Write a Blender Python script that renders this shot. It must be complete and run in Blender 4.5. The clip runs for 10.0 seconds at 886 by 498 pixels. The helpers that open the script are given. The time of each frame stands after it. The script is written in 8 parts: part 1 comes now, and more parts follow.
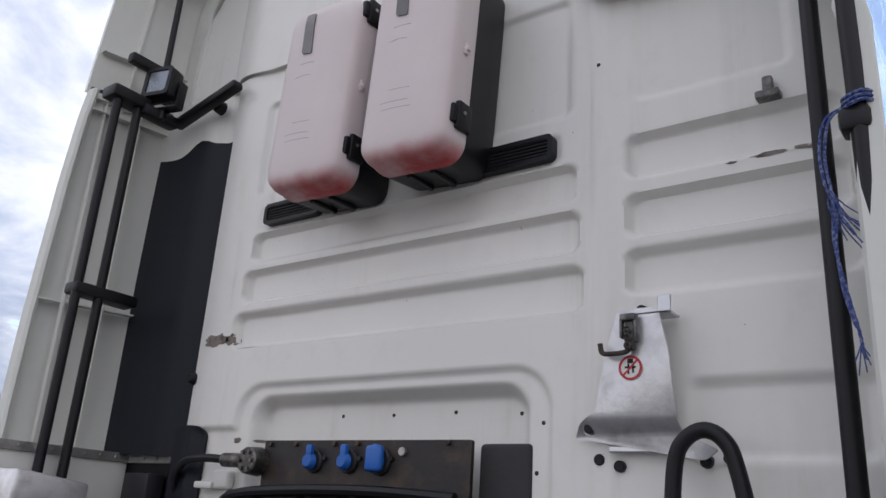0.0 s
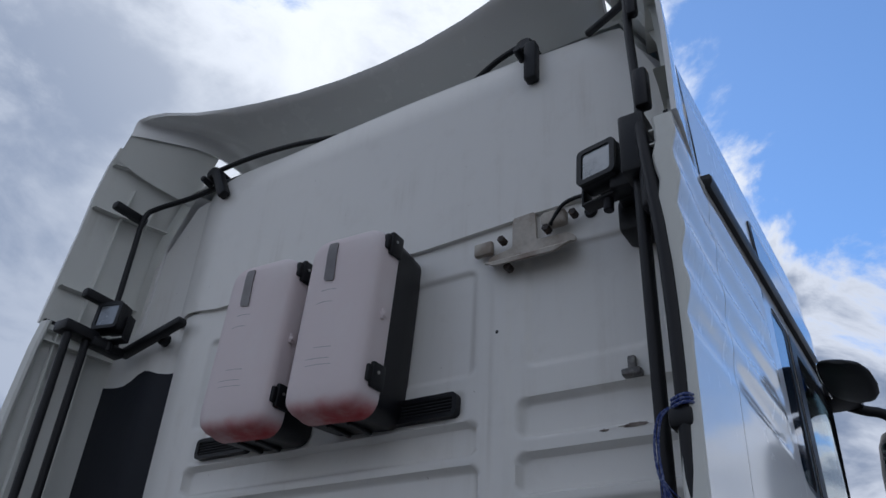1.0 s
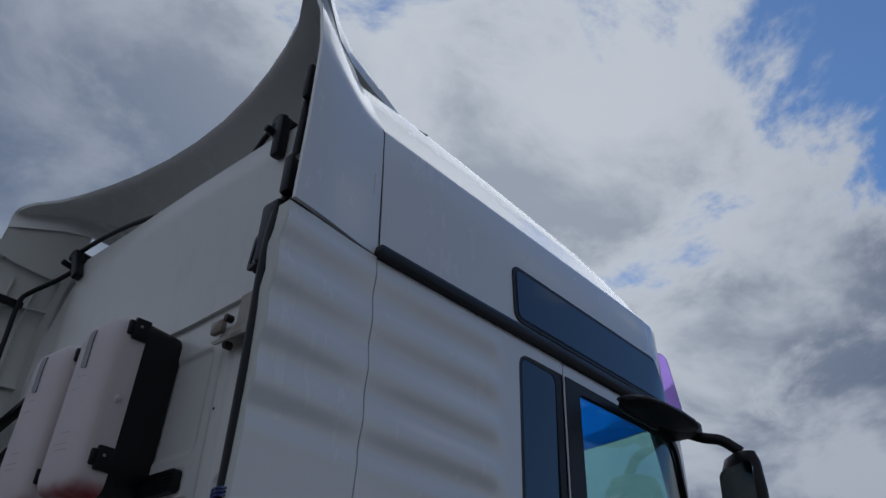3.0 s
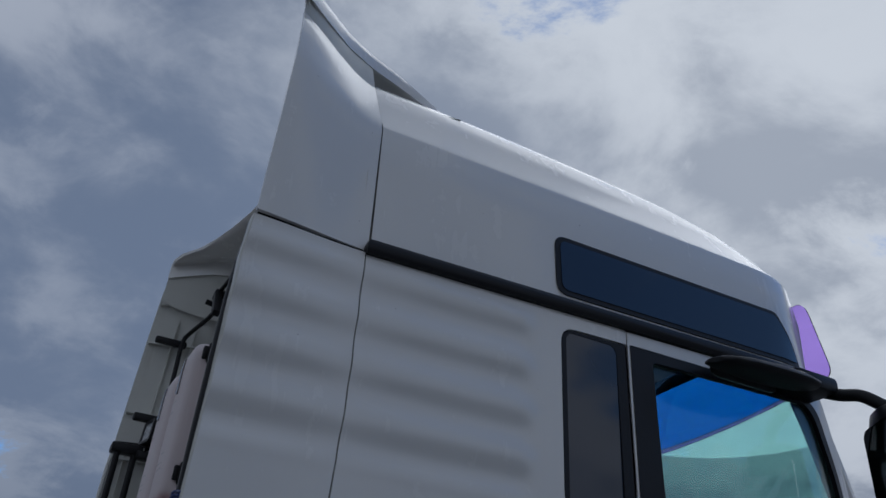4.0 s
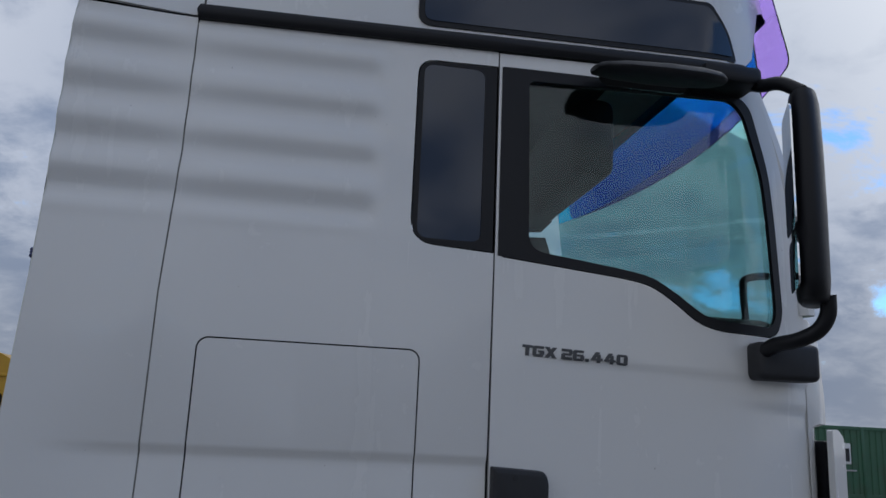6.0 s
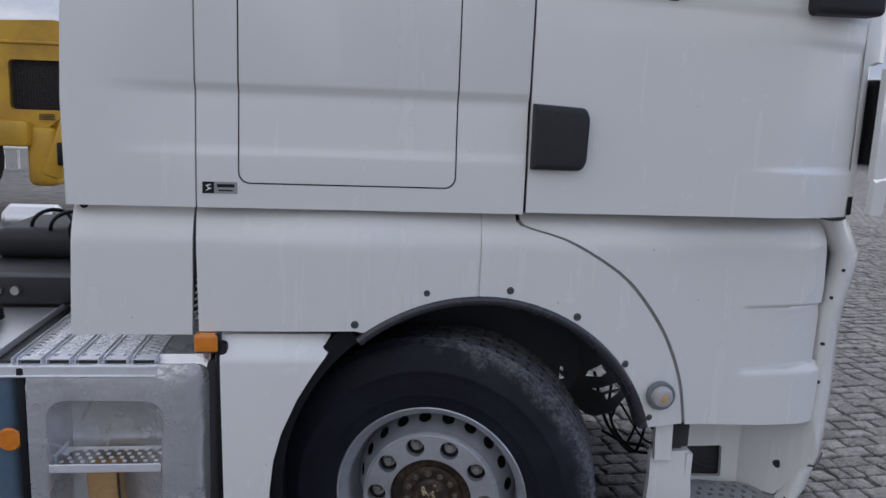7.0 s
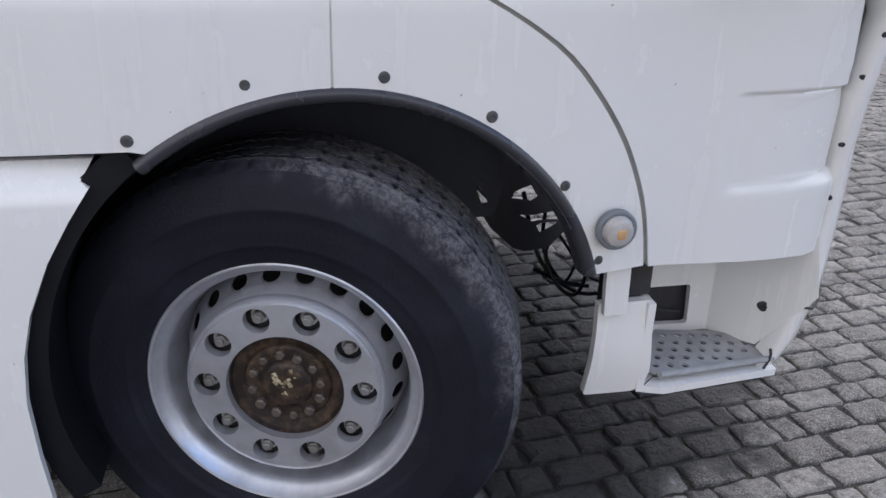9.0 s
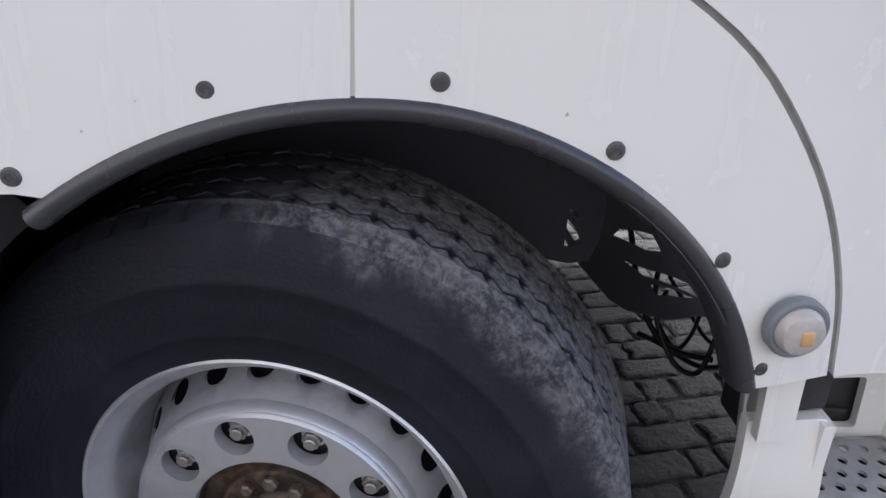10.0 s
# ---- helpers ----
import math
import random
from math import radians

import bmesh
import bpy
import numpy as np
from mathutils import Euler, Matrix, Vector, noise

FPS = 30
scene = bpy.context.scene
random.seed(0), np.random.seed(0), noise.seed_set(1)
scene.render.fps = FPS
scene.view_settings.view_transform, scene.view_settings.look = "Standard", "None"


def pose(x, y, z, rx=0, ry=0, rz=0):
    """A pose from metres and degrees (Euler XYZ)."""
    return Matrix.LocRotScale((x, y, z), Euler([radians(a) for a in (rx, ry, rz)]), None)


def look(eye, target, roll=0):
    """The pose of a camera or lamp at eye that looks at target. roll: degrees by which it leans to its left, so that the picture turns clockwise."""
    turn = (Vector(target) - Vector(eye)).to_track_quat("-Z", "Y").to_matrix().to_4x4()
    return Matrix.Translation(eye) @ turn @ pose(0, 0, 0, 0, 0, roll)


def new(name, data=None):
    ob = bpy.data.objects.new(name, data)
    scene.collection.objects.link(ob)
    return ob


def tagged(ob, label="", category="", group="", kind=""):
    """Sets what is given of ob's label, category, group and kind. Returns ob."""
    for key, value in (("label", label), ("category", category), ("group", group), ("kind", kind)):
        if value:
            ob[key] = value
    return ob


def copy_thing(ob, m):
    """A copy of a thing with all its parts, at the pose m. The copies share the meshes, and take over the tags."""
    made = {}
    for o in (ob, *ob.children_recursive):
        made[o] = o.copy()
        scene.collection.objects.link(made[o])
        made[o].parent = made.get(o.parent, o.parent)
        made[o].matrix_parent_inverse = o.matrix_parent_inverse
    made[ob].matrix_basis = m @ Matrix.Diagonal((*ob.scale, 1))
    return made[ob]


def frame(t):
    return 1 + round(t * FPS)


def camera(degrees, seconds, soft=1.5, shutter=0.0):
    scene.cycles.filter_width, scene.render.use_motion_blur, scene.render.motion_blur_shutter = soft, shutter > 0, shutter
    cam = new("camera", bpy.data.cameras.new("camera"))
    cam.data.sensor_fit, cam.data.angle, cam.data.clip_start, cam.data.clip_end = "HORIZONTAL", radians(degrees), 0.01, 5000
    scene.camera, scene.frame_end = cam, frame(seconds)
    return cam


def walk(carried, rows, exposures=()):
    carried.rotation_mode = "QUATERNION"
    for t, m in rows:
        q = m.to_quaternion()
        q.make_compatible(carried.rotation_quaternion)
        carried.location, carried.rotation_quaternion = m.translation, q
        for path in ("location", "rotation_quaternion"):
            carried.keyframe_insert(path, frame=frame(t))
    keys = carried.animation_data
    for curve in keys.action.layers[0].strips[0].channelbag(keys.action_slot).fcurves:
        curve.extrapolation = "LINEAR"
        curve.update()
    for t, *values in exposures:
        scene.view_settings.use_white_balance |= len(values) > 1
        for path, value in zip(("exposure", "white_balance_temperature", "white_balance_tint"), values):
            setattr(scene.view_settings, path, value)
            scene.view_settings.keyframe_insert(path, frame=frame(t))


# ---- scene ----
cam = camera(57.5, 10.0)
PATH = [
    (0, (-1.611, -0.125, 1.593), (-0.097, 1.007, 2.245), 3.7),
    (0.5, (-1.711, -0.28, 1.621), (-0.279, 0.702, 2.614), 3.4),
    (1, (-1.81, -0.398, 1.67), (-0.411, 0.558, 2.732), 3.7),
    (1.5, (-1.866, -0.547, 1.713), (-0.456, 0.388, 2.78), 3.6),
    (2, (-1.801, -0.831, 1.763), (-0.413, 0.124, 2.841), 2.9),
    (2.2, (-1.737, -0.99, 1.772), (-0.362, -0.02, 2.854), 2.8),
    (3.3, (-1.064, -1.561, 1.849), (0.074, -0.302, 2.907), 2.9),
    (3.5, (-0.934, -1.629, 1.845), (0.111, -0.291, 2.902), 3.0),
    (4, (-0.614, -1.867, 1.868), (0.12, -0.32, 2.9), 4.5),
    (4.5, (-0.259, -2.004, 1.871), (0.229, -0.35, 2.884), 5.4),
    (5, (0.067, -2.095, 1.913), (0.492, -0.415, 2.912), 5.9),
    (5.2, (0.164, -2.14, 1.881), (0.569, -0.435, 2.845), 5.8),
    (6.3, (0.424, -2.312, 1.839), (0.737, -0.346, 2.03), 1.9),
    (6.5, (0.427, -2.316, 1.813), (0.722, -0.339, 1.851), 2.0),
    (6.9, (0.446, -2.323, 1.769), (0.688, -0.357, 1.49), 2.2),
    (7, (0.443, -2.321, 1.764), (0.678, -0.367, 1.406), 2.2),
    (7.5, (0.494, -2.286, 1.719), (0.735, -0.423, 1.033), 1.9),
    (8, (0.561, -2.115, 1.669), (0.937, -0.316, 0.882), 2.0),
    (8.5, (0.644, -1.813, 1.608), (1.014, -0.013, 0.818), 1.4),
    (9, (0.744, -1.486, 1.527), (1.117, 0.306, 0.723), 1.6),
    (9.5, (0.823, -1.204, 1.506), (1.073, 0.613, 0.709), 1.7),
    (10, (0.841, -0.866, 1.435), (1.054, 0.922, 0.564), 2.3),
]
LIGHT = [(0, 1.20, 6600, 14), (0.5, 0.63, 6300, 14), (1.0, 0.14, 5850, 11), (1.5, 0.03, 5800, 10), (2.0, -0.28, 5700, 10), (3.5, -0.80, 5700, 10), (4.0, -0.60, 5700, 10), (4.5, -0.48, 5700, 10), (5.2, -0.34, 5750, 10), (6.5, 0.46, 6150, 12), (7.0, 0.87, 6300, 13), (7.5, 1.35, 6350, 14), (8.0, 1.50, 6450, 14), (9.0, 1.54, 6550, 14), (9.5, 1.55, 6600, 14), (10.0, 1.74, 6850, 15)]
walk(cam, [(t, look(eye, target, roll)) for t, eye, target, roll in PATH], LIGHT)

# ---- world and light ----
SUN_AZ, SUN_EL = 46.0, 42.0          # degrees from +Y towards +X, and above the horizon
world = bpy.data.worlds.new("sky_world")
scene.world = world
world.use_nodes = True


class Nodes:
    """A few shorthands for building node trees."""

    def __init__(self, tree):
        self.t = tree
        tree.nodes.clear()

    def add(self, kind, **kw):
        n = self.t.nodes.new(kind)
        for k, v in kw.items():
            if k == "op":
                n.operation = v
            elif k == "mix":
                n.data_type = v
            elif k == "blend":
                n.blend_type = v
            elif k == "dims":
                n.noise_dimensions = v
            elif k == "feature":
                n.feature = v
        return n

    def link(self, a, b):
        self.t.links.new(a, b)

    def put(self, sock, v):
        if isinstance(v, bpy.types.NodeSocket):
            self.t.links.new(v, sock)
        else:
            sock.default_value = v

    def math(self, op, a, b=0.0, clamp=False):
        n = self.add("ShaderNodeMath", op=op)
        n.use_clamp = clamp
        self.put(n.inputs[0], a)
        self.put(n.inputs[1], b)
        return n.outputs[0]

    def vmath(self, op, a, b=(0, 0, 0)):
        n = self.add("ShaderNodeVectorMath", op=op)
        self.put(n.inputs[0], a)
        self.put(n.inputs[1], b)
        return n.outputs["Value"] if op in ("DOT_PRODUCT", "LENGTH", "DISTANCE") else n.outputs["Vector"]

    def noise(self, vec, scale, detail=4.0, rough=0.55, distort=0.0):
        n = self.add("ShaderNodeTexNoise")
        self.put(n.inputs["Vector"], vec)
        n.inputs["Scale"].default_value = scale
        n.inputs["Detail"].default_value = detail
        n.inputs["Roughness"].default_value = rough
        n.inputs["Distortion"].default_value = distort
        return n.outputs["Fac"]

    def ramp(self, fac, a, b):
        n = self.add("ShaderNodeMapRange")
        n.clamp = True
        n.interpolation_type = "SMOOTHSTEP"
        self.put(n.inputs["Value"], fac)
        n.inputs["From Min"].default_value, n.inputs["From Max"].default_value = a, b
        return n.outputs["Result"]

    def mixc(self, fac, a, b, blend="MIX"):
        n = self.add("ShaderNodeMix", mix="RGBA", blend=blend)
        self.put(n.inputs["Factor"], fac)
        self.put(n.inputs["A"], a if isinstance(a, bpy.types.NodeSocket) else (*a, 1))
        self.put(n.inputs["B"], b if isinstance(b, bpy.types.NodeSocket) else (*b, 1))
        return n.outputs["Result"]


def build_sky():
    w = Nodes(world.node_tree)
    sky = w.add("ShaderNodeTexSky")
    sky.sky_type, sky.sun_disc = "NISHITA", False
    sky.sun_elevation, sky.sun_rotation = radians(SUN_EL), radians(SUN_AZ)
    sky.dust_density, sky.air_density, sky.ozone_density = 0.0, 0.9, 2.8
    coord = w.add("ShaderNodeTexCoord")
    d = w.vmath("NORMALIZE", coord.outputs["Generated"])
    sep = w.add("ShaderNodeSeparateXYZ")
    w.link(d, sep.inputs[0])
    up = w.math("ADD", w.math("MAXIMUM", sep.outputs["Z"], 0.0), 0.30)
    com = w.add("ShaderNodeCombineXYZ")
    w.link(w.math("DIVIDE", sep.outputs["X"], up), com.inputs["X"])
    w.link(w.math("DIVIDE", sep.outputs["Y"], up), com.inputs["Y"])
    p = com.outputs[0]
    sun = (math.sin(radians(SUN_AZ)) * math.cos(radians(SUN_EL)), math.cos(radians(SUN_AZ)) * math.cos(radians(SUN_EL)), math.sin(radians(SUN_EL)))
    big = w.noise(p, 0.90, 3.0, 0.5, 0.4)
    fine = w.noise(p, 3.0, 12.0, 0.62, 0.35)
    mass = w.math("ADD", w.math("MULTIPLY", big, 0.42), w.math("MULTIPLY", fine, 0.58))
    clear = w.ramp(w.vmath("DOT_PRODUCT", d, (0.70, -0.34, 0.63)), 0.83, 0.955)     # the break in the clouds ahead of the truck
    mass = w.math("SUBTRACT", w.math("ADD", mass, 0.105), w.math("MULTIPLY", clear, 0.195))
    cover = w.math("ADD", w.math("MULTIPLY", w.ramp(mass, 0.455, 0.525), 0.90), 0.10)
    glow = w.ramp(w.vmath("DOT_PRODUCT", d, sun), 0.80, 1.0)
    shade = w.ramp(w.math("ADD", w.math("MULTIPLY", w.noise(p, 1.25, 6.0, 0.52, 0.2), 0.62), w.math("MULTIPLY", w.noise(p, 4.2, 8.0, 0.58, 0.3), 0.38)), 0.43, 0.56)
    shade = w.math("MULTIPLY", shade, w.ramp(mass, 0.50, 0.60))
    cloud = w.mixc(shade, (0.84, 0.85, 0.88), (0.27, 0.32, 0.42))
    cloud = w.mixc(w.math("MULTIPLY", glow, w.math("SUBTRACT", 0.78, w.math("MULTIPLY", shade, 0.35))), cloud, (1.24, 1.23, 1.19))
    thick = w.ramp(w.vmath("DOT_PRODUCT", d, (0.17, 0.965, 0.20)), 0.72, 0.96)     # heavier cloud over the far side
    cloud = w.mixc(w.math("MULTIPLY", thick, w.math("ADD", 0.62, w.math("MULTIPLY", shade, 0.22))), cloud, (0.28, 0.34, 0.455))
    haze = w.math("MULTIPLY", w.math("SUBTRACT", 1.0, w.ramp(sep.outputs["Z"], 0.03, 0.30)), 0.62)
    cloud = w.mixc(haze, cloud, w.mixc(thick, (0.52, 0.50, 0.455), (0.205, 0.24, 0.30)))
    away = w.ramp(w.vmath("DOT_PRODUCT", d, (-0.62, -0.75, 0.20)), -0.1, 0.7)     # greyer cloud away from the sun
    cloud = w.mixc(away, cloud, (0.86, 0.855, 0.85), "MULTIPLY")
    low = w.ramp(sep.outputs["Z"], -0.06, 0.0)
    cloud = w.mixc(low, (0.10, 0.10, 0.10), cloud)
    bg_sky, bg_cloud, mix, out = (w.add(k) for k in ("ShaderNodeBackground", "ShaderNodeBackground", "ShaderNodeMixShader", "ShaderNodeOutputWorld"))
    w.link(w.mixc(1.0, sky.outputs[0], (0.66, 0.88, 1.0), "MULTIPLY"), bg_sky.inputs["Color"])
    bg_sky.inputs["Strength"].default_value = 0.155
    w.link(cloud, bg_cloud.inputs["Color"])
    bg_cloud.inputs["Strength"].default_value = 0.80
    w.link(cover, mix.inputs[0])
    w.link(bg_sky.outputs[0], mix.inputs[1])
    w.link(bg_cloud.outputs[0], mix.inputs[2])
    w.link(mix.outputs[0], out.inputs[0])


build_sky()
sun_lamp = new("sun", bpy.data.lights.new("sun", "SUN"))
sun_lamp.data.energy, sun_lamp.data.angle, sun_lamp.data.color = 0.5, radians(50), (1.0, 0.96, 0.90)
sun_lamp.matrix_world = look((20 * math.sin(radians(SUN_AZ)), 20 * math.cos(radians(SUN_AZ)), 20 * math.tan(radians(SUN_EL))), (0, 0, 0))


# ---- materials ----
def material(name, base, rough=0.5, metal=0.0, alt=None, scale=3.0, amount=0.5, grain=0.0, bump=0.0, bump_scale=60.0, coat=0.0, fine=40.0, rough_var=0.1, spec=0.5):
    """A surface with colour variation at two scales, uneven gloss and fine relief, in metres."""
    m = bpy.data.materials.new(name)
    m.use_nodes = True
    w = Nodes(m.node_tree)
    out, b = w.add("ShaderNodeOutputMaterial"), w.add("ShaderNodeBsdfPrincipled")
    w.link(b.outputs[0], out.inputs[0])
    pos = w.add("ShaderNodeTexCoord").outputs["Object"]
    alt = alt or tuple(c * 0.7 for c in base)
    f1 = w.ramp(w.noise(pos, scale, 5.0, 0.6, 0.3), 0.42, 0.72)
    f2 = w.ramp(w.noise(pos, fine, 3.0, 0.6), 0.40, 0.75)
    col = w.mixc(w.math("MULTIPLY", f1, amount), base, alt)
    col = w.mixc(w.math("MULTIPLY", f2, grain), col, tuple(c * 0.6 for c in base))
    w.link(col, b.inputs["Base Color"])
    r = w.math("ADD", w.math("MULTIPLY", w.math("SUBTRACT", f1, 0.5), rough_var), rough, True)
    w.link(r, b.inputs["Roughness"])
    b.inputs["Metallic"].default_value = metal
    b.inputs["Specular IOR Level"].default_value = spec
    b.inputs["Coat Weight"].default_value = coat
    b.inputs["Coat Roughness"].default_value = 0.08
    if bump:
        bn = w.add("ShaderNodeBump")
        bn.inputs["Strength"].default_value = 1.0
        bn.inputs["Distance"].default_value = bump
        w.link(w.noise(pos, bump_scale, 4.0, 0.6), bn.inputs["Height"])
        w.link(bn.outputs[0], b.inputs["Normal"])
    return m


def dirty_paint(name, base, dirt, streak=0.25, rough=0.30, coat=0.35, coat_rough=0.12):
    """Glossy vehicle paint with grime in runs down the panel and small stone chips."""
    m = bpy.data.materials.new(name)
    m.use_nodes = True
    w = Nodes(m.node_tree)
    out, b = w.add("ShaderNodeOutputMaterial"), w.add("ShaderNodeBsdfPrincipled")
    w.link(b.outputs[0], out.inputs[0])
    pos = w.add("ShaderNodeTexCoord").outputs["Object"]
    run = w.noise(w.vmath("MULTIPLY", pos, (14, 14, 0.9)), 1.0, 5.0, 0.6)
    cloud = w.noise(pos, 2.2, 5.0, 0.6, 0.5)
    d1 = w.math("MULTIPLY", w.ramp(run, 0.48, 0.80), w.ramp(cloud, 0.40, 0.70))
    d2 = w.math("MULTIPLY", w.ramp(w.noise(pos, 9.0, 6.0, 0.7), 0.50, 0.85), 0.35)
    col = w.mixc(w.math("MULTIPLY", w.math("ADD", d1, d2, True), streak), base, dirt)
    chip = w.ramp(w.noise(pos, 55.0, 2.0, 0.5), 0.775, 0.80)
    col = w.mixc(w.math("MULTIPLY", chip, 0.55), col, (0.16, 0.13, 0.11))
    w.link(col, b.inputs["Base Color"])
    w.link(w.math("ADD", rough, w.math("MULTIPLY", w.math("ADD", d1, d2, True), 0.10)), b.inputs["Roughness"])
    b.inputs["Coat Weight"].default_value = coat
    b.inputs["Coat Roughness"].default_value = coat_rough
    bn = w.add("ShaderNodeBump")
    bn.inputs["Strength"].default_value = 1.0
    bn.inputs["Distance"].default_value = 0.0009
    w.link(w.noise(pos, 6.0, 2.0, 0.5), bn.inputs["Height"])
    w.link(bn.outputs[0], b.inputs["Normal"])
    return m


def glass(name, tint, rough=0.0, ior=1.45):
    m = bpy.data.materials.new(name)
    m.use_nodes = True
    w = Nodes(m.node_tree)
    out, b = w.add("ShaderNodeOutputMaterial"), w.add("ShaderNodeBsdfPrincipled")
    w.link(b.outputs[0], out.inputs[0])
    b.inputs["Base Color"].default_value = (*tint, 1)
    b.inputs["Transmission Weight"].default_value = 1.0
    b.inputs["Roughness"].default_value = rough
    b.inputs["IOR"].default_value = ior
    return m


WHITE = dirty_paint("white_paint", (0.80, 0.80, 0.785), (0.46, 0.42, 0.35), 0.11, 0.26, 0.85, 0.07)
WHITE_REAR = dirty_paint("white_rear_paint", (0.78, 0.77, 0.74), (0.40, 0.35, 0.28), 0.42, 0.38)
WHITE_IN = dirty_paint("white_moulding", (0.66, 0.67, 0.63), (0.36, 0.34, 0.28), 0.45, 0.55)
PLASTIC = material("black_plastic", (0.007, 0.0075, 0.010), 0.46, alt=(0.014, 0.0145, 0.018), bump=0.0004, bump_scale=400, spec=0.32)
PLASTIC_MATT = material("weathered_black_plastic", (0.017, 0.018, 0.022), 0.58, alt=(0.034, 0.034, 0.036), grain=0.3, bump=0.0006, bump_scale=300)
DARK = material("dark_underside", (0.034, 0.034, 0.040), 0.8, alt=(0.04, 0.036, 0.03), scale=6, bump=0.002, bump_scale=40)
LINING = material("cab_lining", (0.030, 0.032, 0.036), 0.85, alt=(0.02, 0.02, 0.022), bump=0.0005, bump_scale=300)
BLACK_PANEL = material("black_side_panel", (0.009, 0.011, 0.018), 0.48, alt=(0.016, 0.018, 0.024), scale=2, bump=0.0006, bump_scale=30, spec=0.25)
# one black plastic in two tones, the liner's lightened to offset its deeper shade
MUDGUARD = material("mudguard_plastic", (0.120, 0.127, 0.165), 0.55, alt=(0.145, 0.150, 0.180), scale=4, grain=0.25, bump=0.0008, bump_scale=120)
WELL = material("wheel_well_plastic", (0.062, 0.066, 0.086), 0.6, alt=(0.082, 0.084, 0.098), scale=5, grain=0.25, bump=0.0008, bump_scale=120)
RUBBER = material("black_tyre_rubber", (0.0140, 0.0150, 0.0205), 0.58, alt=(0.026, 0.026, 0.030), scale=5, amount=0.6, grain=0.35, bump=0.0008, bump_scale=150, spec=0.2)
SILVER = material("silver_wheel_paint", (0.64, 0.655, 0.695), 0.40, 0.70, alt=(0.36, 0.36, 0.39), scale=6, amount=0.6, grain=0.15, bump=0.0004, bump_scale=120)
ALU = material("brushed_aluminium", (0.70, 0.71, 0.745), 0.34, 0.78, alt=(0.45, 0.46, 0.48), scale=5, amount=0.5, grain=0.12, bump=0.0005, bump_scale=90)
ALU_BRIGHT = material("bright_aluminium_tread", (0.80, 0.81, 0.84), 0.42, 0.35, alt=(0.6, 0.6, 0.62), scale=8, amount=0.4, grain=0.15, bump=0.0004, bump_scale=150)
RUST = material("rusty_greasy_steel", (0.028, 0.019, 0.015), 0.50, 0.15, alt=(0.150, 0.095, 0.058), scale=34, amount=0.8, grain=0.5, bump=0.003, bump_scale=60)
FLAKED = material("flaked_grey_primer", (0.24, 0.205, 0.18), 0.7, 0.1, alt=(0.075, 0.055, 0.045), scale=45, amount=0.9, grain=0.4, bump=0.002, bump_scale=90)
TANK_ALU = material("dented_tank_aluminium", (0.78, 0.79, 0.82), 0.29, 0.72, alt=(0.56, 0.57, 0.60), scale=4, amount=0.6, grain=0.18, bump=0.010, bump_scale=7)
HUB_BOLT = material("worn_hub_bolt", (0.17, 0.14, 0.115), 0.5, 0.5, alt=(0.05, 0.037, 0.03), scale=40, amount=0.8, bump=0.001)
GREASE = material("caked_pale_grease", (0.46, 0.40, 0.25), 0.6, alt=(0.10, 0.06, 0.03), scale=62, amount=0.8, bump=0.004, bump_scale=90)
STEEL = material("zinc_steel", (0.46, 0.46, 0.455), 0.42, 0.8, alt=(0.24, 0.20, 0.16), scale=12, amount=0.6, bump=0.0005)
DARK_STEEL = material("worn_dark_steel", (0.085, 0.082, 0.080), 0.42, 0.7, alt=(0.26, 0.25, 0.24), scale=45, amount=0.8, bump=0.001, bump_scale=120)
STAINED_ALU = material("stained_aluminium", (0.70, 0.70, 0.72), 0.38, 0.62, alt=(0.28, 0.275, 0.27), scale=7, amount=0.85, grain=0.35, bump=0.0009, bump_scale=70, fine=26)
BEIGE = material("painted_bracket", (0.47, 0.435, 0.385), 0.6, alt=(0.20, 0.15, 0.11), scale=9, amount=0.8, grain=0.35, bump=0.001, bump_scale=50)
BROWN_PANEL = material("dirty_socket_panel", (0.017, 0.014, 0.015), 0.55, alt=(0.10, 0.065, 0.045), scale=10, amount=0.7, grain=0.3, bump=0.0008, bump_scale=60)
BLUE_CAP = material("blue_socket_cap", (0.015, 0.13, 0.50), 0.42, alt=(0.01, 0.08, 0.33), bump=0.0004)
BLUE_STEEL = material("blue_grey_tank_paint", (0.095, 0.15, 0.22), 0.48, 0.2, alt=(0.17, 0.22, 0.28), scale=4, amount=0.7, grain=0.2, bump=0.0008, bump_scale=30)
ORANGE = material("amber_lens", (0.80, 0.25, 0.015), 0.22, alt=(0.55, 0.14, 0.01), scale=30, coat=0.6, bump=0.0012, bump_scale=220)
# dark panes, with the reflected sky's blue put into the base colour
DARK_GLASS = material("privacy_glass", (0.009, 0.021, 0.048), 0.06, alt=(0.014, 0.022, 0.036), rough_var=0.03, coat=0.45, spec=0.5)
GREEN_GLASS = glass("tinted_window_glass", (0.46, 0.66, 0.645))
BLUE_GLASS = glass("blue_sun_band_glass", (0.06, 0.66, 0.95))
PURPLE = glass("purple_tinted_acrylic", (0.29, 0.19, 0.55), 0.03)
MIRROR = material("mirror_glass", (0.85, 0.87, 0.88), 0.03, 1.0, rough_var=0.02, amount=0.1)
YELLOW = material("yellow_machine_paint", (0.62, 0.35, 0.030), 0.45, alt=(0.30, 0.17, 0.03), scale=1.5, amount=0.6, grain=0.15, bump=0.001, bump_scale=20)
GREEN = material("green_container_paint", (0.045, 0.135, 0.075), 0.5, alt=(0.06, 0.10, 0.06), scale=1.2, amount=0.7, grain=0.15, bump=0.001, bump_scale=20)
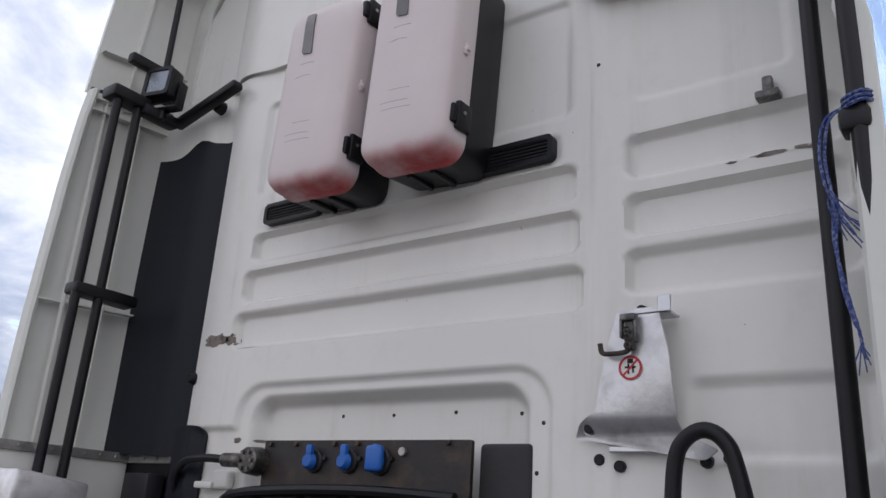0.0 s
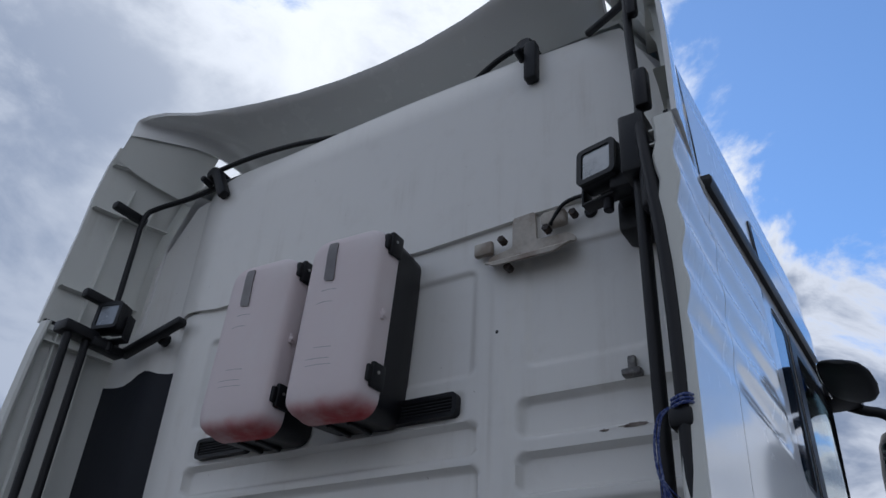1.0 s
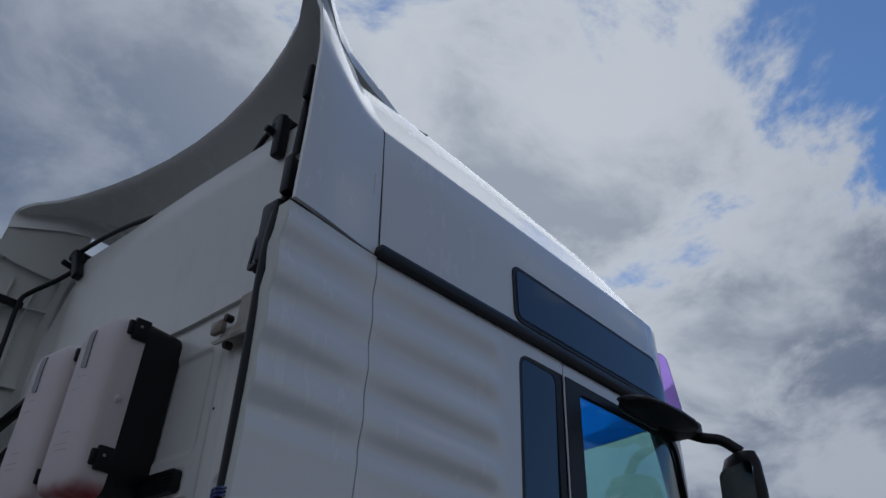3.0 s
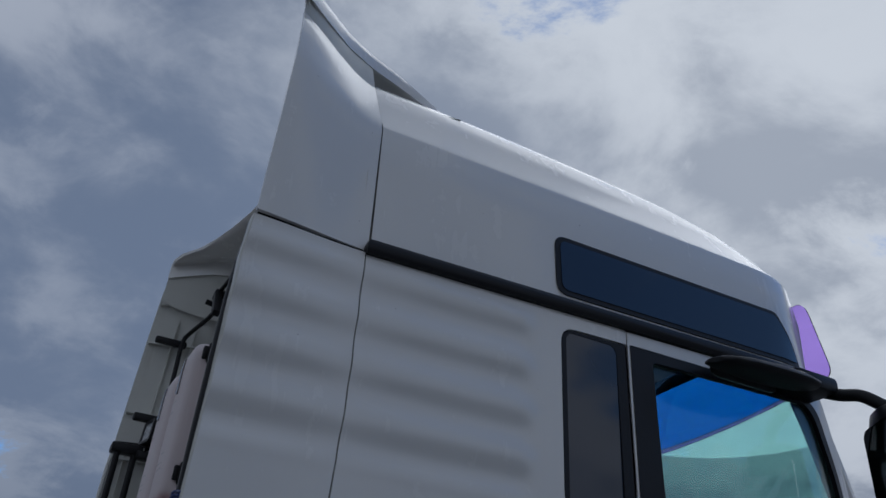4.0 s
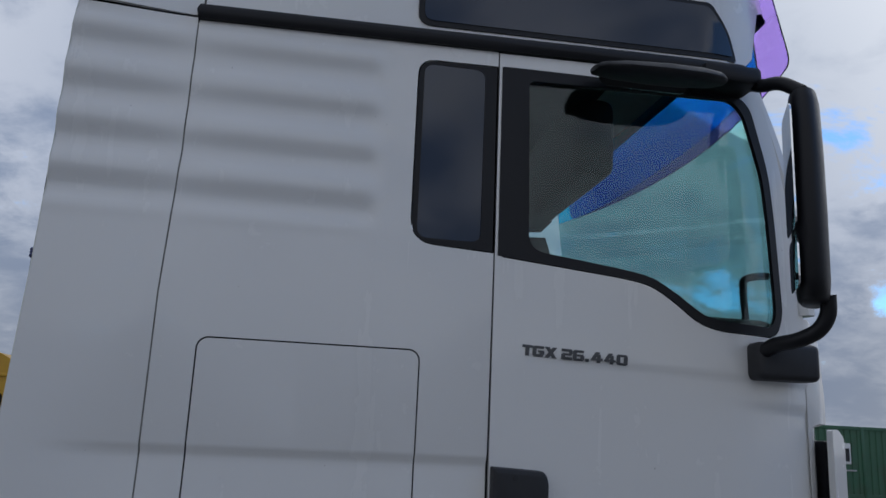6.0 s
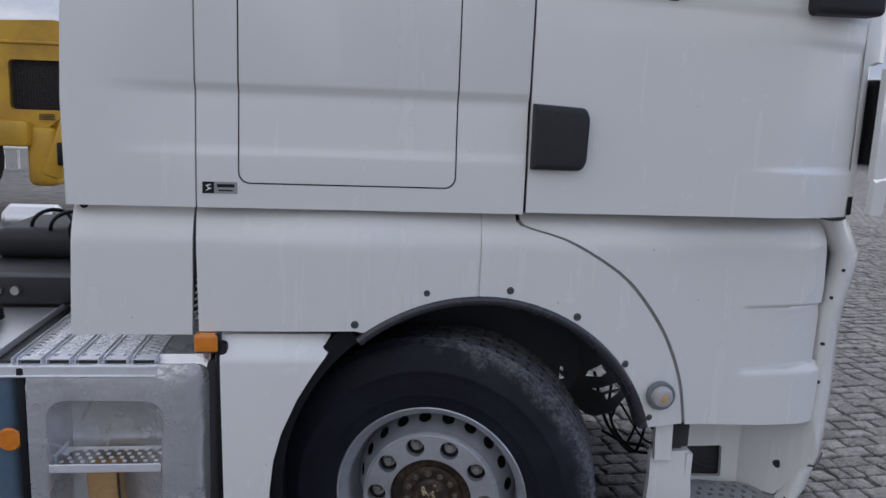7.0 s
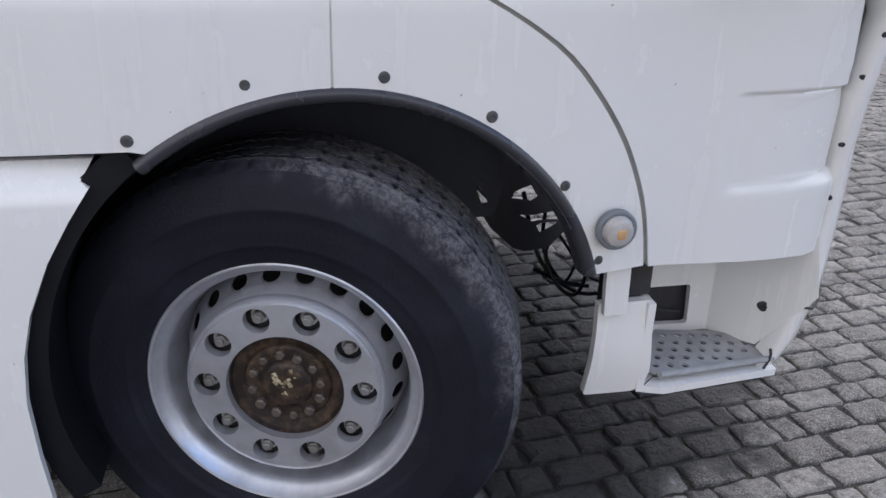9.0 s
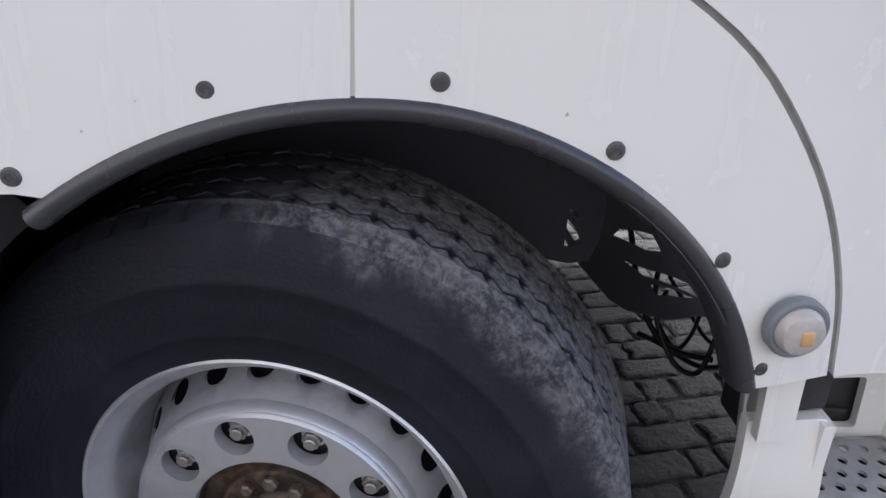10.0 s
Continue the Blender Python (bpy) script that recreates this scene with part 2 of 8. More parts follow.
WOOD = material("weathered_timber", (0.42, 0.26, 0.11), 0.75, alt=(0.22, 0.12, 0.05), scale=9, amount=0.8, grain=0.5, bump=0.002, bump_scale=45)
WOOD_END = material("sawn_timber_knot", (0.55, 0.36, 0.18), 0.8, alt=(0.30, 0.17, 0.08), scale=30, amount=0.8)
ROPE = material("blue_braided_rope", (0.022, 0.045, 0.20), 0.85, alt=(0.34, 0.38, 0.50), scale=170, amount=0.7, bump=0.001, bump_scale=300)
WHITE_PLAIN = material("white_print", (0.80, 0.80, 0.78), 0.5, amount=0.2)
RED_PRINT = material("red_print", (0.50, 0.03, 0.04), 0.5, amount=0.3)
BADGE = material("grey_badge", (0.085, 0.088, 0.095), 0.35, 0.3, amount=0.3)
GREY_PRINT = material("grey_label", (0.33, 0.34, 0.35), 0.5, amount=0.3)
STEP_GREY = material("grey_step_plastic", (0.34, 0.345, 0.35), 0.55, alt=(0.20, 0.20, 0.20), scale=12, grain=0.3, bump=0.001, bump_scale=120)
AMBER_BULB = material("dull_amber_bulb", (0.60, 0.36, 0.17), 0.4, alt=(0.5, 0.25, 0.1), scale=60)
LIP = material("black_rubber_lip", (0.046, 0.047, 0.056), 0.30, alt=(0.05, 0.05, 0.052), scale=8, bump=0.0004, bump_scale=200)
LAMP_LENS = material("ribbed_lamp_lens", (0.30, 0.32, 0.34), 0.25, 0.5, alt=(0.16, 0.17, 0.18), scale=18, amount=0.6, coat=0.6)
SCREW = material("dull_grey_screw", (0.085, 0.088, 0.092), 0.5, 0.3, alt=(0.16, 0.16, 0.16), scale=90, amount=0.7, bump=0.0006, bump_scale=200)
MILKY = material("milky_lamp_lens", (0.47, 0.45, 0.44), 0.14, alt=(0.34, 0.32, 0.31), scale=40, amount=0.5, coat=0.8, bump=0.001, bump_scale=160)
LAMP_GREY = material("blue_grey_lamp_base", (0.16, 0.18, 0.20), 0.5, alt=(0.24, 0.25, 0.26), scale=20, bump=0.0004)
SEAL = material("grey_seam_seal", (0.30, 0.30, 0.285), 0.7, alt=(0.13, 0.12, 0.10), scale=14, grain=0.3, bump=0.0006)
MORTAR = material("joint_grit", (0.030, 0.028, 0.026), 0.92, alt=(0.075, 0.070, 0.064), scale=60, amount=0.70, grain=0.5, bump=0.012, bump_scale=110)


def stone_material():
    m = bpy.data.materials.new("granite_sett")
    m.use_nodes = True
    w = Nodes(m.node_tree)
    out, b = w.add("ShaderNodeOutputMaterial"), w.add("ShaderNodeBsdfPrincipled")
    w.link(b.outputs[0], out.inputs[0])
    geo, info = w.add("ShaderNodeNewGeometry"), w.add("ShaderNodeObjectInfo")
    pos = geo.outputs["Position"]
    rnd = w.math("FRACT", w.math("ADD", geo.outputs["Random Per Island"], info.outputs["Random"]))
    col = w.mixc(rnd, (0.150, 0.142, 0.138), (0.330, 0.315, 0.298))
    wet = w.ramp(w.noise(pos, 0.55, 4.0, 0.6, 0.6), 0.42, 0.62)
    col = w.mixc(w.math("MULTIPLY", wet, 0.66), col, (0.060, 0.058, 0.060))
    col = w.mixc(w.math("MULTIPLY", w.ramp(w.noise(pos, 9.0, 6.0, 0.7, 0.6), 0.45, 0.60), 0.66), col, (0.062, 0.057, 0.055))
    col = w.mixc(w.math("MULTIPLY", w.ramp(w.noise(pos, 42.0, 6.0, 0.7), 0.45, 0.66), 0.60), col, (0.085, 0.080, 0.075))
    col = w.mixc(w.math("MULTIPLY", w.ramp(w.noise(pos, 190.0, 2.0, 0.5), 0.50, 0.64), 0.55), col, (0.42, 0.405, 0.38))
    # wet, oily setts by the wheel, with the shade under the cab painted in
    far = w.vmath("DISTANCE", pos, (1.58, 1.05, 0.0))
    damp_shade = w.ramp(w.math("ADD", w.math("SUBTRACT", 0.95, far), w.math("MULTIPLY", w.math("SUBTRACT", w.noise(pos, 3.2, 5.0, 0.6), 0.5), 0.9)), -0.06, 0.14)
    col = w.mixc(w.math("MULTIPLY", damp_shade, 0.93), col, (0.026, 0.025, 0.027))
    w.link(col, b.inputs["Base Color"])
    w.link(w.math("SUBTRACT", w.math("SUBTRACT", 0.78, w.math("MULTIPLY", wet, 0.28)), w.math("MULTIPLY", damp_shade, 0.10)), b.inputs["Roughness"])
    b.inputs["Specular IOR Level"].default_value = 0.32
    bn = w.add("ShaderNodeBump")
    bn.inputs["Strength"].default_value, bn.inputs["Distance"].default_value = 1.0, 0.020
    w.link(w.noise(pos, 30.0, 8.0, 0.68, 0.3), bn.inputs["Height"])
    w.link(bn.outputs[0], b.inputs["Normal"])
    return m


def worn_rubber(name, base, dust, reach, spec):
    """Tyre rubber, scrubbed grey and speckled with grit where it last met the kerb."""
    m = bpy.data.materials.new(name)
    m.use_nodes = True
    w = Nodes(m.node_tree)
    out, b = w.add("ShaderNodeOutputMaterial"), w.add("ShaderNodeBsdfPrincipled")
    w.link(b.outputs[0], out.inputs[0])
    pos = w.add("ShaderNodeNewGeometry").outputs["Position"]
    arm = w.vmath("SUBTRACT", pos, (0.754, 0.188, 0.520))
    axis = (math.sin(radians(14.9)), math.cos(radians(14.9)), 0.0)
    along = w.vmath("DOT_PRODUCT", arm, axis)
    length = w.vmath("LENGTH", arm)
    radius = w.math("SQRT", w.math("MAXIMUM", w.math("SUBTRACT", w.math("MULTIPLY", length, length), w.math("MULTIPLY", along, along)), 0.0))
    ragged = w.math("SUBTRACT", w.noise(pos, 7.0, 6.0, 0.7, 0.6), 0.5)
    place = w.ramp(w.math("ADD", w.math("SUBTRACT", reach, w.vmath("DISTANCE", pos, (1.13, 0.02, 0.86))), w.math("MULTIPLY", ragged, 0.5)), 0.0, 0.30)
    rim_line = w.ramp(w.math("ADD", radius, w.math("MULTIPLY", ragged, 0.10)), 0.462, 0.512)
    open_face = w.math("SUBTRACT", 1.0, w.math("MULTIPLY", w.math("SUBTRACT", 1.0, w.ramp(radius, 0.5165, 0.5200)), w.ramp(w.math("ABSOLUTE", along), 0.098, 0.090)))
    scrub = w.math("MULTIPLY", w.math("MULTIPLY", place, rim_line), open_face)
    speck = w.ramp(w.noise(pos, 95.0, 5.0, 0.75), 0.42, 0.66)
    blotch = w.ramp(w.noise(pos, 24.0, 7.0, 0.75, 0.8), 0.40, 0.62)
    col = w.mixc(w.ramp(w.noise(pos, 5.0, 5.0, 0.6, 0.3), 0.42, 0.72), base, tuple(c * 1.7 for c in base))
    col = w.mixc(w.math("MULTIPLY", scrub, w.math("ADD", 0.16, w.math("MULTIPLY", blotch, 0.74))), col, dust)
    col = w.mixc(w.math("MULTIPLY", w.math("MULTIPLY", scrub, speck), 0.45), col, tuple(c * 1.9 for c in dust))
    w.link(col, b.inputs["Base Color"])
    w.link(w.math("ADD", 0.56, w.math("MULTIPLY", scrub, 0.25)), b.inputs["Roughness"])
    b.inputs["Specular IOR Level"].default_value = spec
    bn = w.add("ShaderNodeBump")
    bn.inputs["Strength"].default_value, bn.inputs["Distance"].default_value = 1.0, 0.0022
    w.link(w.noise(pos, 110.0, 5.0, 0.65), bn.inputs["Height"])
    w.link(bn.outputs[0], b.inputs["Normal"])
    return m


def far_paving():
    """The paving where single stones are too far off to tell apart."""
    m = bpy.data.materials.new("distant_setts")
    m.use_nodes = True
    w = Nodes(m.node_tree)
    out, b = w.add("ShaderNodeOutputMaterial"), w.add("ShaderNodeBsdfPrincipled")
    w.link(b.outputs[0], out.inputs[0])
    pos = w.add("ShaderNodeNewGeometry").outputs["Position"]
    rot = w.add("ShaderNodeMapping")
    rot.inputs["Rotation"].default_value = (0, 0, radians(-6.7))
    w.link(pos, rot.inputs["Vector"])
    br = w.add("ShaderNodeTexBrick")
    w.link(rot.outputs[0], br.inputs["Vector"])
    br.inputs["Scale"].default_value = 1.0
    br.inputs["Brick Width"].default_value, br.inputs["Row Height"].default_value = 0.155, 0.11
    br.inputs["Mortar Size"].default_value = 0.010
    br.inputs["Color1"].default_value, br.inputs["Color2"].default_value = (0.110, 0.106, 0.104, 1), (0.225, 0.216, 0.204, 1)
    br.inputs["Mortar"].default_value = (0.06, 0.055, 0.05, 1)
    wet = w.ramp(w.noise(pos, 0.30, 4.0, 0.6, 0.6), 0.42, 0.62)
    col = w.mixc(w.math("MULTIPLY", wet, 0.45), br.outputs["Color"], (0.085, 0.084, 0.088))
    w.link(col, b.inputs["Base Color"])
    b.inputs["Roughness"].default_value = 0.75
    bn = w.add("ShaderNodeBump")
    bn.inputs["Strength"].default_value, bn.inputs["Distance"].default_value = 1.0, 0.012
    w.link(w.math("SUBTRACT", 1.0, br.outputs["Fac"]), bn.inputs["Height"])
    w.link(bn.outputs[0], b.inputs["Normal"])
    return m


def faded_red():
    """Red lid bleached to pale pink by the sun, still red along its sheltered foot."""
    m = bpy.data.materials.new("sun_bleached_red_plastic")
    m.use_nodes = True
    w = Nodes(m.node_tree)
    out, b = w.add("ShaderNodeOutputMaterial"), w.add("ShaderNodeBsdfPrincipled")
    w.link(b.outputs[0], out.inputs[0])
    pos = w.add("ShaderNodeTexCoord").outputs["Object"]
    sep = w.add("ShaderNodeSeparateXYZ")
    w.link(pos, sep.inputs[0])
    h = w.math("ADD", sep.outputs["Z"], w.math("MULTIPLY", w.math("SUBTRACT", w.noise(pos, 9.0, 5.0, 0.6), 0.5), 0.05))
    f = w.ramp(h, -0.004, 0.060)
    col = w.mixc(f, (0.44, 0.030, 0.036), (0.71, 0.625, 0.63))
    col = w.mixc(w.math("MULTIPLY", w.ramp(w.noise(pos, 5.0, 5.0, 0.6), 0.4, 0.7), 0.45), col, (0.74, 0.70, 0.70))
    w.link(col, b.inputs["Base Color"])
    b.inputs["Roughness"].default_value = 0.55
    bn = w.add("ShaderNodeBump")
    bn.inputs["Strength"].default_value, bn.inputs["Distance"].default_value = 1.0, 0.0003
    w.link(w.noise(pos, 60.0, 3.0, 0.6), bn.inputs["Height"])
    w.link(bn.outputs[0], b.inputs["Normal"])
    return m


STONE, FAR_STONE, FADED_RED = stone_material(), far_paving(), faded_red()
SIDEWALL = worn_rubber("scrubbed_tyre_sidewall", (0.0105, 0.0118, 0.0180), (0.105, 0.104, 0.112), 0.44, 0.22)
TREAD = worn_rubber("worn_tread_rubber", (0.0125, 0.0135, 0.0195), (0.130, 0.128, 0.134), 0.58, 0.30)


# ---- mesh helpers ----
def part(name, bm, mat, parent=None, label="", sharp=35.0, at=None):
    """Links a bmesh as one mesh object, smooth but for its sharp edges; at: its origin."""
    mats = mat if isinstance(mat, (list, tuple)) else [mat]
    bm.normal_update()
    for f in bm.faces:
        f.smooth = True
    lim = radians(sharp)
    for e in bm.edges:
        if len(e.link_faces) == 2 and e.calc_face_angle(0.0) > lim:
            e.smooth = False
    if at is not None:
        bmesh.ops.translate(bm, verts=bm.verts, vec=-Vector(at))
    me = bpy.data.meshes.new(name)
    bm.to_mesh(me)
    bm.free()
    for m in mats:
        me.materials.append(m)
    ob = new(name, me)
    if at is not None:
        ob.location = at
    if parent is not None:
        ob.parent = parent
        ob.matrix_parent_inverse = Matrix.Translation(-world_place(parent))
    if label:
        ob["label"] = label
    return ob


def world_place(ob):
    v = Vector(ob.location)
    return v + (world_place(ob.parent) + ob.matrix_parent_inverse.translation if ob.parent else Vector())


def empty(name, at=(0, 0, 0), **tags):
    ob = new(name)
    ob.location = at
    return tagged(ob, **tags)


def rbox(bm, a, b, r=0.004, seg=2, m=None):
    """A box with rounded edges, between two corners."""
    size = [abs(q - p) for p, q in zip(a, b)]
    res = bmesh.ops.create_cube(bm, size=1, matrix=Matrix.LocRotScale([(p + q) / 2 for p, q in zip(a, b)], None, size))
    vs = res["verts"]
    r = min(r, min(size) * 0.45)
    if r > 0:
        es = list({e for v in vs for e in v.link_edges})
        out = bmesh.ops.bevel(bm, geom=es, offset=r, offset_type="OFFSET", segments=seg, profile=0.5, affect="EDGES", clamp_overlap=True)
        vs = list({v for f in out["faces"] for v in f.verts} | {v for v in vs if v.is_valid})
    if m is not None:
        bmesh.ops.transform(bm, matrix=m, verts=vs)
    return vs


def frame_of(d):
    d = Vector(d).normalized()
    u = d.cross(Vector((0, 0, 1)) if abs(d.z) < 0.9 else Vector((1, 0, 0))).normalized()
    return u, d.cross(u)


def cyl(bm, p, q, r, n=16, r2=None, bevel=0.0):
    """A closed cylinder or cone from p to q, its rims broken by a small chamfer."""
    p, q = Vector(p), Vector(q)
    r2 = r if r2 is None else r2
    u, v = frame_of(q - p)
    d = (q - p).normalized()
    rings = [(p, r - bevel), (p + d * bevel, r), (q - d * bevel, r2), (q, r2 - bevel)] if bevel else [(p, r), (q, r2)]
    loops = [[bm.verts.new(c + (u * math.cos(a) + v * math.sin(a)) * rr) for a in (2 * math.pi * i / n for i in range(n))] for c, rr in rings]
    for l1, l2 in zip(loops, loops[1:]):
        for i in range(n):
            bm.faces.new((l1[i], l1[(i + 1) % n], l2[(i + 1) % n], l2[i]))
    bm.faces.new(loops[0][::-1])
    bm.faces.new(loops[-1])


def smooth_path(pts, k=6):
    """Catmull-Rom points through pts."""
    pts = [Vector(p) for p in pts]
    ext = [pts[0] * 2 - pts[1], *pts, pts[-1] * 2 - pts[-2]]
    res = []
    for i in range(1, len(ext) - 2):
        a, b, c, d = ext[i - 1:i + 3]
        for j in range(k):
            t = j / k
            res.append(0.5 * ((2 * b) + (c - a) * t + (2 * a - 5 * b + 4 * c - d) * t * t + (3 * b - a - 3 * c + d) * t ** 3))
    return [*res, pts[-1]]


def tube(bm, pts, r, n=10, k=0):
    """A round bar along a path."""
    pts = smooth_path(pts, k) if k else [Vector(p) for p in pts]
    u, _ = frame_of(pts[1] - pts[0])
    loops = []
    for i, p in enumerate(pts):
        d = (pts[min(i + 1, len(pts) - 1)] - pts[max(i - 1, 0)]).normalized()
        u = (u - d * u.dot(d)).normalized()
        v = d.cross(u)
        loops.append([bm.verts.new(p + (u * math.cos(a) + v * math.sin(a)) * r) for a in (2 * math.pi * j / n for j in range(n))])
    for l1, l2 in zip(loops, loops[1:]):
        for i in range(n):
            bm.faces.new((l1[i], l1[(i + 1) % n], l2[(i + 1) % n], l2[i]))
    bm.faces.new(loops[0][::-1])
    bm.faces.new(loops[-1])


def grid(bm, rows, close=False):
    """Quads over rows of points."""
    vs = [[bm.verts.new(p) for p in row] for row in rows]
    n = len(vs[0])
    for a, b in zip(vs, vs[1:]):
        for i in range(n if close else n - 1):
            bm.faces.new((a[i], a[(i + 1) % n], b[(i + 1) % n], b[i]))
    return vs


def lathe(bm, profile, centre, n=64, axis="y", start=0.0):
    """Revolves (radius, along) about an axis through centre."""
    rows = []
    for r, h in profile:
        row = []
        for i in range(n):
            a = start + 2 * math.pi * i / n
            c, s = r * math.cos(a), r * math.sin(a)
            o = (c, h, s) if axis == "y" else ((h, c, s) if axis == "x" else (c, s, h))
            row.append(Vector(centre) + Vector(o))
        rows.append(row)
    return grid(bm, rows, True)


def rrect(u0, v0, u1, v1, r, n=6):
    """A rounded rectangle, anticlockwise; r: one radius or four, from the lower left on."""
    rs = r if isinstance(r, (list, tuple)) else [r] * 4
    pts = []
    for (cu, cv, a0), q in zip(((u0, v0, 180), (u1, v0, 270), (u1, v1, 0), (u0, v1, 90)), rs):
        su, sv = (1 if cu == u0 else -1), (1 if cv == v0 else -1)
        for i in range(n + 1):
            a = radians(a0 + 90 * i / n)
            pts.append((cu + su * q + q * math.cos(a), cv + sv * q + q * math.sin(a)))
    return pts


def rounded(pts, r, n=5):
    """A polygon with its corners rounded; r: one radius or one a corner."""
    rs = r if isinstance(r, (list, tuple)) else [r] * len(pts)
    res = []
    for i, p in enumerate(pts):
        p, a, b = Vector(p), Vector(pts[i - 1]), Vector(pts[(i + 1) % len(pts)])
        da, db = (a - p), (b - p)
        t = min(rs[i], da.length * 0.48, db.length * 0.48)
        if t < 1e-5:
            res.append((p.x, p.y))
            continue
        s, e = p + da.normalized() * t, p + db.normalized() * t
        for j in range(n + 1):
            k = j / n
            q = s * (1 - k) ** 2 + p * 2 * k * (1 - k) + e * k * k
            res.append((q.x, q.y))
    return res


def circle(u, v, r, n=20, start=0.0):
    return [(u + r * math.cos(start + 2 * math.pi * i / n), v + r * math.sin(start + 2 * math.pi * i / n)) for i in range(n)]


def plate(outline, holes=(), f=None, back=(0, 0.012, 0), cu=(), cv=(), two_mats=False):
    """A sheet of the outline less its holes, laid into space by f(u, v) and given thickness by back."""
    bm = bmesh.new()
    for loop in (outline, *holes):
        vs = [bm.verts.new((u, v, 0)) for u, v in loop]
        for i in range(len(vs)):
            bm.edges.new((vs[i], vs[(i + 1) % len(vs)]))
    bmesh.ops.triangle_fill(bm, use_beauty=True, use_dissolve=False, edges=bm.edges[:], normal=(0, 0, 1))
    for axis, cuts in (((1, 0, 0), cu), ((0, 1, 0), cv)):
        for c in cuts:
            bmesh.ops.bisect_plane(bm, geom=bm.verts[:] + bm.edges[:] + bm.faces[:], dist=1e-5, plane_co=[a * c for a in axis], plane_no=axis)
    bmesh.ops.recalc_face_normals(bm, faces=bm.faces)
    if bm.faces and sum(fa.normal.z * fa.calc_area() for fa in bm.faces) < 0:
        bmesh.ops.reverse_faces(bm, faces=bm.faces)
    bm.verts.index_update()
    front = [Vector(f(v.co.x, v.co.y)) for v in bm.verts]
    n = len(front)
    bv = Vector(back)
    faces = [[v.index for v in fa.verts] for fa in bm.faces]
    rim = []
    for e in bm.edges:
        if len(e.link_faces) == 1:
            l = e.link_loops[0]
            rim.append((l.vert.index, l.link_loop_next.vert.index))
    bm.free()
    res = bmesh.new()
    vs = [res.verts.new(p) for p in front] + [res.verts.new(p + bv) for p in front]
    for fa in faces:
        res.faces.new([vs[i] for i in fa])
        g = res.faces.new([vs[i + n] for i in reversed(fa)])
        if two_mats:
            g.material_index = 1
    for a, b in rim:
        res.faces.new((vs[b], vs[a], vs[a + n], vs[b + n]))
    bmesh.ops.recalc_face_normals(res, faces=res.faces)
    return res


def mirror_part(ob, name, parent, label="", width=2.42):
    """The same part for the other side of the truck."""
    bm = bmesh.new()
    bm.from_mesh(ob.data)
    off = world_place(ob)
    for v in bm.verts:
        v.co = Vector((v.co.x + off.x, width - v.co.y - off.y, v.co.z + off.z))
    bmesh.ops.reverse_faces(bm, faces=bm.faces)
    return part(name, bm, list(ob.data.materials), parent, label)


def interp(x, table):
    if x <= table[0][0]:
        return table[0][1]
    for (a, p), (b, q) in zip(table, table[1:]):
        if x <= b:
            return p + (q - p) * (x - a) / (b - a)
    return table[-1][1]


def ease(t):
    t = max(0.0, min(1.0, t))
    return t * t * (3 - 2 * t)


def steps(a, b, d):
    n = max(1, round((b - a) / d))
    return [a + (b - a) * i / n for i in range(n + 1)]


WIDE = 2.42                    # overall width of the cab

# ---- the truck: shape functions ----
def rail_z(x):
    return 3.020 + 0.022 * x


def stripe(x, z):
    """Outward swell of the horizontal flutes on the cab's rear quarter and side flaps."""
    f = ease((z - 2.39) / 0.07) * ease((3.02 - z) / 0.05) * ease((0.615 - x) / 0.05)
    f *= 1.0 - 0.45 * math.exp(-((x - 0.03) / 0.05) ** 2)
    return 0.0065 * math.sin(2 * math.pi * (z - 2.937) / 0.143) * f


def scallop(x, z):
    """The shallow hollow that runs along the cab above its lower edge."""
    if z > 1.795 or z < 1.60:
        return 0.0
    d = ease((1.795 - z) / 0.025) if z > 1.77 else 0.20 * ease((z - 1.598) / 0.012) + 0.80 * (max(0.0, z - 1.60) / 0.17) ** 0.9
    return -0.013 * min(1.0, d) * ease((x + 0.26) / 0.22)


def side_y(x, z):
    y = -stripe(x, z) - scallop(x, z) + 0.012 * ease((z - 2.3) / 0.8)
    if x > 1.70:
        y += 0.75 * (x - 1.70) ** 2
    return y


def door_y(x, z):
    y = side_y(x, max(z, 2.2)) if x > 0.62 else 0.0
    line = 2.090 - 0.035 * (x - 1.06)
    y += 0.004 * ease((line - z) / 0.012) * ease((x - 1.10) / 0.15)
    line2 = 1.995 - 0.02 * (x - 1.7)
    y += 0.006 * ease((line2 - z) / 0.03) * ease((x - 1.65) / 0.30)
    y -= 0.011 * ease((1.606 - z) / 0.016) * ease((x - 1.62) / 0.30)
    return y


LOW = ((-0.4, 0.022), (0.0, 0.022), (0.30, 0.006), (0.47, 0.0), (0.70, 0.014), (0.94, 0.030), (1.15, 0.028), (1.32, 0.042), (1.45, 0.060), (1.60, 0.092), (1.80, 0.105),
       (1.98, 0.130), (2.07, 0.180), (2.12, 0.235), (2.20, 0.36))


def low_y(x, z):
    return interp(x, LOW) + 0.036 * max(0.0, (z - 1.315) / 0.126) ** 2.0


truck = empty("truck", (0.735, 1.21, 0), label="white high-roof tractor unit parked on granite setts", category="truck", group="")

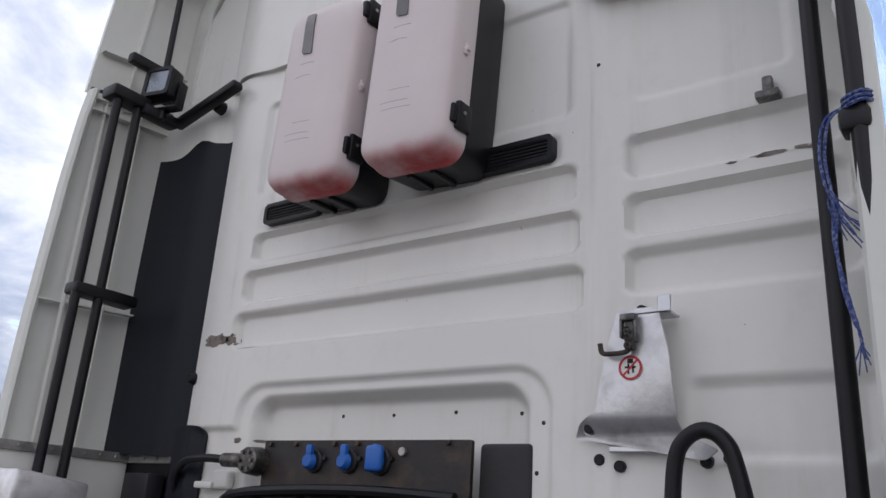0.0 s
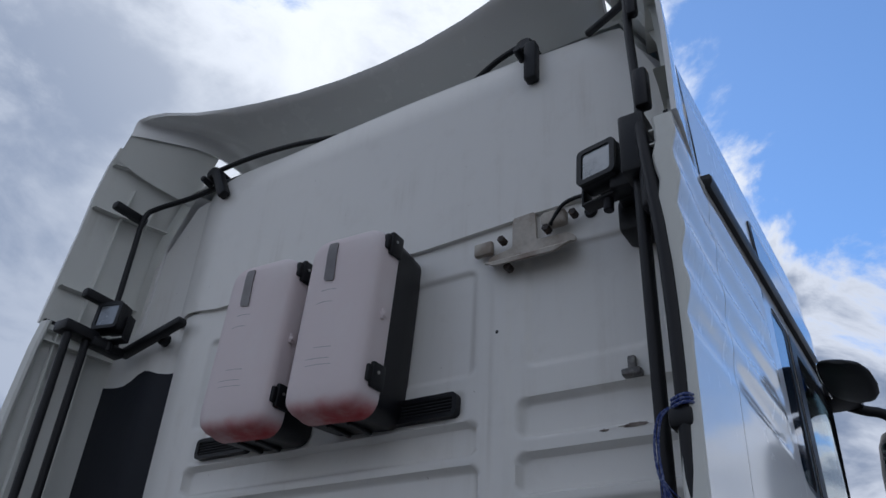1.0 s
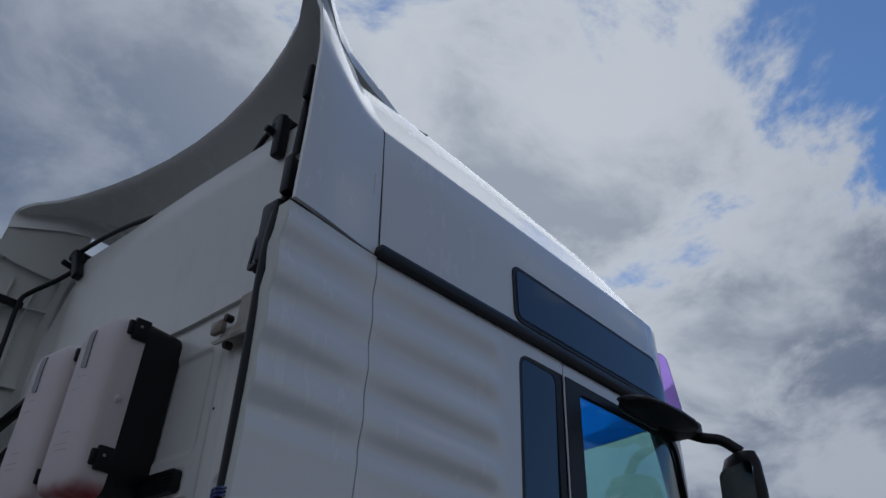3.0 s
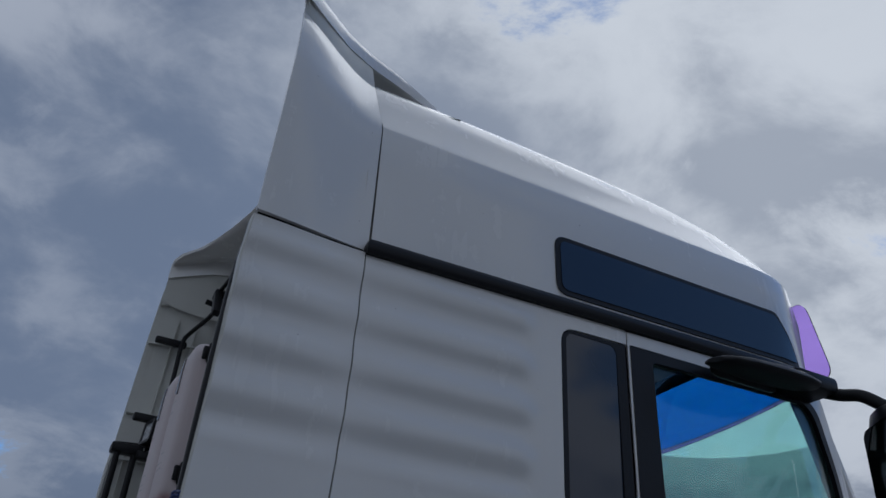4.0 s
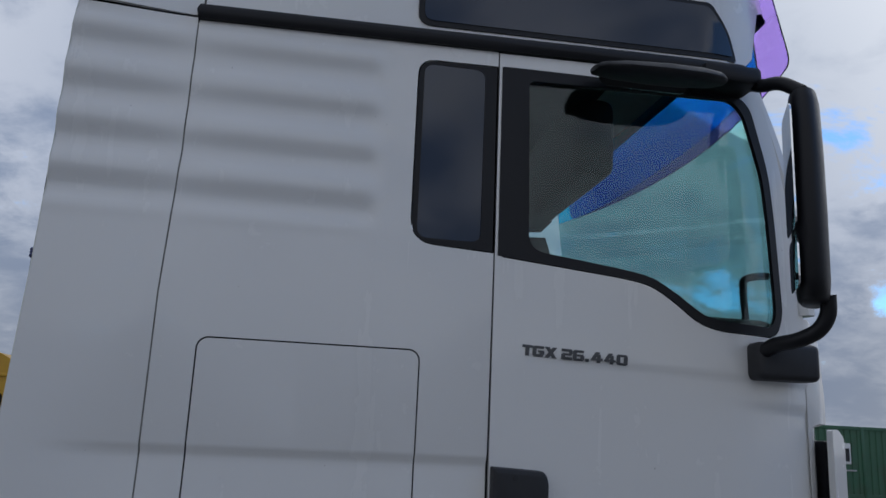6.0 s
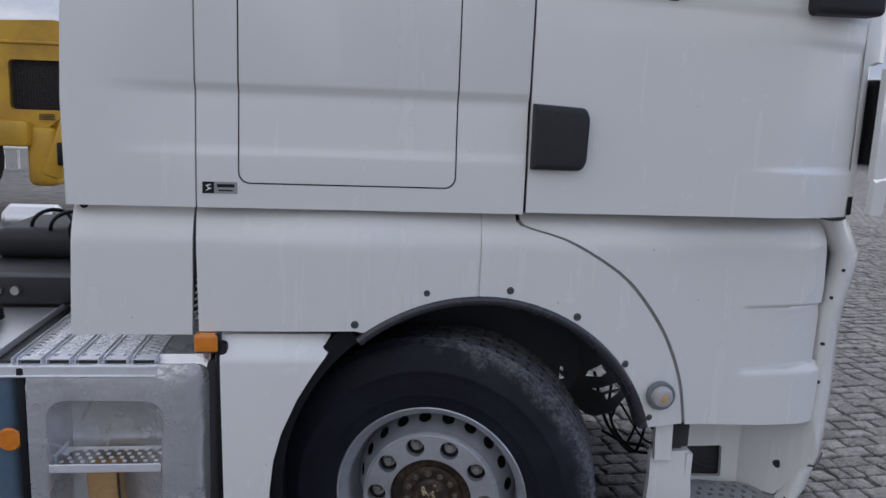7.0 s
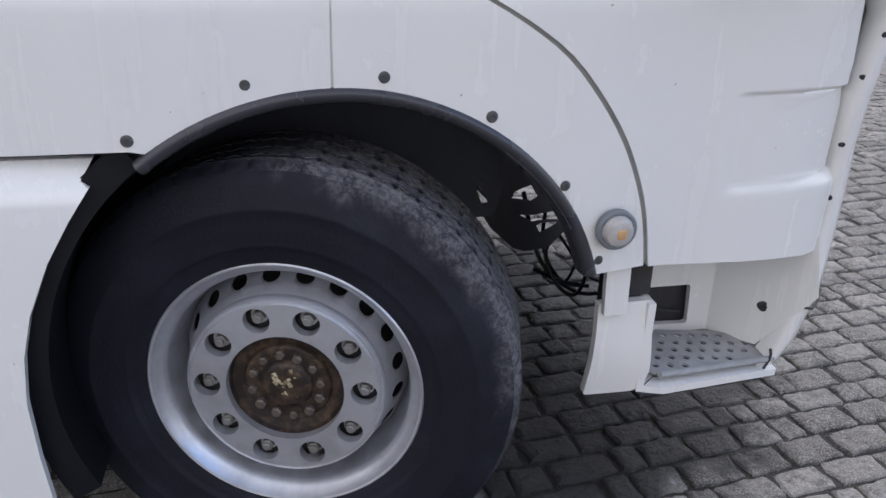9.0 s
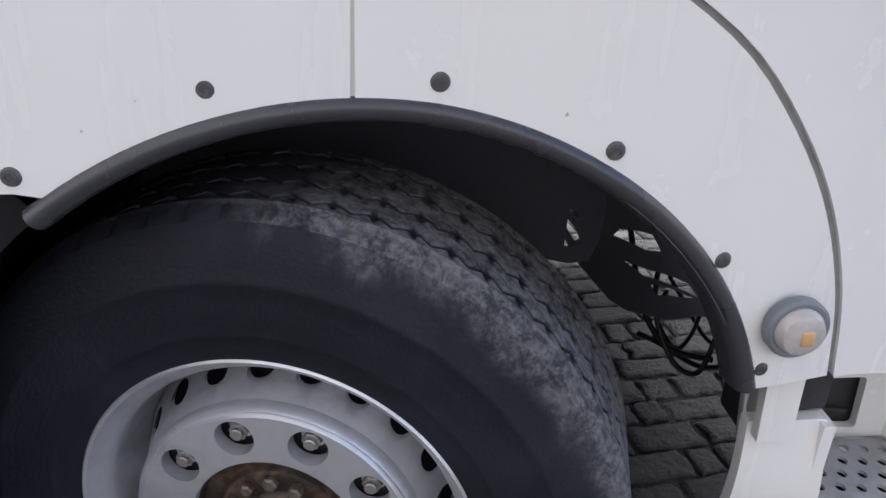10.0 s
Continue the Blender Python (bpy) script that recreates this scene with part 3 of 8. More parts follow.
# ---- cab: rear quarter, hatch and rear side window ----
SIDE_WIN = rounded([(0.703, 2.397), (0.958, 2.383), (0.958, 2.992), (0.703, 2.986)], [0.075, 0.004, 0.004, 0.055])
HATCH = rrect(0.138, 1.520, 0.748, 2.080, 0.030)
quarter = plate([(0.021, 1.447), (0.955, 1.447), (0.958, 2.37), (0.958, rail_z(0.958)), (0.040, rail_z(0.04)), (0.038, 2.6), (0.021, 2.2)], (SIDE_WIN, rrect(0.1335, 1.5155, 0.7525, 2.0845, 0.033)),
                lambda u, v: (u, side_y(u, v), v), (0, 0.014, 0), steps(0.05, 0.95, 0.10) + steps(0.53, 0.63, 0.02), steps(2.38, 3.03, 0.013) + steps(1.59, 1.80, 0.012), True)
cab_side = part("cab_side", quarter, [WHITE, LINING], truck, "white fluted rear quarter panel")
hatch = part("storage_hatch", plate(HATCH, (), lambda u, v: (u, side_y(u, v) - 0.001, v), (0, 0.016, 0), steps(0.2, 0.7, 0.1), steps(1.59, 1.80, 0.012)), WHITE, truck, "flush white locker door")
part("hatch_seal", plate(rrect(0.130, 1.512, 0.756, 2.088, 0.036), (rrect(0.150, 1.532, 0.736, 2.068, 0.028),), lambda u, v: (u, side_y(u, v) + 0.015, v), (0, 0.006, 0), (), steps(1.59, 1.80, 0.012)), PLASTIC, hatch)
win_frame = part("rear_side_window", plate(rounded([(0.707, 2.401), (0.955, 2.388), (0.955, 2.988), (0.707, 2.982)], [0.072, 0.004, 0.004, 0.052]),
                 (rrect(0.724, 2.414, 0.918, 2.974, 0.03),), lambda u, v: (u, side_y(u, v) + 0.003, v), (0, 0.008, 0), (), steps(2.38, 3.0, 0.1)), PLASTIC, truck, "fixed black-edged side window")
pane = part("pane", plate(rrect(0.718, 2.408, 0.926, 2.980, 0.032), (), lambda u, v: (u, 0.009 + 0.012 * (v - 2.4), v), (0, 0.005, 0)), DARK_GLASS, win_frame, "smoked glass")
pane.visible_shadow = False

# the strip along the gutter
part("gutter_strip", plate([(0.036, rail_z(0.036) + 0.001), (1.80, rail_z(1.80) + 0.001), (1.83, rail_z(1.8) + 0.024), (1.80, rail_z(1.80) + 0.047), (0.040, rail_z(0.04) + 0.046), (0.032, rail_z(0.03) + 0.024)], (),
     lambda u, v: (u, 0.75 * max(0, u - 1.7) ** 2 - 0.002 - 0.010 * math.sin(math.pi * min(1, max(0, (v - rail_z(u)) / 0.048))), v), (0, 0.05, 0), steps(0.1, 1.8, 0.2), [3.034, 3.05, 3.066, 3.08, 3.10]), PLASTIC, truck, "black gutter strip along the roof joint")

# ---- door ----
DOOR_GLASS = rounded([(1.066, 2.430), (1.095, 2.400), (1.365, 2.368), (1.458, 2.352), (1.530, 2.313), (1.627, 2.245), (1.684, 2.229), (1.875, 2.222), (1.895, 2.27), (1.880, 2.56), (1.866, 2.72), (1.800, 2.935), (1.755, 2.975), (1.06, 2.955)],
                     [0.02, 0.02, 0.05, 0.06, 0.05, 0.05, 0.05, 0.03, 0.03, 0.05, 0.06, 0.05, 0.05, 0.02])
DOOR_CUT = rounded([(0.985, 2.374), (1.37, 2.338), (1.455, 2.324), (1.520, 2.286), (1.612, 2.216), (1.684, 2.196), (1.895, 2.190), (1.925, 2.27), (1.910, 2.56), (1.895, 2.74), (1.830, 2.965), (1.765, 3.005), (0.985, 2.995)],
                   [0.003, 0.05, 0.06, 0.05, 0.05, 0.05, 0.05, 0.03, 0.05, 0.06, 0.06, 0.05, 0.003])
OUT = [(0.9635, 1.452), (2.018, 1.452), (2.028, 1.70), (2.034, 1.98), (2.022, 2.27), (1.985, 2.60), (1.93, 2.84), (1.862, rail_z(1.86) - 0.004), (0.9625, rail_z(0.9625) - 0.003)]
door = part("cab_door", plate(OUT, (DOOR_CUT,), lambda u, v: (u, door_y(u, v), v), (0, 0.014, 0), steps(1.0, 2.0, 0.1) + steps(1.70, 2.02, 0.04), steps(1.57, 1.63, 0.006) + steps(1.94, 2.11, 0.011) + [2.3, 2.5, 2.7], True),
            [WHITE, LINING], truck, "white cab door with black-framed window")
part("window_frame", plate(rounded([(0.971, 2.378), (1.37, 2.341), (1.456, 2.327), (1.521, 2.289), (1.613, 2.219), (1.685, 2.199), (1.893, 2.193), (1.922, 2.27), (1.907, 2.56), (1.892, 2.74), (1.827, 2.963), (1.764, 3.002), (0.971, 2.992)],
     [0.003, 0.05, 0.06, 0.05, 0.05, 0.05, 0.05, 0.03, 0.05, 0.06, 0.06, 0.05, 0.003]), (DOOR_GLASS,), lambda u, v: (u, door_y(u, v) - 0.003, v), (0, 0.02, 0), steps(1.0, 1.9, 0.1), [2.3, 2.5, 2.7]), PLASTIC, door, "black window surround")
door_pane = part("pane", plate(DOOR_GLASS, (), lambda u, v: (u, 0.014 + 0.015 * (v - 2.3) + 0.75 * max(0.0, u - 1.70) ** 2, v), (0, 0.005, 0), steps(1.1, 1.9, 0.04), steps(2.25, 2.95, 0.05)), GREEN_GLASS, door, "green-tinted door glass")
door_pane.visible_shadow = False


def door_handle():
    bm = bmesh.new()
    shape = rounded([(0.968, 1.580), (1.118, 1.580), (1.132, 1.605), (1.135, 1.735), (1.122, 1.762), (0.968, 1.770)], [0.004, 0.03, 0.05, 0.05, 0.03, 0.004], 5)
    c = Vector((1.04, 1.675))
    rows = []
    for depth, k in ((0.002, 1.0), (-0.018, 0.995), (-0.028, 0.965), (-0.032, 0.90), (-0.033, 0.80)):
        rows.append([(c.x + (u - c.x) * k, depth, c.y + (v - c.y) * k) for u, v in shape])
    vs = grid(bm, rows, True)
    bm.faces.new(vs[-1])
    bm.faces.new(vs[0][::-1])
    bmesh.ops.recalc_face_normals(bm, faces=bm.faces)
    h = part("door_handle", bm, PLASTIC_MATT, door, "dark grey recessed grip")
    b2 = bmesh.new()
    cyl(b2, (1.035, -0.0325, 1.742), (1.035, -0.0345, 1.742), 0.009, 16, bevel=0.0008)
    part("lock_barrel", b2, PLASTIC_MATT, h)


door_handle()


def prism(bm, pts, f, depth):
    """A flat polygon raised by depth, laid into space by f(u, v, d)."""
    a = [bm.verts.new(f(u, v, 0.0)) for u, v in pts]
    b = [bm.verts.new(f(u, v, depth)) for u, v in pts]
    bm.faces.new(b)
    for i in range(len(pts)):
        j = (i + 1) % len(pts)
        bm.faces.new((a[i], a[j], b[j], b[i]))


def bars(*boxes):
    return [[(a, b), (c, b), (c, d), (a, d)] for a, b, c, d in boxes]


# broad square capitals, one unit high
GLYPHS = {
    "T": bars((0.0, 0.76, 0.95, 1.0), (0.30, 0.0, 0.64, 0.76)),
    "G": bars((0.0, 0.10, 0.34, 0.90), (0.10, 0.76, 1.0, 1.0), (0.10, 0.0, 0.98, 0.24), (0.70, 0.24, 1.06, 0.60), (0.50, 0.42, 0.70, 0.60)),
    "X": [[(0.0, 0.0), (0.40, 0.0), (1.12, 1.0), (0.72, 1.0)], [(0.0, 1.0), (0.40, 1.0), (0.56, 0.78), (0.36, 0.50)], [(0.76, 0.50), (1.12, 0.0), (0.72, 0.0), (0.56, 0.22)]],
    "2": bars((0.0, 0.76, 0.92, 1.0), (0.70, 0.58, 1.02, 0.90), (0.10, 0.40, 0.94, 0.58), (0.0, 0.24, 0.34, 0.50), (0.0, 0.0, 1.02, 0.24)),
    "6": bars((0.0, 0.10, 0.34, 0.90), (0.10, 0.78, 0.98, 1.0), (0.34, 0.42, 0.96, 0.60), (0.70, 0.10, 1.04, 0.52), (0.10, 0.0, 0.94, 0.22)),
    ".": bars((0.0, 0.0, 0.34, 0.28)),
    "4": [[(0.0, 0.22), (0.36, 0.30), (0.90, 1.0), (0.46, 1.0)]] + bars((0.10, 0.20, 1.14, 0.42), (0.62, 0.0, 0.94, 0.20), (0.62, 0.42, 0.94, 0.80)),
    "0": bars((0.0, 0.10, 0.34, 0.90), (0.10, 0.78, 0.94, 1.0), (0.10, 0.0, 0.94, 0.22), (0.70, 0.10, 1.04, 0.90)),
}


def model_badge():
    """Raised letters along the crease of the door."""
    badge = empty("model_badge", (1.052, 0.0, 2.085))
    badge.parent = door
    badge["label"] = "raised grey model lettering"
    badge.matrix_parent_inverse = Matrix.Translation(-world_place(door))
    size = 0.0315
    for ch, off in zip("TGX26.440", (0.0, 0.030, 0.065, 0.114, 0.148, 0.185, 0.200, 0.239, 0.278)):
        b = bmesh.new()
        for k, poly in enumerate(GLYPHS[ch]):
            def at(u, v, d):
                x = 1.052 + 1.05 * (off + size * (u + 0.06 * v))
                z = 2.087 + size * v - 0.040 * (x - 1.052)
                return (x, door_y(x, z) - 0.0004 - d, z)
            prism(b, poly, at, 0.0030 + 0.00012 * k)
        bmesh.ops.recalc_face_normals(b, faces=b.faces)
        part("letter", b, BADGE, badge)


model_badge()

# ---- roof shell ----
ROOF = ((0.0, 3.852), (0.39, 3.853), (0.62, 3.850), (0.86, 3.842), (1.10, 3.832), (1.36, 3.815), (1.60, 3.778), (1.75, 3.726), (1.88, 3.648), (1.975, 3.560), (2.03, 3.46))


def roof_section(x):
    zr = interp(x, ROOF)
    t = (zr - 3.514) / (3.853 - 3.514)
    crease = min(3.514, zr - 0.03)
    base = rail_z(x) + 0.046
    base += (3.40 - base) * ease((x - 1.85) / 0.10)
    k = 1.8 * max(0.0, x - 1.70) ** 2
    tt = max(t, 0.05)
    half = [(0.022, base), (0.030, base + (crease - base) * 0.33), (0.040, base + (crease - base) * 0.68), (0.050, crease), (0.058, crease + 0.018 * tt), (0.075, crease + 0.046 * tt), (0.13, crease + 0.165 * tt), (0.185, crease + 0.272 * tt),
            (0.215, crease + 0.312 * tt), (0.26, crease + 0.339 * tt), (0.33, crease + 0.352 * tt), (0.45, crease + 0.362 * tt), (0.80, crease + 0.372 * tt), (1.21, crease + 0.376 * tt)]
    half = [(y + k * (1 - y / 1.21), z) for y, z in half]
    return [(x, y, z) for y, z in half] + [(x, WIDE - y, z) for y, z in half[-2::-1]]


def roof_shell():
    bm = bmesh.new()
    xs = [0.052, 0.12, 0.25, 0.39, 0.62, 0.86, 1.10, 1.25, 1.36, 1.48, 1.60, 1.68, 1.75, 1.82, 1.88, 1.93, 1.975, 2.01, 2.03]
    # the rear of the top is cut away under the deflector
    rows = [[(max(px, 0.34 * ease((min(py, WIDE - py) - 0.275) / 0.07)), py, pz) for px, py, pz in roof_section(x)] for x in xs]
    vs = grid(bm, rows)
    bm.faces.new(vs[-1])
    bmesh.ops.recalc_face_normals(bm, faces=bm.faces)
    shell = part("roof", bm, WHITE, truck, "white high roof shell", sharp=30)
    bm = bmesh.new()
    grid(bm, [[(x, 1.21 + (y - 1.21) * 0.965, z - 0.03) for _, y, z in roof_section(x)] for x in xs[5:15]])
    part("headliner", bm, LINING, shell, "dark roof lining")
    return shell


roof = roof_shell()


def upper_y(x, z):
    return 0.022 + 0.066 * (z - 3.085) + 1.8 * max(0.0, x - 1.70) ** 2


hi = rounded([(0.696, 3.106), (1.795, 3.126), (1.772, 3.235), (1.706, 3.338), (0.696, 3.334)], [0.045, 0.012, 0.05, 0.02, 0.045])
hi_win = part("upper_side_window", plate(hi, (), lambda u, v: (u, upper_y(u, v) - 0.006, v), (0, 0.008, 0), steps(0.8, 1.7, 0.15)), PLASTIC, roof, "long dark upper window")
part("pane", plate(rounded([(0.715, 3.124), (1.778, 3.143), (1.758, 3.232), (1.698, 3.322), (0.715, 3.316)], [0.03, 0.01, 0.04, 0.02, 0.03]), (), lambda u, v: (u, upper_y(u, v) - 0.0085, v), (0, 0.003, 0), steps(0.8, 1.7, 0.1)), DARK_GLASS, hi_win, "dark glass tinted with the blue of reflected sky")

# ---- front wall, windscreen and lining ----
def front_x(y):
    u = abs(y - 1.21) / 1.21
    return 2.17 - 0.17 * u ** 3


bm = bmesh.new()
rows = []
for z, dx in ((1.45, 0.0), (2.05, 0.0), (2.12, -0.005)):
    rows.append([(front_x(y) + dx, y, z) for y in steps(0.10, 2.32, 0.12)])
grid(bm, rows)
part("front_panel", bm, [WHITE], truck, "white front panel below the windscreen")
screen_at = lambda u, v: (front_x(u) - 0.02 - 0.13 * (v - 2.12) / 1.3, u, v)
ws = part("windscreen", plate([(0.12, 2.12), (2.30, 2.12), (2.30, 3.128), (0.12, 3.128)], (), screen_at, (0.006, 0, 0), steps(0.2, 2.2, 0.12)), GREEN_GLASS, truck, "green-tinted windscreen")
band = part("shade_band", plate([(0.12, 3.13), (2.30, 3.13), (2.30, 3.46), (0.12, 3.46)], (), screen_at, (0.006, 0, 0), steps(0.2, 2.2, 0.12)), BLUE_GLASS, ws, "blue shade band along the windscreen's top")
band.visible_shadow = False
ws.visible_shadow = False
bm = bmesh.new()
rbox(bm, (0.10, 0.06, 1.46), (1.94, 2.36, 2.10), 0.03)
rbox(bm, (0.16, 0.30, 1.18), (1.90, 2.12, 1.48), 0.03)
rbox(bm, (0.08, 0.06, 2.08), (0.66, 2.36, 3.50), 0.03)
part("cab_lining", bm, LINING, truck, "dark trimmed cab interior")
bm = bmesh.new()
rbox(bm, (1.60, 0.14, 2.05), (2.00, 2.28, 2.275), 0.06, 3)
rbox(bm, (1.70, 1.30, 2.22), (1.98, 2.10, 2.33), 0.05, 3)
part("dashboard", bm, LINING, truck, "black dashboard")
for yy in (0.45, 1.65):
    bm = bmesh.new()
    rbox(bm, (0.98, yy, 2.04), (1.40, yy + 0.44, 2.14), 0.05, 3)
    rbox(bm, (0.84, yy + 0.02, 2.08), (1.00, yy + 0.42, 2.62), 0.05, 3, None)
    part("cab_seat", bm, LINING, truck, "dark cab seat")
bm = bmesh.new()
rbox(bm, (1.50, 0.80, 2.95), (1.68, 1.85, 3.30), 0.05, 3)
part("sun_blind", bm, LINING, truck, "dark roof console")
bm = bmesh.new()
tube(bm, [(1.890, 0.20, 2.24), (1.885, 0.20, 2.38), (1.890, 0.20, 2.41), (1.93, 0.20, 2.425), (1.98, 0.20, 2.43)], 0.013, 8, 3)
part("grab_rail", bm, LINING, truck, "black grab rail inside the door")

# ---- external sun visor ----
vis = part("sun_visor", plate(rounded([(0.07, 0.0), (2.35, 0.0), (2.31, 0.33), (0.11, 0.33)], [0.05, 0.05, 0.07, 0.07]), (),
           lambda u, v: (2.005 + 0.19 * (1 - (abs(u - 1.21) / 1.21) ** 2) - 0.06 * v / 0.33, u, 3.175 + v), (-0.006, 0, 0), steps(0.1, 2.3, 0.1)), PURPLE, truck, "tinted purple acrylic visor over the windscreen")

# ---- corner panel between door and grille ----
bm = bmesh.new()
rows = []
for z, d in ((1.515, 0.0), (1.55, 0.0), (1.80, 0.0), (1.925, 0.0), (1.937, 0.042), (2.02, 0.042), (2.20, 0.03), (2.27, 0.0)):
    rows.append([(x + d * k, y, z) for x, y, k in ((2.022, 0.080, 0.0), (2.045, 0.092, 0.6), (2.075, 0.125, 1.0), (2.10, 0.18, 1.0), (2.11, 0.26, 1.0))])
grid(bm, rows)
part("corner_panel", bm, WHITE, truck, "white corner panel beside the grille")
# black blocks put into the corner gaps in place of their shade
bm = bmesh.new()
rbox(bm, (2.083, 0.095, 1.615), (2.12, 0.20, 1.885), 0.010)
rbox(bm, (2.046, 0.125, 1.450), (2.075, 0.20, 1.518), 0.006)
part("corner_gap_strip", bm, PLASTIC, truck)
sh = rounded([(2.056, 1.463), (2.168, 1.457), (2.187, 1.565), (2.190, 1.86), (2.180, 1.897), (2.125, 1.921), (2.070, 1.918), (2.066, 1.575)], 0.010)
part("wind_deflector", plate(sh, (), lambda u, v: (u, 0.055 + 0.9 * (u - 2.1) - (0.012 if v < 1.572 else 0.0), v), (0.0, 0.03, 0), [2.10, 2.13, 2.16], [1.560, 1.580]), WHITE, truck, "white corner wind deflector")
bm = bmesh.new()
tube(bm, [(2.03, 0.10, 2.28), (2.00, 0.10, 2.60), (1.94, 0.11, 2.86), (1.88, 0.12, 3.05), (1.86, 0.13, 3.12)], 0.045, 10, 4)
part("windscreen_pillar", bm, WHITE, truck, "white windscreen pillar")

# ---- lower bodywork ----
ARC_C, ARC_R = (0.842, 0.590), 0.598


def arc(a0, a1, n, r=ARC_R):
    return [(ARC_C[0] + r * math.cos(radians(a0 + (a1 - a0) * i / n)), ARC_C[1] + r * math.sin(radians(a0 + (a1 - a0) * i / n))) for i in range(n + 1)]


def low(u, v):
    return (u, low_y(u, v), v)


zc = steps(1.32, 1.43, 0.011)
skirt_out = [(0.016, 1.078), (0.468, 1.086)] + arc(125, 90.6, 12) + [(0.839, 1.441), (0.010, 1.441)]
skirt = part("skirt_panel", plate(skirt_out, (), low, (0, 0.02, 0), steps(0.1, 0.8, 0.1), zc), WHITE, truck, "white skirt panel over the wheel arch")
seam = smooth_path([(0.945, 1.441, 0), (0.962, 1.405, 0), (1.094, 1.366, 0), (1.207, 1.307, 0), (1.303, 1.239, 0), (1.384, 1.149, 0), (1.447, 1.057, 0), (1.493, 0.962, 0), (1.524, 0.866, 0), (1.543, 0.755, 0)], 3)
fender_out = arc(90.0, 17.5, 24) + [(1.411, 0.752), (1.543, 0.755)] + [(p.x, p.y) for p in seam[::-1][1:]] + [(0.848, 1.441)]
fender_out = [(0.8415, 1.190)] + fender_out[1:-1] + [(0.8415, 1.441)]
arch = part("arch_panel", plate(fender_out, (), low, (0, 0.02, 0), steps(0.9, 1.5, 0.1), zc), WHITE, truck, "white wheel arch panel")
step_cover = [(p.x + 0.012, p.y + 0.003) for p in seam] + [(1.557, 0.750), (2.055, 0.722), (2.062, 0.86), (2.078, 0.885), (2.070, 0.93), (2.035, 0.945), (2.040, 1.10), (2.028, 1.142), (2.034, 1.20), (2.022, 1.36), (1.992, 1.444)]


def cover_y(x, z):
    y = low_y(x, z)
    d = max(0.0, min(1.0, (x - 1.72) / 0.03))
    inset = ease((z - 0.905) / 0.03) * ease((1.150 - z) / 0.012)
    return y + 0.007 * inset * d + 0.012 * ease((x - 1.9) / 0.15) * inset


cover = part("step_cover", plate(step_cover, (), lambda u, v: (u, cover_y(u, v), v), (0, 0.025, 0), steps(1.1, 2.0, 0.1) + [1.715, 1.73, 1.745, 1.76, 1.78], zc + steps(0.89, 0.95, 0.012) + [1.135, 1.14, 1.145, 1.15, 1.155]), WHITE, door, "white lower door extension")
# seals behind the open joints of the panels
b = bmesh.new()
grid(b, [[(p.x + d, low_y(p.x, p.y) + 0.010, p.y + d * 0.5) for d in (-0.012, 0.026)] for p in seam[2:]])
part("arch_seal", b, SEAL, truck)
b = bmesh.new()
grid(b, [[(x, low_y(0.84, z) + 0.004, z) for x in (0.830, 0.852)] for z in steps(1.185, 1.43, 0.03)])
part("skirt_seal", b, WHITE_IN, truck)
b = bmesh.new()
grid(b, [[(x, side_y(0.02, z) + 0.005, z) for x in (-0.005, 0.045)] for z in steps(1.46, 3.01, 0.013)])
part("flap_seal", b, SEAL, truck)
b = bmesh.new()
grid(b, [[(x, 0.020, z) for x in (0.93, 1.0)] for z in (1.46, 2.3, 3.0)])
part("door_seal", b, PLASTIC, truck)
for i, (x, z, y) in enumerate(((0.468, 1.106, 0.001), (0.680, 1.201, 0.016), (0.937, 1.208, 0.030), (1.151, 1.127, 0.028), (1.321, 0.971, 0.043), (1.420, 0.786, 0.058))):
    b = bmesh.new()
    cyl(b, (x, y + 0.002, z), (x, y - 0.004, z), 0.0125, 16, 0.0105, 0.0012)
    lathe(b, [(0.0078, -0.0038), (0.0070, -0.0056), (0.0050, -0.0056), (0.0044, -0.0030), (0.0, -0.0030)], (x, y, z), 12)
    part("arch_screw", b, SCREW, truck)
# side marker lamp
b = bmesh.new()
lathe(b, [(0.0, -0.004), (0.044, -0.004), (0.046, -0.008), (0.046, -0.022), (0.042, -0.026), (0.037, -0.026), (0.036, -0.02), (0.0, -0.02)], (1.447, 0.056, 0.866), 32)
bmesh.ops.recalc_face_normals(b, faces=b.faces)
marker = part("marker_lamp", b, LAMP_GREY, truck, "round side repeater lamp")
b = bmesh.new()
lathe(b, [(0.036, -0.021), (0.036, -0.030), (0.030, -0.040), (0.018, -0.045), (0.0, -0.046)], (1.447, 0.056, 0.866), 28)
lens = part("lens", b, MILKY, marker, "clear domed lens")
lens.visible_shadow = False
b = bmesh.new()
lathe(b, [(0.035, -0.0205), (0.030, -0.016), (0.0, -0.014)], (1.447, 0.056, 0.866), 24)
part("reflector", b, WHITE_PLAIN, marker)
b = bmesh.new()
rbox(b, (1.438, 0.0085, 0.852), (1.460, 0.020, 0.877), 0.005, 3)
part("bulb", b, AMBER_BULB, marker, "amber bulb")

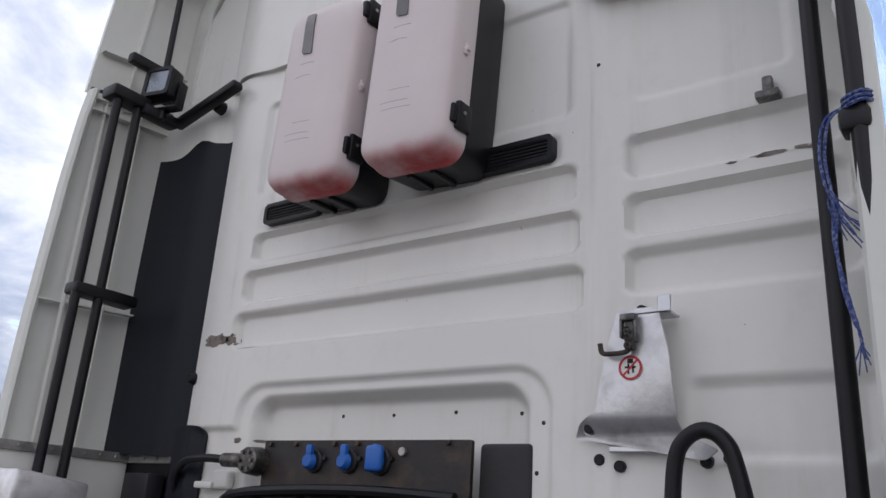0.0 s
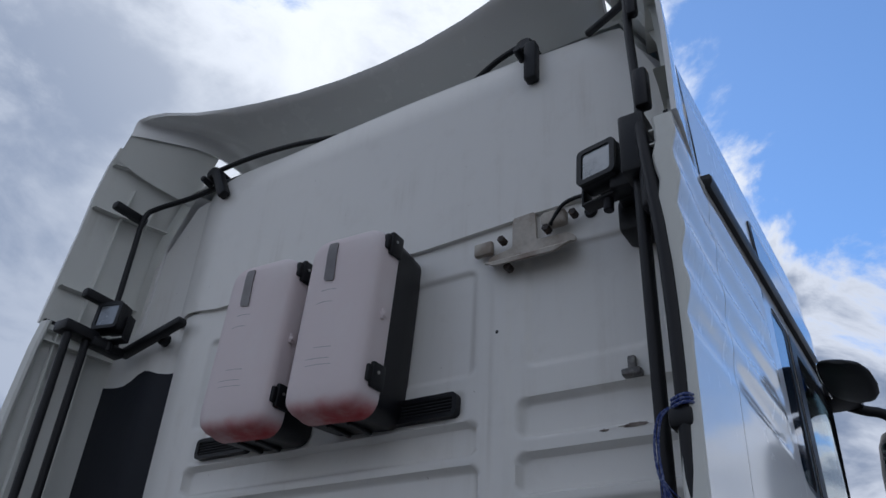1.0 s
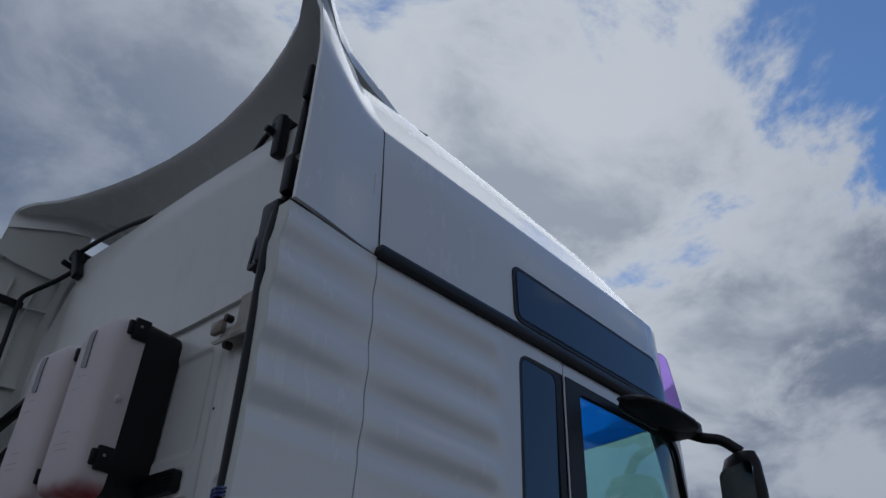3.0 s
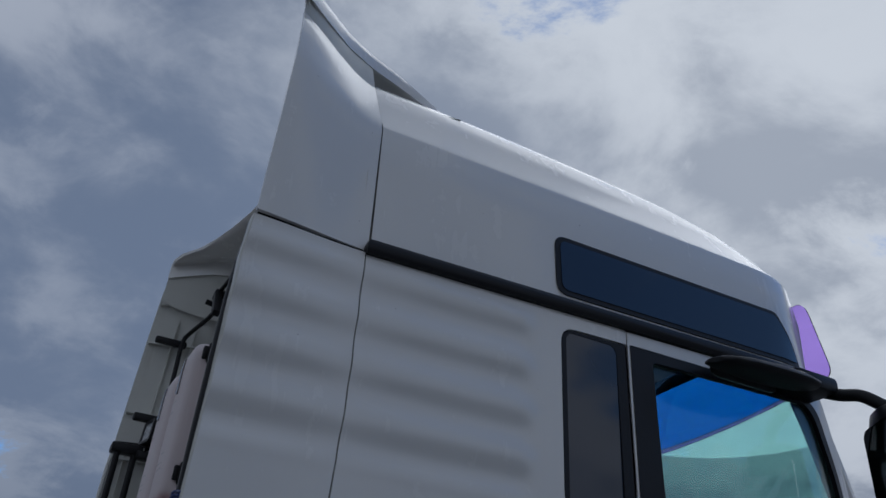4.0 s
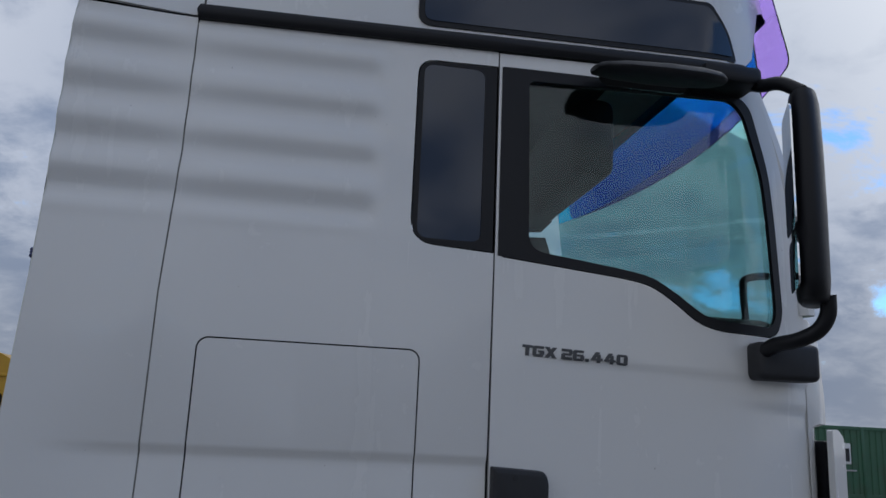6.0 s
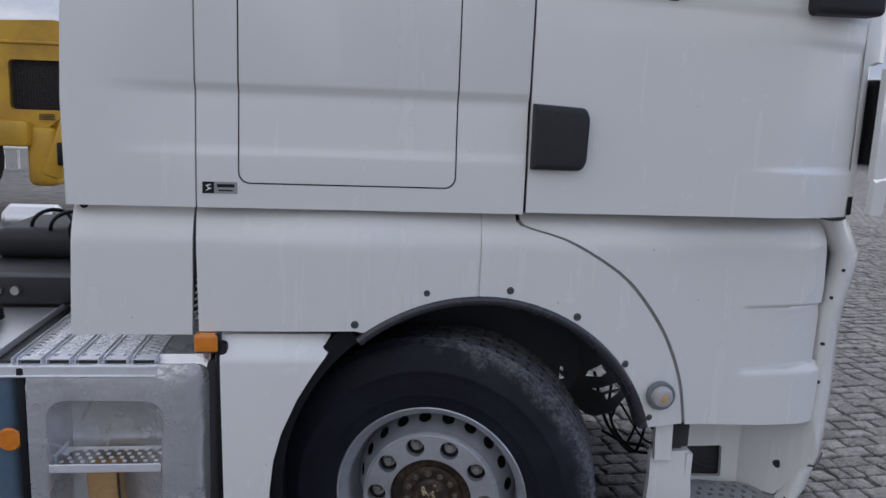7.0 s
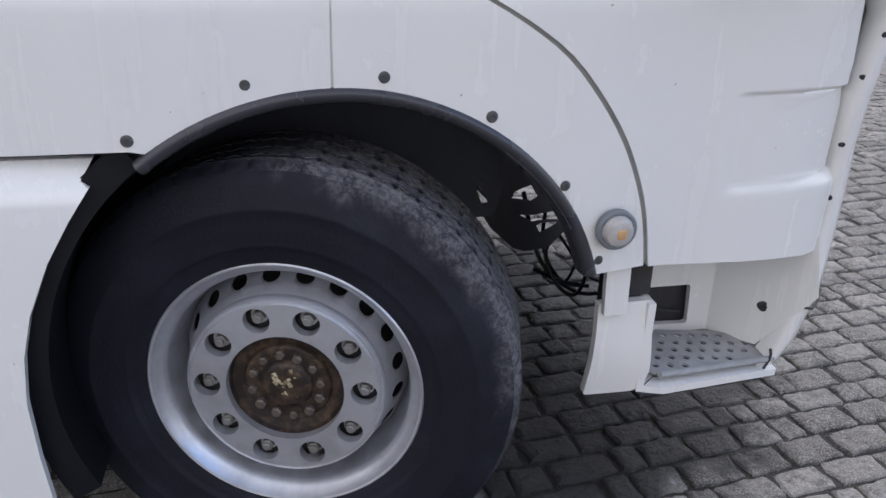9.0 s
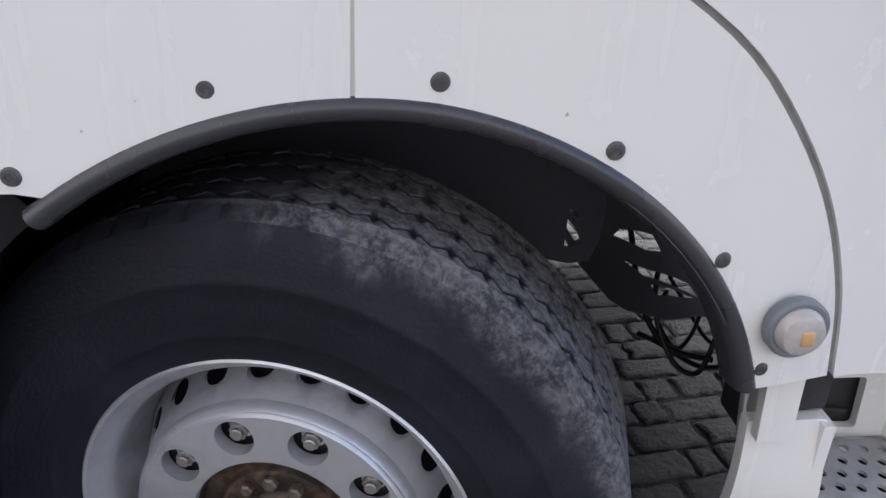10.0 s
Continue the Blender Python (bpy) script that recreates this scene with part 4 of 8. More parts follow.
# arch lip and liner
bm = bmesh.new()
rows = []
for a in [128 - 112 * i / 44 for i in range(45)]:
    c, s = math.cos(radians(a)), math.sin(radians(a))
    x, z = ARC_C[0] + ARC_R * c, ARC_C[1] + ARC_R * s
    y = low_y(x, z)
    rows.append([(ARC_C[0] + r * c, y + dy, ARC_C[1] + r * s) for r, dy in ((0.602, 0.010), (0.6015, 0.002), (0.599, -0.004), (0.595, -0.008), (0.590, -0.010), (0.584, -0.009), (0.578, -0.005), (0.573, 0.002), (0.570, 0.012), (0.567, 0.030), (0.566, 0.05), (0.575, 0.06))])
grid(bm, rows)
part("arch_lip", bm, LIP, truck, "black rubber arch lip", sharp=70)


def liner():
    """The black mudguard over the wheel, with cut-outs towards the front."""
    R = 0.575
    angs = [128 - 3.5 * i for i in range(40)]
    near_edge = [(-128, 0.03), (-30, 0.03), (-22, 0.178), (-9.6, 0.36), (2.7, 0.61), (6.5, 0.75), (8.5, 0.94)]
    out = [(radians(a), interp(-a, near_edge)) for a in angs] + [(radians(a), 1.0 if a > 60 else 1.25) for a in angs[::-1]]
    holes = [[(radians(a), y) for a, y in h] for h in (((10.6, 0.710), (15, 0.650), (21, 0.520), (28.8, 0.345), (26.2, 0.325), (19.6, 0.455)), ((8.1, 0.635), (11, 0.560), (15, 0.462), (27.5, 0.190), (26.5, 0.160), (14.5, 0.432), (11.5, 0.500)), ((12.0, 0.455), (15, 0.402), (25, 0.180), (21, 0.250), (11, 0.430)), ((-1.0, 1.174), (1.8, 1.09), (0.4, 1.07), (-1.2, 1.13)), ((-3.2, 1.177), (-1.85, 1.04), (-3.1, 0.985), (-5.5, 1.02), (-5.5, 1.10)))]
    b = plate(out, holes, lambda u, v: (ARC_C[0] + R * math.cos(u), v, ARC_C[1] + R * math.sin(u)), (0, 0, 0.001), [radians(a) for a in range(-4, 150, 4)])
    return part("mudguard_liner", b, MUDGUARD, truck, "black plastic mudguard with cut-outs")


liner()
# inner wall of the wheel well, with two torn openings
well = [(ARC_C[0] + 0.57 * math.cos(radians(a)), ARC_C[1] + 0.57 * math.sin(radians(a))) for a in range(150, 29, -6)]
well += [(1.345, 0.800), (1.338, 0.735), (1.322, 0.690), (1.279, 0.684), (1.210, 0.700), (1.100, 0.710), (0.36, 0.710)]
tears = ([(1.270, 0.806), (1.287, 0.804), (1.291, 0.787), (1.279, 0.793)], [(1.268, 0.785), (1.296, 0.758), (1.308, 0.729), (1.266, 0.722)])
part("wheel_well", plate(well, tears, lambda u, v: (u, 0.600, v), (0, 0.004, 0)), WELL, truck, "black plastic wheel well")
# hoses and cables behind the wheel
for pts, r in (([(1.50, 0.62, 0.82), (1.47, 0.58, 0.62), (1.50, 0.52, 0.50), (1.56, 0.50, 0.47), (1.61, 0.54, 0.56)], 0.006), ([(1.44, 0.70, 0.72), (1.47, 0.64, 0.56), (1.53, 0.60, 0.47), (1.62, 0.56, 0.46)], 0.007), ([(1.513, 0.62, 0.603), (1.504, 0.635, 0.539), (1.533, 0.62, 0.48), (1.572, 0.635, 0.445), (1.59, 0.62, 0.493), (1.613, 0.635, 0.566)], 0.005), ([(1.457, 0.6, 0.509), (1.529, 0.615, 0.463), (1.609, 0.6, 0.418), (1.706, 0.615, 0.404)], 0.006), ([(1.532, 0.66, 0.617), (1.584, 0.675, 0.543), (1.648, 0.66, 0.451), (1.726, 0.675, 0.405)], 0.005)):
    b = bmesh.new()
    tube(b, pts, r, 8, 5)
    part("brake_hose", b, PLASTIC, truck, "black hose in the wheel arch")
# rear part of the mudguard
bm = bmesh.new()
rows = []
for i in range(20):
    a = radians(128 + 78 * i / 19)
    rows.append([(ARC_C[0] + 0.585 * math.cos(a), y, ARC_C[1] + 0.585 * math.sin(a)) for y in (0.02, 0.46)])
    rows[-1].insert(0, (ARC_C[0] + 0.645 * math.cos(a), 0.015, ARC_C[1] + 0.645 * math.sin(a)))
    rows[-1].append((ARC_C[0] + 0.50 * math.cos(a), 0.47, ARC_C[1] + 0.50 * math.sin(a)))
grid(bm, rows)
part("rear_mudguard", bm, PLASTIC, truck)
mud = [(0.095, 0.331), (0.236, 0.346), (0.226, 0.46), (0.222, 0.588), (0.233, 0.690), (0.256, 0.776), (0.302, 0.880), (0.350, 0.960), (0.390, 1.018), (0.376, 1.030), (0.398, 1.066), (0.078, 1.066), (0.078, 1.022)]


def mud_y(x, z):
    return interp(z, ((0.3, -0.036), (0.6, -0.030), (0.95, -0.012), (1.005, -0.006), (1.03, 0.012), (1.07, 0.040)))


mud_p = part("mud_panel", plate(mud, (), lambda u, v: (u, mud_y(u, v), v), (0, 0.02, 0), (), [0.6, 0.95, 0.985, 1.005, 1.018, 1.03, 1.045]), WHITE, truck, "white panel behind the front wheel")
b = bmesh.new()
rbox(b, (0.064, 0.0, 0.33), (0.10, 0.45, 1.05), 0.012)
part("mud_panel_edge", b, PLASTIC, truck)
b = bmesh.new()
rbox(b, (0.006, -0.012, 1.022), (0.074, 0.03, 1.076), 0.008, 3)
amber = part("side_marker", b, ORANGE, truck, "rectangular amber side marker")
b = bmesh.new()
rbox(b, (0.066, -0.006, 1.016), (0.080, 0.035, 1.080), 0.004)
part("bezel", b, PLASTIC, amber)

# ---- entry step and bumper corner ----
def panel(name, outline, f, back, mat, label="", parent=truck, holes=(), cu=(), cv=()):
    return part(name, plate(outline, holes, f, back, cu, cv), mat, parent, label)


corner = rounded([(1.452, 0.375), (1.585, 0.385), (1.612, 0.44), (1.598, 0.640), (1.468, 0.632), (1.462, 0.50)], [0.01, 0.02, 0.02, 0.005, 0.005, 0.05])
panel("step_corner", corner, lambda u, v: (u, 0.118 + 0.02 * ((v - 0.5) / 0.15) ** 2 - 0.10 * (u - 1.45), v), (0.0, 0.025, 0), WHITE, "white corner panel behind the wheel", cu=[1.5, 1.55], cv=[0.45, 0.5, 0.56])
panel("step_corner_return", [(0.110, 0.385), (0.335, 0.50), (0.335, 0.640), (0.105, 0.636)], lambda u, v: (1.605, u, v), (-0.02, 0, 0), WHITE)
panel("corner_stay", [(1.468, 0.62), (1.525, 0.62), (1.522, 0.755), (1.462, 0.752)], lambda u, v: (u, 0.095, v), (0, 0.02, 0), WHITE)
# dark block fills the cavity beside the stay, standing in for its shade
b = bmesh.new()
rbox(b, (1.524, 0.135, 0.645), (1.602, 0.30, 0.752), 0.01)
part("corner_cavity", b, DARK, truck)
# recess behind the step
back_wall = [(1.60, 0.400), (1.99, 0.410), (2.075, 0.60), (2.055, 0.76), (1.56, 0.77)]
panel("step_recess", back_wall, lambda u, v: (u, 0.352 - 0.12 * max(0, u - 1.90) / 0.1 * (1 if u < 2.0 else 1), v), (0, 0.02, 0), WHITE, "white moulded step recess", holes=(rounded([(1.695, 0.435), (1.838, 0.430), (1.832, 0.553), (1.690, 0.552)], 0.012),), cu=[1.90, 1.93, 1.96, 2.0, 2.04])
# dark block closes the hole from behind, as the shade within
b = bmesh.new()
rbox(b, (1.62, 0.385, 0.39), (1.88, 0.50, 0.60), 0.01)
part("recess_opening", b, DARK, truck, "dark block behind the opening, in place of the shade inside")
b = bmesh.new()
tube(b, [(1.70, 0.372, 0.50), (1.75, 0.366, 0.475), (1.82, 0.370, 0.46)], 0.006, 8, 4)
part("opening_hose", b, PLASTIC_MATT, truck)
b = bmesh.new()
cyl(b, (1.998, 0.262, 0.529), (1.993, 0.236, 0.530), 0.0165, 20, 0.015, 0.003)
cyl(b, (1.993, 0.237, 0.530), (1.992, 0.232, 0.530), 0.006, 6)
part("step_plug", b, PLASTIC_MATT, truck)
# tread of the step
tread = rounded([(1.648, 0.118), (2.022, 0.192), (2.010, 0.245), (1.930, 0.318), (1.70, 0.318), (1.618, 0.20), (1.612, 0.15)], [0.01, 0.02, 0.02, 0.04, 0.04, 0.03, 0.02])
holes = []
for i in range(9):
    for j in range(5):
        u, v = 1.655 + 0.042 * i + (0.02 if j % 2 else 0.0), 0.158 + 0.034 * j
        if v > 0.135 + 0.20 * (u - 1.65) + 0.005 and 1.635 + max(0, (0.2 - v)) * 0.1 < u < 1.985 and v < 0.305 and u + v < 2.235 and u - 1.62 > (v - 0.20) * 0.62 + 0.02:
            holes.append(circle(u, v, 0.0100, 10))
step = panel("entry_step", tread, lambda u, v: (u, v, 0.428 - 0.10 * (u - 1.65) + 0.10 * (v - 0.15)), (0, 0, -0.007), STEP_GREY, "grey perforated entry step", holes=holes)
b = bmesh.new()
tube(b, [(1.650, 0.121, 0.423), (1.75, 0.140, 0.414), (1.88, 0.166, 0.404), (2.018, 0.193, 0.394)], 0.009, 8, 3)
part("nosing", b, STEP_GREY, step)
# black sheet below the tread paints the shade seen through its holes
panel("tread_backing", [(1.65, 0.145), (1.99, 0.205), (1.93, 0.30), (1.70, 0.30), (1.635, 0.20)], lambda u, v: (u, v, 0.4035 - 0.10 * (u - 1.65) + 0.10 * (v - 0.15)), (0, 0, -0.003), PLASTIC, parent=step)
panel("step_tray", [(1.60, 0.115), (1.66, 0.106), (2.03, 0.186), (2.03, 0.36), (1.60, 0.36)], lambda u, v: (u, v, 0.398 - 0.10 * (u - 1.65) + 0.10 * (v - 0.15)), (0, 0, -0.020), WHITE)
b = bmesh.new()
tube(b, [(1.600, 0.112, 0.395), (1.612, 0.110, 0.412), (1.622, 0.112, 0.420), (1.640, 0.113, 0.432)], 0.0015, 5)
part("crack", b, DARK, truck, "dark crack in the bumper moulding")
b = bmesh.new()
tube(b, [(1.985, 0.178, 0.372), (2.000, 0.182, 0.395), (2.004, 0.184, 0.412), (2.000, 0.186, 0.428)], 0.004, 5)
part("crack", b, DARK, truck, "dark crack in the bumper moulding")


def bumper():
    """The corner of the front bumper, from the step up to the door."""
    prof = [(0.350, 2.000, 0.200), (0.385, 2.030, 0.188), (0.45, 2.058, 0.180), (0.58, 2.088, 0.172), (0.70, 2.094, 0.172), (0.86, 2.102, 0.178), (1.00, 2.092, 0.168), (1.12, 2.090, 0.152), (1.25, 2.112, 0.148), (1.31, 2.112, 0.142), (1.38, 2.070, 0.130), (1.432, 2.030, 0.110)]
    bm = bmesh.new()
    rows = []
    for z, x, y in prof:
        row = [(x - 0.045, y + 0.055, z), (x - 0.040, y + 0.012, z), (x - 0.030, y + 0.002, z), (x - 0.015, y, z), (x + 0.004, y + 0.008, z), (x + 0.03, y + 0.03, z), (x + 0.075, y + 0.085, z), (x + 0.12, y + 0.17, z), (x + 0.15, y + 0.40, z), (x + 0.16, 1.21, z)]
        rows.append(row)
    grid(bm, rows)
    rows2 = [[(x, WIDE - y, z) for x, y, z in row] for row in rows]
    grid(bm, rows2)
    bm2 = part("bumper", bm, WHITE, truck, "white bumper and front corner moulding", sharp=50)
    b = bmesh.new()
    tube(b, [(2.062, 0.172, 0.556), (2.085, 0.170, 0.553), (2.10, 0.182, 0.552), (2.125, 0.205, 0.555), (2.17, 0.26, 0.560)], 0.0035, 6)
    part("bumper_joint", b, DARK, bm2)
    for z, x, y in ((1.335, 2.072, 0.146), (1.262, 2.088, 0.150), (1.165, 2.066, 0.158), (1.00, 2.063, 0.172), (0.86, 2.070, 0.182)):
        b = bmesh.new()
        cyl(b, (x, y + 0.006, z), (x, y - 0.005, z), 0.008, 12, 0.006, 0.001)
        part("bumper_screw", b, PLASTIC_MATT, bm2)


bumper()

# ---- front wheel ----
WHEEL = Vector((0.754, 0.188, 0.520))
STEER = pose(*WHEEL, 0, 0, -14.9)


def turned(bm):
    bmesh.ops.transform(bm, matrix=STEER, verts=bm.verts)
    return bm


wheel = empty("front_wheel", tuple(WHEEL))
wheel.parent = truck
wheel.matrix_parent_inverse = Matrix.Translation(-truck.location)
wheel["label"] = "steered front wheel with a worn tyre"


def tyre():
    bm = bmesh.new()
    side = [(0.292, -0.128), (0.302, -0.140), (0.312, -0.146), (0.330, -0.150), (0.345, -0.1525), (0.347, -0.1548), (0.352, -0.1545), (0.37, -0.157), (0.40, -0.160), (0.425, -0.159), (0.428, -0.1605), (0.433, -0.1585), (0.455, -0.153), (0.478, -0.146), (0.492, -0.140), (0.503, -0.133)]
    lathe(bm, side, (0, 0, 0), 96)
    lathe(bm, [(r, -h) for r, h in side], (0, 0, 0), 96)
    bmesh.ops.recalc_face_normals(bm, faces=bm.faces)
    part("tyre_wall", turned(bm), SIDEWALL, wheel, "dusty black tyre sidewall", sharp=60)
    bm = bmesh.new()
    n = 360
    rows = []
    for i in range(n):
        a = 2 * math.pi * i / n
        zig = 0.0090 * (1 - abs(((i / 3) % 2) - 1) * 2)
        sipe = 0.007 if i % 6 == 0 else 0.0
        block = 0.006 if i % 6 == 3 else 0.0
        prof = [(-0.133, 0.503), (-0.128, 0.508 - sipe), (-0.118, 0.514 - sipe), (-0.104, 0.518 - sipe * 0.6)]
        for g in (-0.082, -0.030, 0.030, 0.082):
            prof += [(g - 0.020, 0.5205), (g - 0.0048 + zig, 0.5205 - block), (g - 0.0036 + zig, 0.500), (g + 0.0036 + zig, 0.500), (g + 0.0048 + zig, 0.5205 - block), (g + 0.020, 0.5205)]
        prof += [(0.104, 0.518 - sipe * 0.6), (0.118, 0.514 - sipe), (0.128, 0.508 - sipe), (0.133, 0.503)]
        rows.append([(r * math.cos(a), y, r * math.sin(a)) for y, r in prof])
    rows.append(rows[0])
    grid(bm, rows)
    bmesh.ops.remove_doubles(bm, verts=bm.verts, dist=1e-5)
    bmesh.ops.recalc_face_normals(bm, faces=bm.faces)
    part("tread", turned(bm), TREAD, wheel, "worn tread with zigzag grooves", sharp=40)


tyre()


def rim():
    f = -0.142                      # outer plane of the rim
    bm = bmesh.new()
    lathe(bm, [(0.290, f + 0.030), (0.300, f + 0.010), (0.306, f + 0.003), (0.307, f - 0.002), (0.304, f - 0.005), (0.299, f - 0.003), (0.294, f + 0.008), (0.284, f + 0.020), (0.276, f + 0.028), (0.273, f + 0.040), (0.268, f + 0.10), (0.262, f + 0.135), (0.262, f + 0.16), (0.30, f + 0.20)], (0, 0, 0), 96)
    bmesh.ops.recalc_face_normals(bm, faces=bm.faces)
    part("rim", turned(bm), SILVER, wheel, "silver steel rim")
    # the dished disc: cone with hand holes, shoulder, face with stud holes
    def cone(u, v):
        r, y = 0.222 + (0.263 - 0.222) * v, f + 0.022 + 0.113 * v
        return (r * math.cos(u), y, r * math.sin(u))
    nseg = 120
    outer = [(2 * math.pi * i / nseg, 0.0) for i in range(nseg + 1)] + [(2 * math.pi * i / nseg, 1.0) for i in range(nseg, -1, -1)]
    hs = []
    for k in range(20):
        a = 2 * math.pi * (k + 0.5) / 20
        hs.append([(a + 0.088 * math.cos(t), 0.50 + 0.235 * math.sin(t)) for t in (2 * math.pi * i / 14 for i in range(14))])
    bm = plate(outer, hs, cone, (0, 0.012, 0), [2 * math.pi * i / 60 for i in range(1, 60)])
    part("disc_cone", turned(bm), SILVER, wheel, "silver disc with round hand holes")
    bm = bmesh.new()
    lathe(bm, [(0.2235, f + 0.026), (0.2228, f + 0.016), (0.2210, f + 0.008), (0.2185, f + 0.004), (0.2160, f + 0.0075), (0.2125, f + 0.0080), (0.2085, f + 0.002)], (0, 0, 0), 96)
    bmesh.ops.recalc_face_normals(bm, faces=bm.faces)
    part("disc_shoulder", turned(bm), SILVER, wheel)
    hs = [circle(0.1750 * math.cos(a), 0.1750 * math.sin(a), 0.0295, 26) for a in (2 * math.pi * k / 10 for k in range(10))] + [circle(0, 0, 0.131, 60)]
    bm = plate(circle(0, 0, 0.2090, 96), hs, lambda u, v: (u, f + 0.002, v), (0, 0.024, 0))
    part("disc_face", turned(bm), SILVER, wheel, "silver disc face")
    # dark disc and cone added behind the holes, in place of the shade inside
    bm = plate(circle(0, 0, 0.2100, 48), (circle(0, 0, 0.130, 48),), lambda u, v: (u, f + 0.046, v), (0, 0.012, 0))
    part("disc_back", turned(bm), DARK, wheel)
    bm = bmesh.new()
    lathe(bm, [(0.19, f + 0.062), (0.205, f + 0.10), (0.225, f + 0.17), (0.30, f + 0.19)], (0, 0, 0), 48)
    part("brake_drum", turned(bm), DARK, wheel)
    for k in range(10):
        a = 2 * math.pi * k / 10
        c = Vector((0.1750 * math.cos(a), 0.002, 0.1750 * math.sin(a)))
        b = bmesh.new()
        cyl(b, c + Vector((0, f + 0.044, 0)), c + Vector((0, f + 0.014, 0)), 0.0155, 6, 0.0150, 0.002)
        cyl(b, c + Vector((0, f + 0.046, 0)), c + Vector((0, f + 0.030, 0)), 0.020, 18, bevel=0.001)
        cyl(b, c + Vector((0, f + 0.014, 0)), c + Vector((0, f + 0.006, 0)), 0.0095, 12, bevel=0.001)
        part("wheel_nut", turned(b), STEEL, wheel)
    bm = bmesh.new()
    lathe(bm, [(0.1315, f + 0.001), (0.131, f + 0.020), (0.125, f + 0.030), (0.100, f + 0.034), (0.095, f + 0.026), (0.088, f + 0.024), (0.060, f + 0.024), (0.056, f + 0.018), (0.050, f + 0.014), (0.030, f + 0.013), (0.0, f + 0.012)], (0, 0, 0), 60)
    bmesh.ops.recalc_face_normals(bm, faces=bm.faces)
    hub = part("hub", turned(bm), RUST, wheel, "rusty greasy hub")
    rnd = random.Random(4)
    for k in range(12):
        a = 2 * math.pi * (k + 0.3) / 12
        c = Vector((0.078 * math.cos(a), 0, 0.078 * math.sin(a)))
        b = bmesh.new()
        cyl(b, c + Vector((0, f + 0.025, 0)), c + Vector((0, f + 0.004 + 0.008 * rnd.random(), 0)), rnd.uniform(0.010, 0.0130), 6, bevel=0.003)
        part("hub_bolt", turned(b), HUB_BOLT, hub)
    b = bmesh.new()
    cake = []
    for i in range(25):
        r = 0.052 * i / 24
        ring = []
        for k in range(64):
            a = 2 * math.pi * k / 64
            x, z = r * math.cos(a), r * math.sin(a)
            q = Vector((x * 42 + 3.1, z * 42, 0.7))
            lump = noise.fractal(q, 0.8, 2.1, 4) * 0.5 + 0.5
            high = 0.017 * max(0.0, lump - 0.34 - 0.42 * (r / 0.046) ** 1.5) + 0.0050 * noise.noise(q * 3.5) * (1 - r / 0.052)
            ring.append((x + 0.003, f + 0.0145 - high + 0.006 * max(0.0, r / 0.052 - 0.8) / 0.2, z + 0.004))
        cake.append(ring + ring[:1])
    grid(b, cake)
    bmesh.ops.remove_doubles(b, verts=b.verts, dist=1e-6)
    bmesh.ops.recalc_face_normals(b, faces=b.faces)
    tagged(part("caked_grease", turned(b), GREASE, hub, "pale caked grease"), kind="stuff")


rim()
# axle and the far wheel, in the shade
b = bmesh.new()
cyl(b, (0.745, 0.34, 0.50), (0.745, 2.10, 0.50), 0.07, 16)
part("front_axle", b, DARK, truck)
b = bmesh.new()
lathe(b, [(0.30, 2.39), (0.46, 2.39), (0.52, 2.36), (0.52, 2.12), (0.46, 2.09), (0.30, 2.09)], (0.735, 0, 0.522), 48)
bmesh.ops.recalc_face_normals(b, faces=b.faces)
part("far_front_tyre", b, RUBBER, truck)

# ---- side flaps behind the cab ----
REAR_EDGE = ((1.447, -0.330), (1.73, -0.334), (2.26, -0.312), (2.54, -0.306), (2.92, -0.302), (3.035, -0.293))


def flap_y(x, z):
    return side_y(x, z) - 0.020 * ease((z - 2.4) / 0.6) * ease((-x) / 0.3)


FLARE = ((1.4, 0.11), (1.75, 0.13), (2.2, 0.16), (2.65, 0.155), (3.0, 0.125), (3.5, 0.085), (3.9, 0.11))


